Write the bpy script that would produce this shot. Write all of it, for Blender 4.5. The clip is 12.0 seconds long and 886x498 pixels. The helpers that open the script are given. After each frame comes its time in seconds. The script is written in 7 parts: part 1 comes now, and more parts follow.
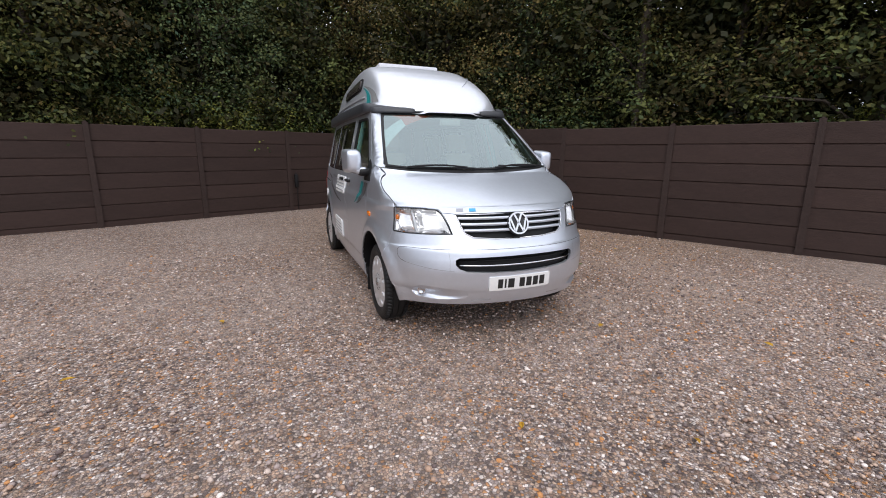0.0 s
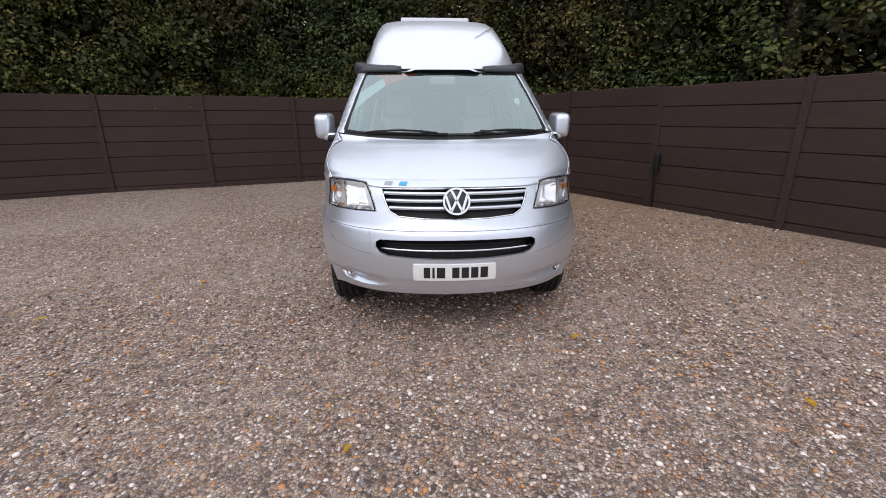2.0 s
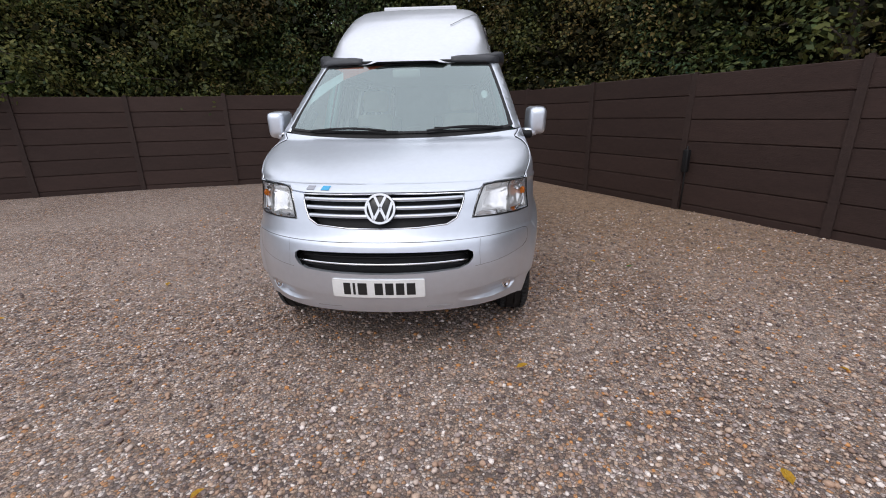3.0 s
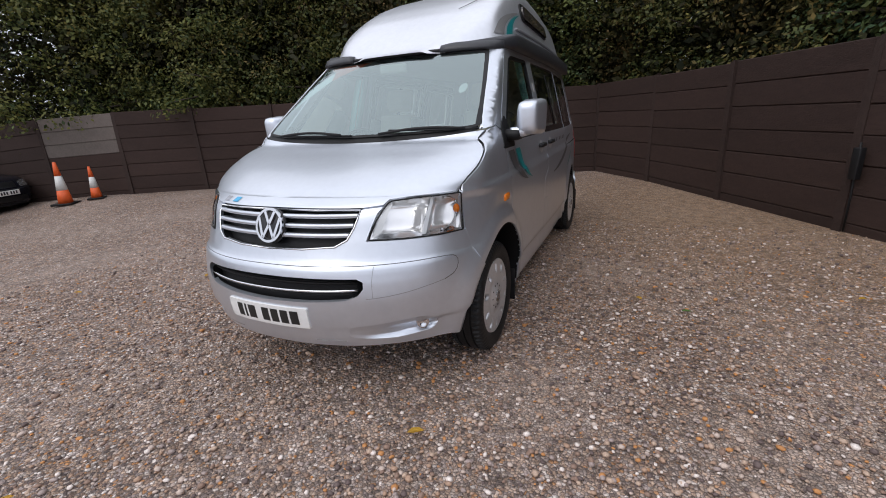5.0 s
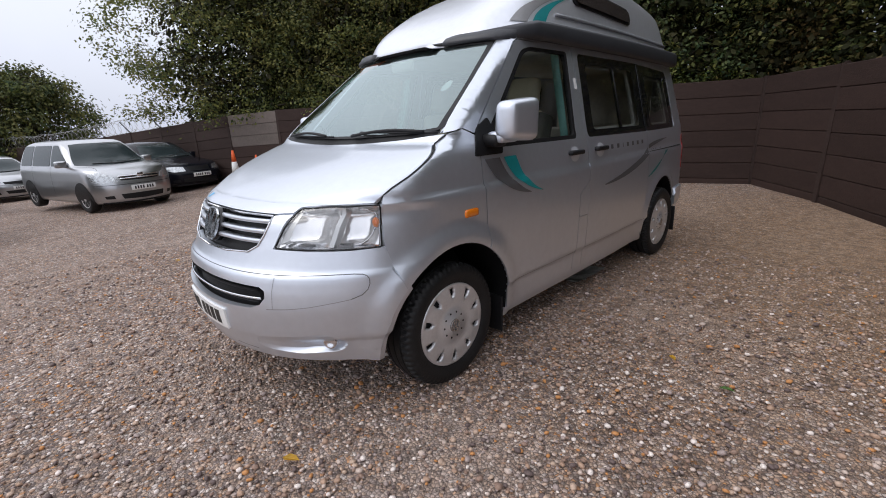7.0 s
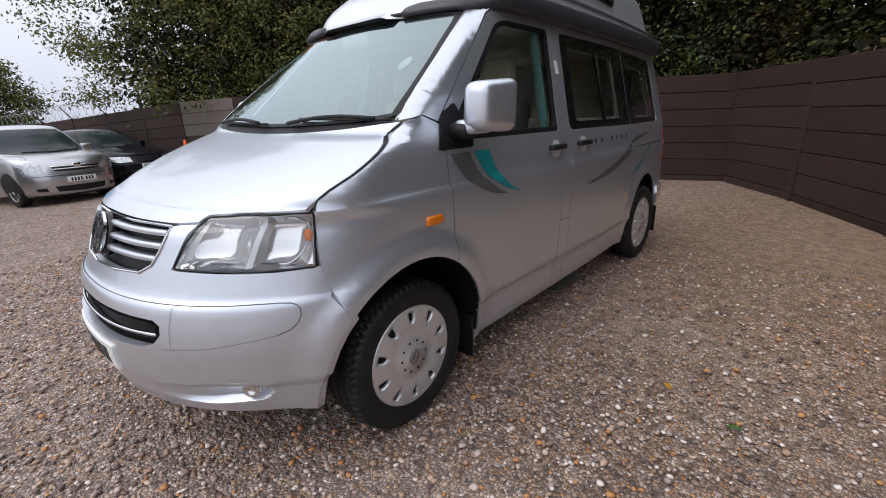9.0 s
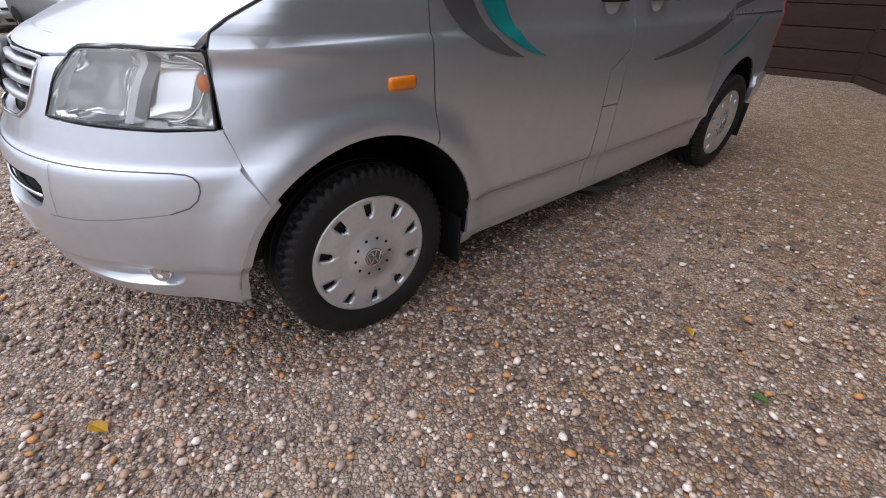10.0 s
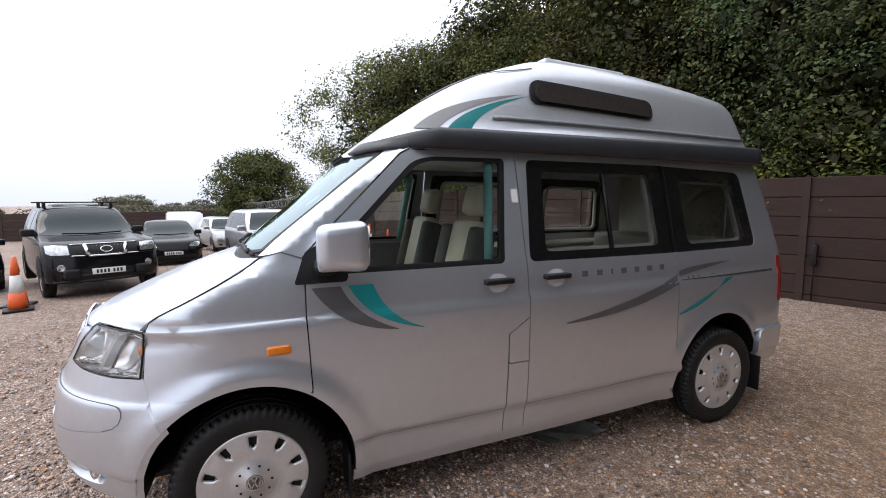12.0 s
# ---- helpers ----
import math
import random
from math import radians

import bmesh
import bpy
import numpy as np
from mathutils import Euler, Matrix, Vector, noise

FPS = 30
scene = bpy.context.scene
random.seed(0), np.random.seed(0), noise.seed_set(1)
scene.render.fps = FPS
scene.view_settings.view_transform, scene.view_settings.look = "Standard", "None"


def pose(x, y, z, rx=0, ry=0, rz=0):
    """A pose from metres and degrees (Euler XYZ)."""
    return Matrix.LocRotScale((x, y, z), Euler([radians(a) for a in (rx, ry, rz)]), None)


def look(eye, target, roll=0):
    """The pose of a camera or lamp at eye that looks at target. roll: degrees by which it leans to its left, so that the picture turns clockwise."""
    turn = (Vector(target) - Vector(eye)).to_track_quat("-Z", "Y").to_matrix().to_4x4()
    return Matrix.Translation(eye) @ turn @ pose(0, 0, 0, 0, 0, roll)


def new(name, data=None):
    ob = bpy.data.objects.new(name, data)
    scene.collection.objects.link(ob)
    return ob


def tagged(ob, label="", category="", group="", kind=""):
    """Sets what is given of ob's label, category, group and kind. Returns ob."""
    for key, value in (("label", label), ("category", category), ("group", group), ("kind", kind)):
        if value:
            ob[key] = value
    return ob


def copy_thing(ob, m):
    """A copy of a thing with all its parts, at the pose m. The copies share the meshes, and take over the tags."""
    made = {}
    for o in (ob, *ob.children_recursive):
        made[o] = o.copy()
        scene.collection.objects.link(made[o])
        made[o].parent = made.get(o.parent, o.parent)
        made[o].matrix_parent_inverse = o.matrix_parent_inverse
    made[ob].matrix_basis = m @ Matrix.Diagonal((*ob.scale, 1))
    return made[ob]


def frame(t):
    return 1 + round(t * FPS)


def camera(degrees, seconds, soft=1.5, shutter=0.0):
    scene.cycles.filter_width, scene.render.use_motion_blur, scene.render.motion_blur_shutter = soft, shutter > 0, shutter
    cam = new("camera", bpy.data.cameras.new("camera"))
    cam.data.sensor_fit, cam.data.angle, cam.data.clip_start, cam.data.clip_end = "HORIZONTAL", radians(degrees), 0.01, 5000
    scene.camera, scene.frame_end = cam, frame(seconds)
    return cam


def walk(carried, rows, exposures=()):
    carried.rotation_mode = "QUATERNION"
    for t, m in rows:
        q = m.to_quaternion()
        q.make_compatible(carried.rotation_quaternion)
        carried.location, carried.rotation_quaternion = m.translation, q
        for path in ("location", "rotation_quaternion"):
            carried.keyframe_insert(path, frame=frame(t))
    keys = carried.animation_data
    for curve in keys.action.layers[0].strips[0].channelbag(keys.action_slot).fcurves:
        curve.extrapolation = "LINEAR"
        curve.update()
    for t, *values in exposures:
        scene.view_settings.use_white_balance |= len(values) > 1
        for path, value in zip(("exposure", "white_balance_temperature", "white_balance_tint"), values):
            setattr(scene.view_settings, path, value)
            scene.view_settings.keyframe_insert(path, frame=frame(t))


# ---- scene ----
cam = camera(91.5, 12.0, soft=1.0)
PATH = [
    (0, (-1.778, -3.638, 1.468), (-1.038, -1.832, 1.027), 0.4),
    (0.5, (-1.495, -3.718, 1.45), (-0.978, -1.845, 0.974), -0.4),
    (1, (-1.077, -3.722, 1.437), (-0.81, -1.816, 0.89), -0.4),
    (1.5, (-0.634, -3.596, 1.458), (-0.445, -1.687, 0.894), -0.5),
    (2, (-0.255, -3.499, 1.435), (-0.135, -1.588, 0.857), -0.2),
    (2.5, (0.143, -3.375, 1.425), (0.092, -1.465, 0.834), -1.0),
    (3, (0.483, -3.164, 1.428), (0.372, -1.257, 0.836), -1.1),
    (3.2, (0.597, -3.088, 1.412), (0.457, -1.183, 0.822), -1.3),
    (4.8, (1.543, -2.468, 1.399), (0.855, -0.683, 0.817), -3.0),
    (5, (1.675, -2.373, 1.408), (0.864, -0.641, 0.823), -3.2),
    (5.5, (1.958, -2.116, 1.391), (1.008, -0.452, 0.819), -3.3),
    (6, (2.124, -1.86, 1.396), (1.109, -0.235, 0.821), -2.5),
    (6.5, (2.277, -1.654, 1.39), (1.074, -0.162, 0.821), -2.3),
    (6.8, (2.32, -1.587, 1.384), (0.997, -0.209, 0.794), -3.0),
    (7, (2.398, -1.509, 1.379), (1.025, -0.167, 0.818), -2.6),
    (7.2, (2.432, -1.454, 1.376), (1.044, -0.132, 0.804), -2.4),
    (8.8, (2.226, -1.251, 1.353), (0.944, 0.163, 0.755), -1.8),
    (9, (2.139, -1.159, 1.349), (0.866, 0.263, 0.753), -1.6),
    (9.5, (2.042, -0.912, 1.272), (0.789, 0.454, 0.52), -0.4),
    (10, (2.094, -0.65, 1.204), (0.793, 0.433, 0.139), 1.5),
    (10.5, (2.15, -0.396, 1.261), (0.761, 0.489, 0.126), 0.4),
    (11, (2.35, -0.189, 1.413), (0.747, 0.639, 0.551), -1.0),
    (11.5, (2.636, -0.029, 1.543), (0.855, 0.766, 1.104), -1.2),
    (12, (2.892, 0.109, 1.565), (1.048, 0.853, 1.348), -0.3),
]
EXPOSURES = [(0, 0.3), (2.5, 0.12), (5.5, 0.02), (7, 0.15), (9.5, 0.2), (10.5, 0.55), (11.2, 0.7), (12, 0.6)]
walk(cam, [(t, look(eye, target, roll)) for t, eye, target, roll in PATH], EXPOSURES)

# ---- world and sun: flat overcast light ----
world = bpy.data.worlds.new("overcast_sky")
scene.world = world
world.use_nodes = True
wn, wl = world.node_tree.nodes, world.node_tree.links
sky = wn.new("ShaderNodeTexSky")
sky.sky_type = "NISHITA"
sky.sun_disc = False
sky.sun_elevation, sky.sun_rotation = radians(48), radians(200)
sky.air_density, sky.dust_density = 1.0, 4.0
soften = wn.new("ShaderNodeMix")
soften.data_type = "RGBA"
soften.inputs["Factor"].default_value = 0.9
up = wn.new("ShaderNodeTexCoord")
height = wn.new("ShaderNodeSeparateXYZ")
cloud = wn.new("ShaderNodeValToRGB")
cloud.color_ramp.elements[0].color, cloud.color_ramp.elements[1].color = (0.39, 0.42, 0.515, 1), (0.985, 1.005, 1.10, 1)
cloud.color_ramp.elements[1].position = 0.75
clouds = wn.new("ShaderNodeTexNoise")
clouds.inputs["Scale"].default_value, clouds.inputs["Detail"].default_value = 2.2, 5
lift = wn.new("ShaderNodeMath")
lift.operation = "MULTIPLY_ADD"
lift.inputs[1].default_value = 0.22
wl.new(up.outputs["Generated"], height.inputs[0])
wl.new(up.outputs["Generated"], clouds.inputs["Vector"])
wl.new(clouds.outputs["Fac"], lift.inputs[0])
wl.new(height.outputs["Z"], lift.inputs[2])
wl.new(lift.outputs[0], cloud.inputs["Fac"])
gain = wn.new("ShaderNodeVectorMath")
gain.operation = "SCALE"
gain.inputs["Scale"].default_value = 12.6
wl.new(cloud.outputs["Color"], gain.inputs[0])
wl.new(gain.outputs[0], soften.inputs["B"])
wl.new(sky.outputs[0], soften.inputs["A"])
wl.new(soften.outputs["Result"], wn["Background"].inputs["Color"])
wn["Background"].inputs["Strength"].default_value = 0.105
sun = new("sun", bpy.data.lights.new("sun", "SUN"))
sun.data.energy, sun.data.angle, sun.data.color = 0.7, radians(35), (1.0, 0.97, 0.93)
sun.matrix_world = look((-4, -11, 13), (0, 0, 0))


# ---- materials ----
def mat(name, color, rough=0.5, metal=0.0, vary=0.12, scale=6.0, bump=0.0, bump_scale=80.0, coat=0.0, second=None, random_piece=0.0, stretch=None, spec=0.5):
    m = bpy.data.materials.new(name)
    m.use_nodes = True
    n, l = m.node_tree.nodes, m.node_tree.links
    b = n["Principled BSDF"]
    b.inputs["Roughness"].default_value, b.inputs["Metallic"].default_value = rough, metal
    b.inputs["Coat Weight"].default_value = coat
    b.inputs["Specular IOR Level"].default_value = spec
    b.inputs["Coat Roughness"].default_value = 0.04
    tc = n.new("ShaderNodeTexCoord")
    vec = tc.outputs["Object"]
    if stretch:
        mp = n.new("ShaderNodeMapping")
        mp.inputs["Scale"].default_value = stretch
        l.new(vec, mp.inputs["Vector"])
        vec = mp.outputs["Vector"]
    noise_1 = n.new("ShaderNodeTexNoise")
    noise_1.inputs["Scale"].default_value, noise_1.inputs["Detail"].default_value = scale, 6
    noise_2 = n.new("ShaderNodeTexNoise")
    noise_2.inputs["Scale"].default_value, noise_2.inputs["Detail"].default_value = scale * 9, 3
    for t in (noise_1, noise_2):
        l.new(vec, t.inputs["Vector"])
    add = n.new("ShaderNodeMath")
    add.operation = "ADD"
    l.new(noise_1.outputs["Fac"], add.inputs[0])
    l.new(noise_2.outputs["Fac"], add.inputs[1])
    value = add.outputs[0]
    if random_piece:
        info = n.new("ShaderNodeObjectInfo")
        mul = n.new("ShaderNodeMath")
        mul.operation = "MULTIPLY_ADD"
        l.new(info.outputs["Random"], mul.inputs[0])
        mul.inputs[1].default_value = random_piece
        l.new(value, mul.inputs[2])
        value = mul.outputs[0]
    ramp = n.new("ShaderNodeMapRange")
    ramp.inputs["From Min"].default_value, ramp.inputs["From Max"].default_value = 0.7, 1.3 + random_piece
    l.new(value, ramp.inputs["Value"])
    mix = n.new("ShaderNodeMix")
    mix.data_type = "RGBA"
    a = [max(0.0, c * (1 - vary)) for c in color]
    c2 = second or [min(1.0, c * (1 + vary)) for c in color]
    mix.inputs["A"].default_value, mix.inputs["B"].default_value = (*a, 1), (*c2, 1)
    l.new(ramp.outputs["Result"], mix.inputs["Factor"])
    l.new(mix.outputs["Result"], b.inputs["Base Color"])
    if bump:
        bn = n.new("ShaderNodeTexNoise")
        bn.inputs["Scale"].default_value, bn.inputs["Detail"].default_value = bump_scale, 4
        l.new(vec, bn.inputs["Vector"])
        bp = n.new("ShaderNodeBump")
        bp.inputs["Strength"].default_value, bp.inputs["Distance"].default_value = bump, 0.01
        l.new(bn.outputs["Fac"], bp.inputs["Height"])
        l.new(bp.outputs["Normal"], b.inputs["Normal"])
    return m


def glass(name, tint, rough=0.0, alpha_mix=0.25, sheen=(1, 1, 1)):
    """Thin tinted car glass: tinted see-through with a sharp gloss."""
    m = bpy.data.materials.new(name)
    m.use_nodes = True
    n, l = m.node_tree.nodes, m.node_tree.links
    n.remove(n["Principled BSDF"])
    tr, gl, fr, mx = (n.new("ShaderNodeBsdfTransparent"), n.new("ShaderNodeBsdfGlossy"), n.new("ShaderNodeFresnel"), n.new("ShaderNodeMixShader"))
    tr.inputs["Color"].default_value = (*tint, 1)
    gl.inputs["Roughness"].default_value = rough
    gl.inputs["Color"].default_value = (*sheen, 1)
    fr.inputs["IOR"].default_value = 1.5
    boost = n.new("ShaderNodeMath")
    boost.operation = "MULTIPLY_ADD"
    boost.inputs[1].default_value, boost.inputs[2].default_value = 1.0, alpha_mix
    boost.use_clamp = True
    l.new(fr.outputs[0], boost.inputs[0])
    l.new(boost.outputs[0], mx.inputs["Fac"])
    l.new(tr.outputs[0], mx.inputs[1])
    l.new(gl.outputs[0], mx.inputs[2])
    l.new(mx.outputs[0], n["Material Output"].inputs["Surface"])
    return m


STONES = [(0.0, (0.13, 0.098, 0.092)), (0.14, (0.27, 0.188, 0.150)), (0.30, (0.41, 0.285, 0.215)), (0.46, (0.36, 0.295, 0.275)), (0.62, (0.49, 0.37, 0.295)),
          (0.76, (0.56, 0.46, 0.405)), (0.87, (0.78, 0.70, 0.655)), (0.95, (0.52, 0.275, 0.14))]


def gravel_material():
    m = bpy.data.materials.new("gravel")
    m.use_nodes = True
    n, l = m.node_tree.nodes, m.node_tree.links
    b = n["Principled BSDF"]
    b.inputs["Roughness"].default_value = 0.85
    tc = n.new("ShaderNodeTexCoord")
    v1 = n.new("ShaderNodeTexVoronoi")
    v1.inputs["Scale"].default_value = 62
    v2 = n.new("ShaderNodeTexVoronoi")
    v2.inputs["Scale"].default_value = 150
    big = n.new("ShaderNodeTexNoise")
    big.inputs["Scale"].default_value, big.inputs["Detail"].default_value = 0.55, 5
    for t in (v1, v2, big):
        l.new(tc.outputs["Object"], t.inputs["Vector"])
    sep = n.new("ShaderNodeSeparateColor")
    l.new(v1.outputs["Color"], sep.inputs[0])
    ramp = n.new("ShaderNodeValToRGB")
    cols = STONES
    ramp.color_ramp.interpolation = "CONSTANT"
    for i, (p, c) in enumerate(cols):
        e = ramp.color_ramp.elements[i] if i < 2 else ramp.color_ramp.elements.new(p)
        e.position, e.color = p, (*c, 1)
    l.new(sep.outputs[0], ramp.inputs["Fac"])
    ramp2 = n.new("ShaderNodeValToRGB")
    ramp2.color_ramp.elements[0].position, ramp2.color_ramp.elements[1].position = 0.42, 0.72
    l.new(big.outputs["Fac"], ramp2.inputs["Fac"])
    dust = n.new("ShaderNodeMix")
    dust.data_type = "RGBA"
    fac = n.new("ShaderNodeMath")
    fac.operation = "MULTIPLY"
    fac.inputs[1].default_value = 0.5
    worn = ramp2.outputs["Color"]
    for cx, cy, rad in ((1.36, -0.42, 0.5), (-2.8, -1.8, 0.55), (2.2, -0.5, 0.4), (1.5, 1.6, 0.5), (-1.6, -2.6, 0.4)):
        far = n.new("ShaderNodeVectorMath")
        far.operation = "DISTANCE"
        far.inputs[1].default_value = (cx, cy, 0)
        l.new(tc.outputs["Object"], far.inputs[0])
        spot = n.new("ShaderNodeMapRange")
        spot.interpolation_type = "SMOOTHSTEP"
        spot.inputs["From Min"].default_value, spot.inputs["From Max"].default_value = rad, 0.0
        l.new(far.outputs["Value"], spot.inputs["Value"])
        rough_edge = n.new("ShaderNodeMath")
        rough_edge.operation = "MULTIPLY"
        l.new(spot.outputs["Result"], rough_edge.inputs[0])
        l.new(big.outputs["Fac"], rough_edge.inputs[1])
        rough_edge.inputs[1].default_value = 1
        join = n.new("ShaderNodeMath")
        join.operation = "MULTIPLY_ADD"
        join.inputs[1].default_value = 2.2
        join.use_clamp = True
        l.new(rough_edge.outputs[0], join.inputs[0])
        l.new(worn, join.inputs[2])
        worn = join.outputs[0]
    l.new(worn, fac.inputs[0])
    l.new(fac.outputs[0], dust.inputs["Factor"])
    l.new(ramp.outputs["Color"], dust.inputs["A"])
    dust.inputs["B"].default_value = (0.58, 0.475, 0.415, 1)
    litter = n.new("ShaderNodeVectorMath")
    litter.operation = "DISTANCE"
    litter.inputs[1].default_value = (3.4, 4.6, 0)
    l.new(tc.outputs["Object"], litter.inputs[0])
    near_hedge = n.new("ShaderNodeMapRange")
    near_hedge.interpolation_type = "SMOOTHSTEP"
    near_hedge.inputs["From Min"].default_value, near_hedge.inputs["From Max"].default_value = 6.2, 1.0
    near_hedge.inputs["To Max"].default_value = 0.55
    l.new(litter.outputs["Value"], near_hedge.inputs["Value"])
    tan = n.new("ShaderNodeMix")
    tan.data_type = "RGBA"
    tan.inputs["B"].default_value = (0.44, 0.28, 0.155, 1)
    l.new(near_hedge.outputs["Result"], tan.inputs["Factor"])
    l.new(dust.outputs["Result"], tan.inputs["A"])
    # shade between the stones, put into the colour along the cell edges
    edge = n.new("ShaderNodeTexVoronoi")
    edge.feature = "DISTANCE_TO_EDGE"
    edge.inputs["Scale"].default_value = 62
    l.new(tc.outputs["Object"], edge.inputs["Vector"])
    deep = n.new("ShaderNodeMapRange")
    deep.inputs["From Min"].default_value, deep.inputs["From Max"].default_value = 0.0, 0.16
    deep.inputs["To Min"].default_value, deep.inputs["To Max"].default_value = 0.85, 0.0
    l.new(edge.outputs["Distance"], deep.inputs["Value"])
    mid = n.new("ShaderNodeTexNoise")
    mid.inputs["Scale"].default_value, mid.inputs["Detail"].default_value, mid.inputs["Roughness"].default_value = 9.0, 8, 0.75
    l.new(tc.outputs["Object"], mid.inputs["Vector"])
    gain_ = n.new("ShaderNodeMapRange")
    gain_.inputs["From Min"].default_value, gain_.inputs["From Max"].default_value = 0.3, 0.7
    gain_.inputs["To Min"].default_value, gain_.inputs["To Max"].default_value = 0.46, 1.56
    l.new(mid.outputs["Fac"], gain_.inputs["Value"])
    shade = n.new("ShaderNodeHueSaturation")
    shade.inputs["Saturation"].default_value = 1.14
    l.new(gain_.outputs["Result"], shade.inputs["Value"])
    l.new(tan.outputs["Result"], shade.inputs["Color"])
    gap_shade = n.new("ShaderNodeMix")
    gap_shade.data_type = "RGBA"
    gap_shade.inputs["B"].default_value = (0.085, 0.066, 0.055, 1)
    l.new(deep.outputs["Result"], gap_shade.inputs["Factor"])
    l.new(shade.outputs["Color"], gap_shade.inputs["A"])
    l.new(gap_shade.outputs["Result"], b.inputs["Base Color"])
    hmul = n.new("ShaderNodeMath")
    hmul.operation = "MULTIPLY_ADD"
    hmul.inputs[1].default_value = 0.45
    l.new(v2.outputs["Distance"], hmul.inputs[0])
    l.new(v1.outputs["Distance"], hmul.inputs[2])
    bp = n.new("ShaderNodeBump")
    bp.invert = True
    bp.inputs["Strength"].default_value, bp.inputs["Distance"].default_value = 0.9, 0.02
    l.new(hmul.outputs[0], bp.inputs["Height"])
    l.new(bp.outputs["Normal"], b.inputs["Normal"])
    return m


def leaf_material(name, dark, light):
    """Leaves that differ one by one, and in broad patches of olive and of deeper green."""
    m = bpy.data.materials.new(name)
    m.use_nodes = True
    n, l = m.node_tree.nodes, m.node_tree.links
    b = n["Principled BSDF"]
    b.inputs["Roughness"].default_value = 0.6
    b.inputs["Specular IOR Level"].default_value = 0.22
    geo = n.new("ShaderNodeNewGeometry")
    info = n.new("ShaderNodeObjectInfo")
    ramp = n.new("ShaderNodeValToRGB")
    ramp.color_ramp.elements[0].color, ramp.color_ramp.elements[1].color = (*dark, 1), (*light, 1)
    e = ramp.color_ramp.elements.new(0.95)
    e.color = (light[0] * 1.7, light[1] * 1.2, light[2] * 0.8, 1)
    l.new(geo.outputs["Random Per Island"], ramp.inputs["Fac"])
    patch = n.new("ShaderNodeTexNoise")
    patch.inputs["Scale"].default_value, patch.inputs["Detail"].default_value = 0.8, 3
    l.new(geo.outputs["Position"], patch.inputs["Vector"])
    wide = n.new("ShaderNodeMapRange")
    wide.inputs["From Min"].default_value, wide.inputs["From Max"].default_value = 0.3, 0.7
    wide.inputs["To Min"].default_value, wide.inputs["To Max"].default_value = 0.455, 0.53
    l.new(patch.outputs["Fac"], wide.inputs["Value"])
    hue = n.new("ShaderNodeHueSaturation")
    hue.inputs["Saturation"].default_value = 0.92
    l.new(wide.outputs["Result"], hue.inputs["Hue"])
    mr = n.new("ShaderNodeMapRange")
    mr.inputs["To Min"].default_value, mr.inputs["To Max"].default_value = 0.75, 1.3
    l.new(info.outputs["Random"], mr.inputs["Value"])
    l.new(mr.outputs["Result"], hue.inputs["Value"])
    l.new(ramp.outputs["Color"], hue.inputs["Color"])
    l.new(hue.outputs["Color"], b.inputs["Base Color"])
    tl, mx = n.new("ShaderNodeBsdfTranslucent"), n.new("ShaderNodeMixShader")
    l.new(hue.outputs["Color"], tl.inputs["Color"])
    mx.inputs["Fac"].default_value = 0.32
    l.new(b.outputs[0], mx.inputs[1])
    l.new(tl.outputs[0], mx.inputs[2])
    l.new(mx.outputs[0], n["Material Output"].inputs["Surface"])
    return m


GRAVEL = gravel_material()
SILVER = mat("silver_paint", (0.66, 0.70, 0.765), 0.35, 0.79, 0.03, 3, coat=0.55)
ROOF_SILVER = mat("silver_roof_gelcoat", (0.71, 0.735, 0.785), 0.34, 0.62, 0.04, 3, coat=0.4)
BLACK = mat("black_plastic", (0.010, 0.010, 0.011), 0.5, 0, 0.25, 20, 0.15, 250, spec=0.3)
BAND = mat("dark_grey_plastic", (0.035, 0.037, 0.043), 0.42, 0, 0.2, 12, 0.1, 200)
RUBBER = mat("tyre_rubber", (0.012, 0.012, 0.0125), 0.55, 0, 0.3, 14, 0.2, 120, spec=0.35)
CHROME = mat("chrome", (0.75, 0.76, 0.78), 0.12, 1.0, 0.02)
TRIM_SILVER = mat("wheel_cover_silver", (0.68, 0.68, 0.69), 0.33, 0.6, 0.06, 8)
GROOVE = mat("shut_line", (0.012, 0.012, 0.013), 0.7)
TEAL = mat("teal_vinyl", (0.008, 0.25, 0.26), 0.35, 0, 0.05, coat=0.3)
GREY_VINYL = mat("grey_vinyl", (0.12, 0.12, 0.127), 0.38, 0.2, 0.06, coat=0.3)
AMBER = mat("amber_lens", (0.85, 0.22, 0.01), 0.2, 0, 0.06, coat=0.6)
RED = mat("red_lens", (0.35, 0.01, 0.01), 0.2, 0, 0.1, coat=0.5)
PLATE = mat("plate_white", (0.78, 0.78, 0.77), 0.4, 0, 0.03)
INK = mat("plate_black", (0.015, 0.015, 0.015), 0.5)
CREAM = mat("cream_leather", (0.74, 0.66, 0.51), 0.55, 0, 0.08, 8, 0.1, 150)
GREY_TRIM = mat("grey_interior_trim", (0.12, 0.115, 0.11), 0.7, 0, 0.15, 10, 0.15, 200)
LINING = mat("pale_headlining", (0.60, 0.585, 0.54), 0.85, 0, 0.08, 10, 0.1, 300)
WINDSCREEN = glass("windscreen_glass", (0.46, 0.58, 0.575), 0.0, 0.22, (0.86, 1.0, 1.0))
SIDE_GLASS = glass("side_glass", (0.94, 0.97, 0.955), 0.0, 0.03)
DARK_GLASS = glass("privacy_glass", (0.93, 0.94, 0.92), 0.0, 0.04)
LENS = glass("clear_lens", (0.985, 0.985, 0.985), 0.0, 0.02)
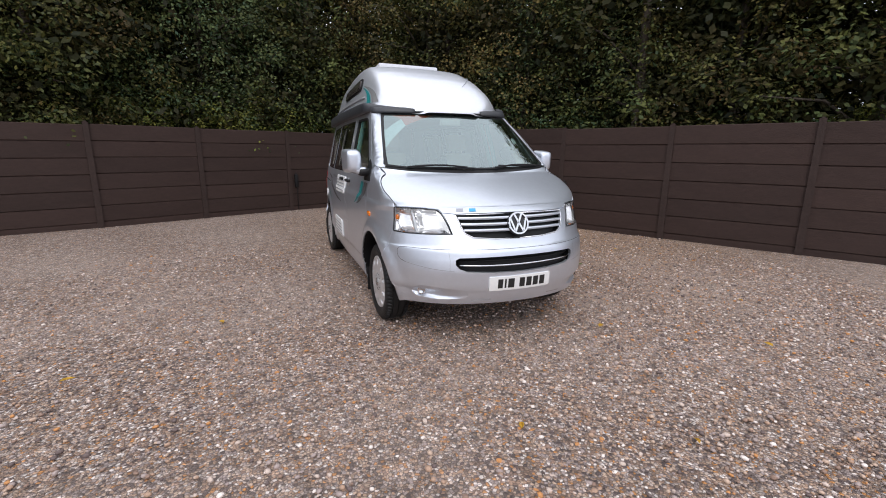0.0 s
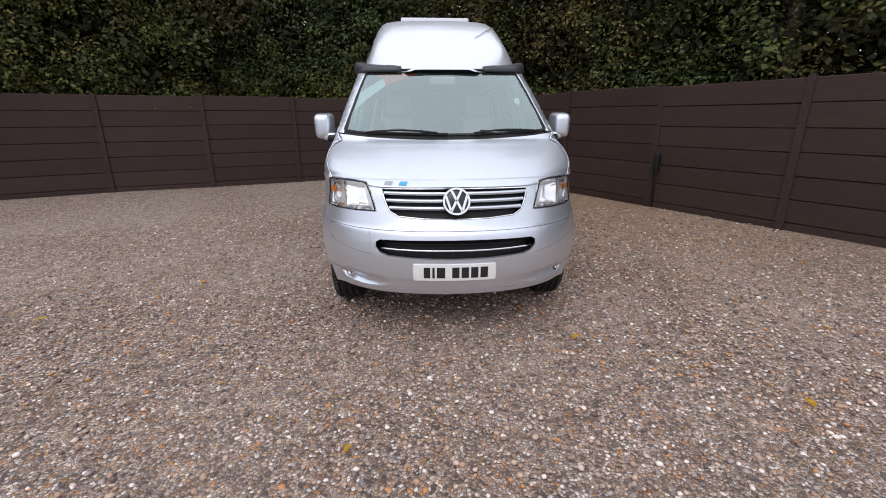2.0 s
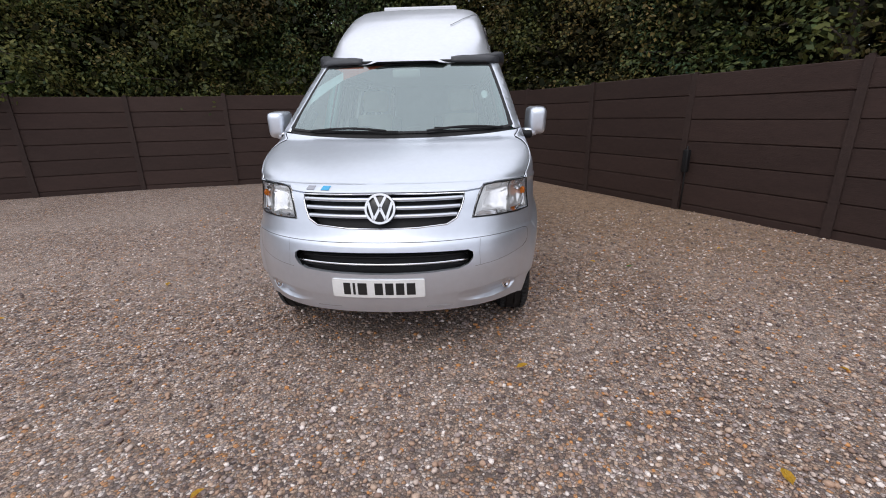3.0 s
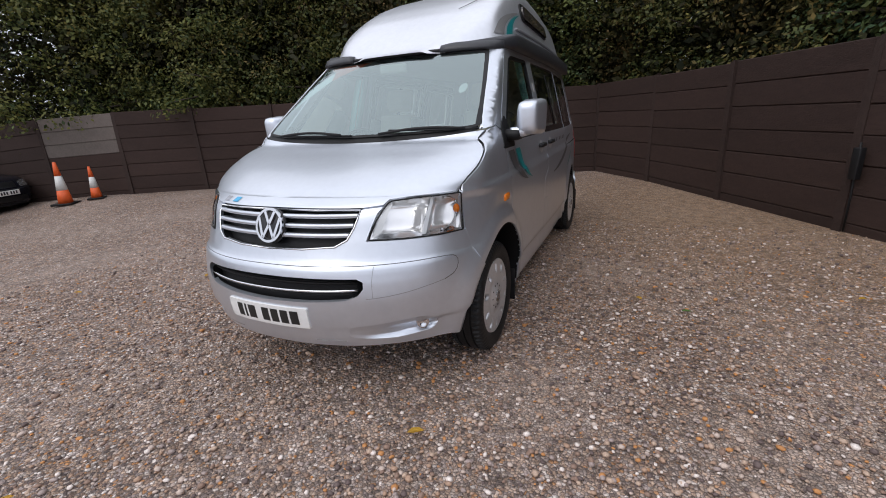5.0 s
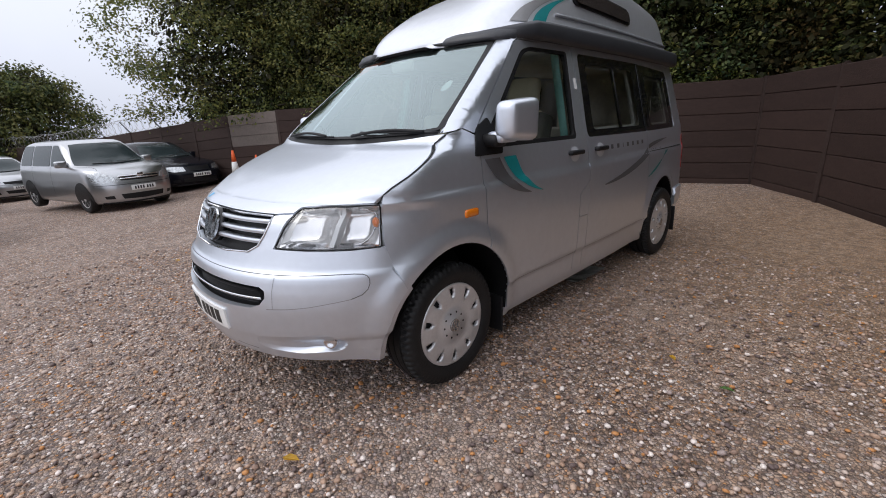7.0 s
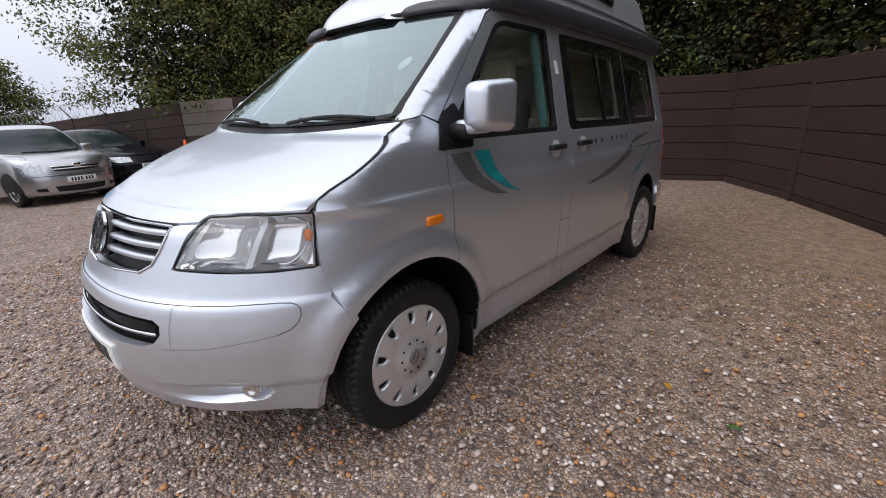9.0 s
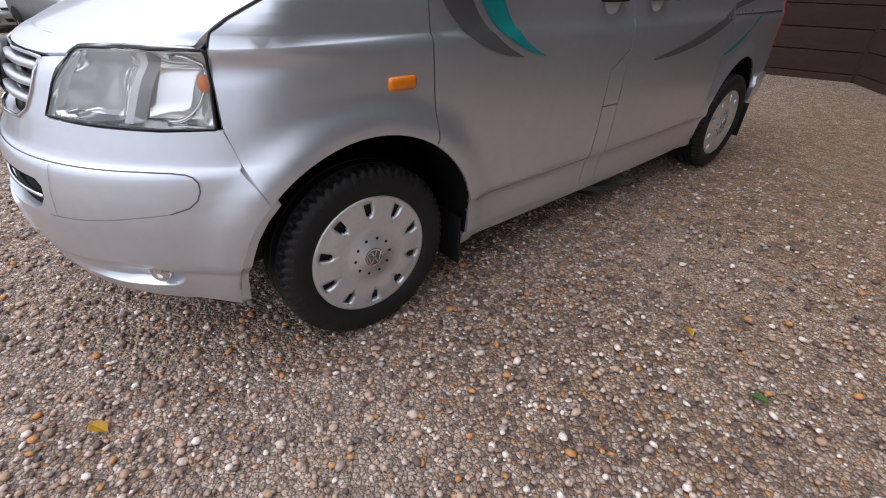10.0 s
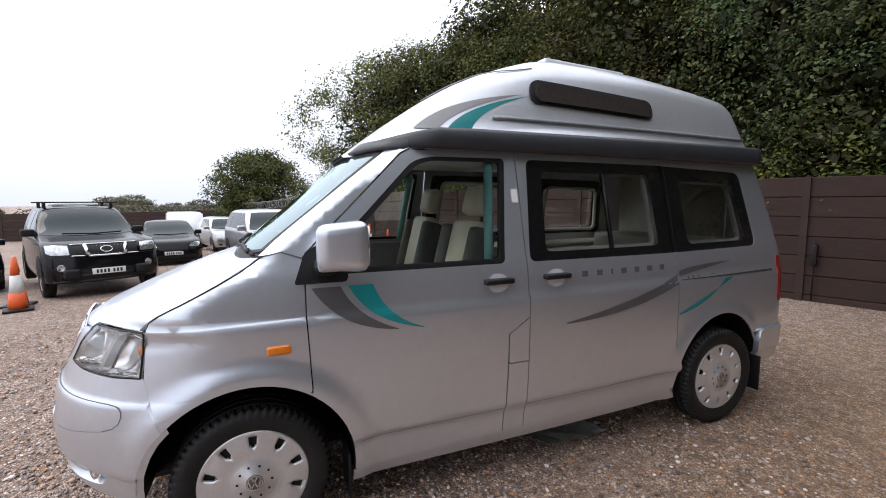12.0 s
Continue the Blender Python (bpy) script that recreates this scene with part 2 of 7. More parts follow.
FENCE = mat("brown_painted_concrete", (0.041, 0.0245, 0.0205), 0.75, 0, 0.28, 2.2, 0.5, 60, random_piece=0.5, stretch=(0.6, 1, 1.6), spec=0.28)
FENCE_GREY = mat("faded_concrete", (0.135, 0.112, 0.10), 0.85, 0, 0.25, 2.5, 0.5, 60, random_piece=0.4)
POST = mat("brown_concrete_post", (0.038, 0.024, 0.0205), 0.75, 0, 0.28, 3, 0.5, 60, random_piece=0.3, spec=0.28)
BARK = mat("bark", (0.07, 0.055, 0.042), 0.9, 0, 0.35, 5, 0.8, 30, stretch=(1, 1, 0.3))
LEAF_A = leaf_material("leaves_dark_green", (0.030, 0.052, 0.020), (0.076, 0.114, 0.037))
LEAF_B = leaf_material("leaves_olive", (0.042, 0.053, 0.019), (0.112, 0.122, 0.042))
LEAF_C = leaf_material("leaves_blue_green", (0.026, 0.058, 0.030), (0.070, 0.126, 0.056))
LEAF_D = leaf_material("leaves_ivy_bright", (0.035, 0.070, 0.014), (0.12, 0.18, 0.035))
ORANGE = mat("cone_orange", (0.72, 0.11, 0.02), 0.5, 0, 0.12, 12)
WHITE_BAND = mat("cone_white", (0.68, 0.68, 0.66), 0.5, 0, 0.12, 12)
STEEL = mat("galvanised_wire", (0.35, 0.35, 0.35), 0.45, 0.8, 0.15)


# ---- mesh helpers ----
def finish(name, bm, material, parent=None, label="", smooth=True):
    me = bpy.data.meshes.new(name)
    if smooth:
        for f in bm.faces:
            f.smooth = True
    bm.to_mesh(me)
    bm.free()
    me.materials.append(material)
    ob = new(name, me)
    if parent:
        ob.parent = parent
    if label:
        tagged(ob, label)
    return ob


def part(name, bm, material, parent, label="", smooth=True):
    return finish(name, bm, material, parent, label, smooth)


def thing(name, label, category, m=None, group="", kind=""):
    e = new(name)
    if m is not None:
        e.matrix_world = m
    return tagged(e, label, category, group, kind)


def box(bm, x0, x1, y0, y1, z0, z1, bevel=0.0, m=None):
    r = bmesh.ops.create_cube(bm, size=1)
    vs = r["verts"]
    bmesh.ops.scale(bm, vec=(x1 - x0, y1 - y0, z1 - z0), verts=vs)
    bmesh.ops.translate(bm, vec=((x0 + x1) / 2, (y0 + y1) / 2, (z0 + z1) / 2), verts=vs)
    if bevel:
        es = list({e for v in vs for e in v.link_edges})
        out = bmesh.ops.bevel(bm, geom=es, offset=bevel, segments=2, affect="EDGES", profile=0.6)
        vs = list({v for f in out["faces"] for v in f.verts} | {v for v in vs if v.is_valid})
    if m is not None:
        bmesh.ops.transform(bm, matrix=m, verts=vs)
    return bm


def boxed(*a, **k):
    return box(bmesh.new(), *a, **k)


def lathe(profile, segs=48, axis="x", bm=None):
    """Turn a profile of (radius, along) about an axis."""
    bm = bm or bmesh.new()
    rings = []
    for r, a in profile:
        ring = []
        for i in range(segs):
            t = 2 * math.pi * i / segs
            c, s = r * math.cos(t), r * math.sin(t)
            ring.append(bm.verts.new((a, c, s) if axis == "x" else (c, s, a) if axis == "z" else (c, a, s)))
        rings.append(ring)
    for p, q in zip(rings, rings[1:]):
        for i in range(segs):
            j = (i + 1) % segs
            bm.faces.new((p[i], p[j], q[j], q[i]))
    for ring in (rings[0], rings[-1]):
        if (ring[0].co - ring[1].co).length > 1e-6:
            bm.faces.new(ring)
    bmesh.ops.recalc_face_normals(bm, faces=bm.faces)
    return bm


def tube(points, radius, sides=6, bm=None, taper=1.0):
    bm = bm or bmesh.new()
    pts = [Vector(p) for p in points]
    rings = []
    for i, p in enumerate(pts):
        d = (pts[min(i + 1, len(pts) - 1)] - pts[max(i - 1, 0)]).normalized()
        a = d.orthogonal().normalized() if abs(d.z) > 0.9 else d.cross(Vector((0, 0, 1))).normalized()
        b = d.cross(a)
        r = radius * (1 + (taper - 1) * i / max(1, len(pts) - 1))
        rings.append([bm.verts.new(p + r * (math.cos(t) * a + math.sin(t) * b)) for t in (2 * math.pi * k / sides for k in range(sides))])
    for p, q in zip(rings, rings[1:]):
        for i in range(sides):
            j = (i + 1) % sides
            bm.faces.new((p[i], p[j], q[j], q[i]))
    bm.faces.new(rings[0])
    bm.faces.new(rings[-1])
    bmesh.ops.recalc_face_normals(bm, faces=bm.faces)
    return bm


def rounded(pts, r=0.03, n=5):
    """A polygon with its corners rounded; a third number gives a corner its own radius."""
    out, k = [], len(pts)
    for i in range(k):
        p = Vector(pts[i][:2])
        a, b = Vector(pts[i - 1][:2]), Vector(pts[(i + 1) % k][:2])
        rr = pts[i][2] if len(pts[i]) > 2 else r
        da, db = (a - p), (b - p)
        c = min(rr, da.length * 0.45, db.length * 0.45)
        if c < 1e-4:
            out.append((p.x, p.y))
            continue
        s, e = p + da.normalized() * c, p + db.normalized() * c
        for j in range(n + 1):
            t = j / n
            q = s * (1 - t) ** 2 + p * 2 * t * (1 - t) + e * t * t
            out.append((q.x, q.y))
    return out


def bisect_right(values, x):
    return sum(1 for v in values if v <= x)


class Hull:
    """A vehicle's outer surface: side width by height, front and rear lines by height, rounded plan corners."""

    def __init__(self, width, front, rear, nose, tail=0.25, q=2.3, taper=0.0, taper_from=1.6, soft=0.02):
        self.width, self.front, self.rear, self.nose = width, front, rear, nose
        self.tail, self.q, self.taper, self.taper_from, self.soft = tail, q, taper, taper_from, soft
        self.flares = ()
        self.cache = {}

    def flare(self, y, z):
        """The broad lip round the wheel arches: full at the arch, gone wd metres further out."""
        out = 0.0
        for yc, zc, r, wd, k in self.flares:
            t = min(1.0, max(0.0, (r + wd - math.dist((y, z), (yc, zc))) / wd))
            out += k * t * t * (3 - 2 * t)
        return out

    def value(self, table, z):
        """Smooth value of a table at z: a cubic through its points that never overshoots."""
        key = id(table)
        if key not in self.cache:
            zs, vs = np.array([r[0] for r in table]), np.array([r[1] for r in table])
            h, d = np.diff(zs), np.diff(vs) / np.diff(zs)
            m = np.concatenate([[d[0]], [0.0 if a * b <= 0 else 2 * a * b / (a + b) for a, b in zip(d, d[1:])], [d[-1]]])
            self.cache[key] = (zs.tolist(), vs.tolist(), m.tolist())
        zs, vs, m = self.cache[key]
        if z <= zs[0]:
            return vs[0]
        if z >= zs[-1]:
            return vs[-1]
        k = bisect_right(zs, z) - 1
        h = zs[k + 1] - zs[k]
        t = (z - zs[k]) / h
        return ((1 + 2 * t) * (1 - t) ** 2 * vs[k] + t * (1 - t) ** 2 * h * m[k] + t * t * (3 - 2 * t) * vs[k + 1] + t * t * (t - 1) * h * m[k + 1])

    def w(self, z):
        return self.value(self.width, z)

    def side(self, y, z):
        yf, d, yb = self.value(self.front, z), self.value(self.nose, z), self.value(self.rear, z)
        s = min(1, max(0, (y - yf) / d))
        e = min(1, max(0, (yb - y) / self.tail))
        t = max(0, y - self.taper_from)
        x = self.w(z) * (1 - (1 - s) ** 2) ** (1 / self.q) * (1 - (1 - e) ** 2) ** (1 / self.q)
        return x * (1 - self.taper * t * t) + self.flare(y, z)

    def at(self, phi, z):
        """The point at a turn phi from straight ahead round the nose."""
        s = math.sin(phi)
        x = self.w(z) * math.copysign(abs(s) ** (2 / self.q), s)
        y = self.value(self.front, z) + self.value(self.nose, z) * (1 - math.cos(phi))
        return Vector((x + math.copysign(self.flare(y, z), x), y, z))

    def fx(self, x, z):
        u = min(1, abs(x) / self.w(z))
        return (math.copysign(math.asin(min(1, u ** (self.q / 2))), x), z)

    def fy(self, y, z, sign=1):
        c = 1 - (y - self.value(self.front, z)) / self.value(self.nose, z)
        return (sign * math.acos(min(1, max(0, c))), z)


def panel(name, outline, place, material, parent, holes=(), inward=(0, 0, 0), depth=0.018, step=(0.05, 0.025), label="", bm=None):
    """A trimmed sheet: an outline of (u, v) with holes, cut fine, laid on a surface, with its edges turned in."""
    bm = bm or bmesh.new()
    from mathutils.geometry import tessellate_polygon
    loops = [[Vector((u, v, 0)) for u, v in loop] for loop in (outline, *holes)]
    flat = [p for loop in loops for p in loop]
    vs = [bm.verts.new(p) for p in flat]
    for tri in tessellate_polygon(loops):
        try:
            bm.faces.new([vs[i] for i in tri])
        except ValueError:
            pass
    for k in (0, 1):
        lo, hi = min(p[k] for p in flat), max(p[k] for p in flat)
        count = int((hi - lo) / step[k])
        for i in range(1, count + 1):
            c, n = [0, 0, 0], [0, 0, 0]
            c[k], n[k] = lo + (hi - lo) * i / (count + 1), 1
            bmesh.ops.bisect_plane(bm, geom=bm.verts[:] + bm.edges[:] + bm.faces[:], plane_co=c, plane_no=n, dist=1e-5)
    for v in bm.verts:
        v.co = place(v.co.x, v.co.y)
    inward = Vector(inward)
    bm.normal_update()
    flip = [f for f in bm.faces if f.normal.dot(inward) > 0]
    if flip:
        bmesh.ops.reverse_faces(bm, faces=flip)
    rim = [e for e in bm.edges if e.is_boundary]
    if depth:
        twin = {}
        for e in rim:
            for v in e.verts:
                if v not in twin:
                    twin[v] = bm.verts.new(v.co + inward * depth)
        for e in rim:
            f = e.link_faces[0]
            a, b = e.verts
            for lp in f.loops:
                if lp.edge == e:
                    a, b = lp.vert, lp.link_loop_next.vert
            bm.faces.new((b, a, twin[a], twin[b]))
            e.smooth = False
    return part(name, bm, material, parent, label)


def on_side(hull, sign, off=0.0):
    return lambda y, z: Vector((sign * (hull.side(y, z) + off), y, z))


def on_nose(hull, off=0.0):
    def place(phi, z):
        p = hull.at(phi, z)
        return p + off * Vector((math.sin(phi), -math.cos(phi), 0.25)).normalized()
    return place


def ribbon(points, normals, width, bm=None):
    """A thin flat strip along points, lying on a surface."""
    bm = bm or bmesh.new()
    rows = []
    for i, p in enumerate(points):
        d = (points[min(i + 1, len(points) - 1)] - points[max(0, i - 1)]).normalized()
        s = d.cross(normals[i]).normalized() * width / 2
        rows.append((bm.verts.new(p - s), bm.verts.new(p + s)))
    for (a, b), (c, d) in zip(rows, rows[1:]):
        bm.faces.new((a, b, d, c))
    return bm


def dense(pts, n=8):
    out = []
    for a, b in zip(pts, pts[1:]):
        for i in range(n):
            t = i / n
            out.append(tuple(a[k] * (1 - t) + b[k] * t for k in (0, 1)))
    return out + [tuple(pts[-1])]


def seam(hull, pts, parent, sign=1, nose=False, width=0.006, off=0.0015, material=None, name="shut_line"):
    place = on_nose(hull, off) if nose else on_side(hull, sign, off)
    uv = dense(pts)
    p = [place(*q) for q in uv]
    if nose:
        ns = [Vector((math.sin(q[0]), -math.cos(q[0]), 0.2)).normalized() for q in uv]
    else:
        ns = [Vector((sign, 0, 0.1))] * len(p)
    return part(name, ribbon(p, ns, width), material or GROOVE, parent, smooth=False)


# ---- ground ----
def fall(x, y):
    """How far the yard has dropped at a place: it falls away towards the row of parked cars."""
    r = np.hypot(np.asarray(x) - 2.5, y)
    turn = np.degrees(np.arctan2(y, np.asarray(x) - 2.5)) % 360
    return -np.interp(turn, (164, 170, 176, 190, 205, 240, 300), (0, 0.018, 0.032, 0.042, 0.047, 0.02, 0)) * np.clip(r - 5.5, 0, 22)


def ground():
    """One sheet, finely waved near the van, that reaches the horizon."""
    bm = bmesh.new()
    xs = sorted({*np.linspace(-14, 8, 67).round(3), -600, -200, -60, *range(-44, -14, 2), 12, 20, 60, 200, 600})
    ys = sorted({*np.linspace(-8, 9, 52).round(3), -24, -20, -17, -13, -11, -9.5, -600, -200, -60, -30, -15, 14, 20, 60, 200, 600})
    grid = []
    for x in xs:
        row = []
        for y in ys:
            near = math.exp(-((x / 14) ** 2 + (y / 10) ** 2))
            row.append(bm.verts.new((x, y, 0.014 * near * (noise.noise((x * 0.8, y * 0.8, 0)) - 0.4) + fall(x, y))))
        grid.append(row)
    for i in range(len(xs) - 1):
        for j in range(len(ys) - 1):
            bm.faces.new((grid[i][j], grid[i + 1][j], grid[i + 1][j + 1], grid[i][j + 1]))
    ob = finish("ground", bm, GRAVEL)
    return tagged(ob, "loose brown and grey pea gravel yard", "gravel ground", kind="structure")


ground()

# ---- concrete panel fence ----
RIGHT_POSTS = [(7.45, -3.2), (6.5, -1.5), (5.56, 0.19), (4.62, 1.85), (3.69, 3.53), (2.77, 5.19), (1.81, 6.93), (0.68, 8.5)]
BACK_POSTS = [(0.68, 8.5), (-1.22, 7.82), (-3.05, 7.15), (-4.76, 6.42), (-6.52, 5.83), (-8.15, 5.0), (-9.75, 4.15), (-11.5, 3.42), (-13.25, 2.98), (-15.0, 2.46),
              (-16.8, 1.92), (-18.6, 1.4), (-20.4, 0.87), (-22.2, 0.33), (-24.0, -0.2), (-25.8, -0.75), (-27.6, -1.3), (-29.4, -1.85), (-31.0, -2.8),
              (-32.0, -4.4), (-32.6, -6.2), (-33.2, -8.0), (-33.8, -9.8), (-34.4, -11.6), (-35.0, -13.4), (-35.6, -15.2), (-36.2, -17.0), (-36.8, -18.8)]
COURSE = 0.302
BOARD_MESHES = {}


def board_mesh(length, h):
    """One concrete board, 5 cm thick, with a chamfered groove along its top and bottom edge."""
    key = (round(length, 2), h)
    if key not in BOARD_MESHES:
        bm = bmesh.new()
        half, rows = length / 2, []
        section = [(-0.006, 0.0), (-0.027, 0.016), (-0.027, h - 0.010), (-0.008, h), (0.008, h), (0.027, h - 0.010), (0.027, 0.016), (0.006, 0)]
        for x in (-half, half):
            rows.append([bm.verts.new((x, y, z)) for y, z in section])
        k = len(section)
        for i in range(k):
            bm.faces.new((rows[0][i], rows[0][(i + 1) % k], rows[1][(i + 1) % k], rows[1][i]))
        bm.faces.new(rows[0])
        bm.faces.new(rows[1])
        bmesh.ops.recalc_face_normals(bm, faces=bm.faces)
        me = bpy.data.meshes.new("board")
        bm.to_mesh(me)
        bm.free()
        BOARD_MESHES[key] = me
    return BOARD_MESHES[key]


def post_mesh():
    bm = boxed(-0.052, 0.052, -0.06, 0.06, -0.2, 1.95)
    top = [v for v in bm.verts if v.co.z > 1]
    bmesh.ops.scale(bm, vec=(0.8, 0.75, 1), verts=top)
    bmesh.ops.bevel(bm, geom=[e for e in bm.edges if all(v.co.z > 1 for v in e.verts)], offset=0.02, segments=2, affect="EDGES")
    me = bpy.data.meshes.new("fence_post")
    bm.to_mesh(me)
    bm.free()
    me.materials.append(POST)
    return me


def fence(name, posts, label, wire_from=None, grey=()):
    f = thing(name, label, "fence", kind="structure")
    pm = post_mesh()
    rng = random.Random(len(posts))
    for i, (x, y) in enumerate(posts):
        nx, ny = posts[min(i + 1, len(posts) - 1)]
        px, py = posts[max(0, i - 1)]
        p = new("fence_post", pm)
        p.matrix_world = pose(x, y, fall(x, y) + rng.uniform(-0.02, 0.03), rng.uniform(-0.8, 0.8), rng.uniform(-0.6, 0.6), math.degrees(math.atan2(ny - py, nx - px)))
        p.parent = f
    for i, (a, b) in enumerate(zip(posts, posts[1:])):
        length = math.dist(a, b) - 0.06
        turn = math.degrees(math.atan2(b[1] - a[1], b[0] - a[0]))
        za, zb = fall(*a), fall(*b)
        dz, pitch = rng.uniform(-0.012, 0.012) + (za + zb) / 2, -math.degrees(math.atan2(zb - za, length))
        for k in range(7):
            h = COURSE if k else 0.2
            z = -0.1 if k == 0 else 0.1 + (k - 1) * COURSE
            ob = new("board", board_mesh(length, h + 0.003))
            if not ob.data.materials:
                ob.data.materials.append(FENCE)
            ob.matrix_world = pose((a[0] + b[0]) / 2, (a[1] + b[1]) / 2, z + dz, rng.uniform(-0.5, 0.5), pitch + rng.uniform(-0.12, 0.12), turn + rng.uniform(-0.15, 0.15))
            ob.parent = f
            if i in grey and k > 3:
                ob.material_slots[0].link = "OBJECT"
                ob.material_slots[0].material = FENCE_GREY
    return f


fence_right = fence("fence_right", RIGHT_POSTS, "brown painted concrete panel fence with slotted posts")
fence_back = fence("fence_back", BACK_POSTS, "brown painted concrete panel fence with one faded grey bay", grey=(6,))


def gate_bolt(x, y, turn):
    b = thing("gate_bolt", "black iron drop bolt fixed beside a fence post", "bolt", pose(x, y, 0, 0, 0, turn), "drop bolts on the fence")
    part("bolt_case", boxed(-0.04, 0.04, -0.035, 0.035, 0.57, 0.89, 0.01), BLACK, b)
    part("bolt_rod", tube([(0.01, 0, 0.02), (0.01, 0, 0.4), (0.0, 0, 0.7), (0.0, 0, 0.94)], 0.011, 8), BLACK, b)


gate_bolt(-1.05, 7.80, 20)
gate_bolt(3.66, 3.38, -60)


# ---- the camper van ----
VAN = Hull(
    width=[(0.15, 0.86), (0.28, 0.905), (0.425, 0.918), (0.455, 0.938), (0.70, 0.946), (0.95, 0.947), (1.042, 0.946), (1.062, 0.931), (1.15, 0.921), (1.24, 0.905), (1.30, 0.887), (1.55, 0.826), (1.82, 0.757), (1.95, 0.72)],
    front=[(0.15, -0.76), (0.22, -0.81), (0.30, -0.866), (0.40, -0.908), (0.50, -0.926), (0.58, -0.929), (0.66, -0.919), (0.70, -0.910), (0.735, -0.901), (0.752, -0.894), (0.762, -0.879), (0.80, -0.861), (0.86, -0.838), (0.90, -0.822), (0.98, -0.79), (1.02, -0.755),
           (1.06, -0.68), (1.10, -0.595), (1.15, -0.47), (1.20, -0.325), (1.25, -0.17), (1.285, -0.075), (1.32, -0.045), (1.60, 0.285), (1.87, 0.60), (1.95, 0.69)],
    rear=[(0.15, 3.86), (0.5, 3.95), (1.1, 3.93), (1.3, 3.90), (1.95, 3.72)],
    nose=[(0.15, 0.75), (1.0, 0.74), (1.04, 0.61), (1.09, 0.43), (1.13, 0.34), (1.18, 0.25), (1.24, 0.175), (1.28, 0.15), (1.34, 0.145), (1.60, 0.165), (1.95, 0.25)],
    tail=0.22, taper=0.0262, taper_from=1.6, soft=0.008)
VAN.flares = ((0.0, 0.345, 0.478, 0.085, 0.024), (3.0, 0.345, 0.470, 0.07, 0.018))
ARCH_F, ARCH_R, ARCH_Z, ARCH_RAD = 0.0, 3.0, 0.345, 0.446
HOOD_LINE = [(-0.374, 1.048), (-0.36, 1.082), (-0.32, 1.110), (-0.28, 1.131), (-0.235, 1.153), (-0.19, 1.176), (-0.145, 1.199), (-0.10, 1.222), (-0.055, 1.246), (-0.01, 1.270), (0.03, 1.296), (0.062, 1.322)]


def arc(yc, rad, a0, a1, n=22):
    return [(yc + rad * math.cos(radians(a0 + (a1 - a0) * i / n)), ARCH_Z + rad * math.sin(radians(a0 + (a1 - a0) * i / n))) for i in range(n + 1)]


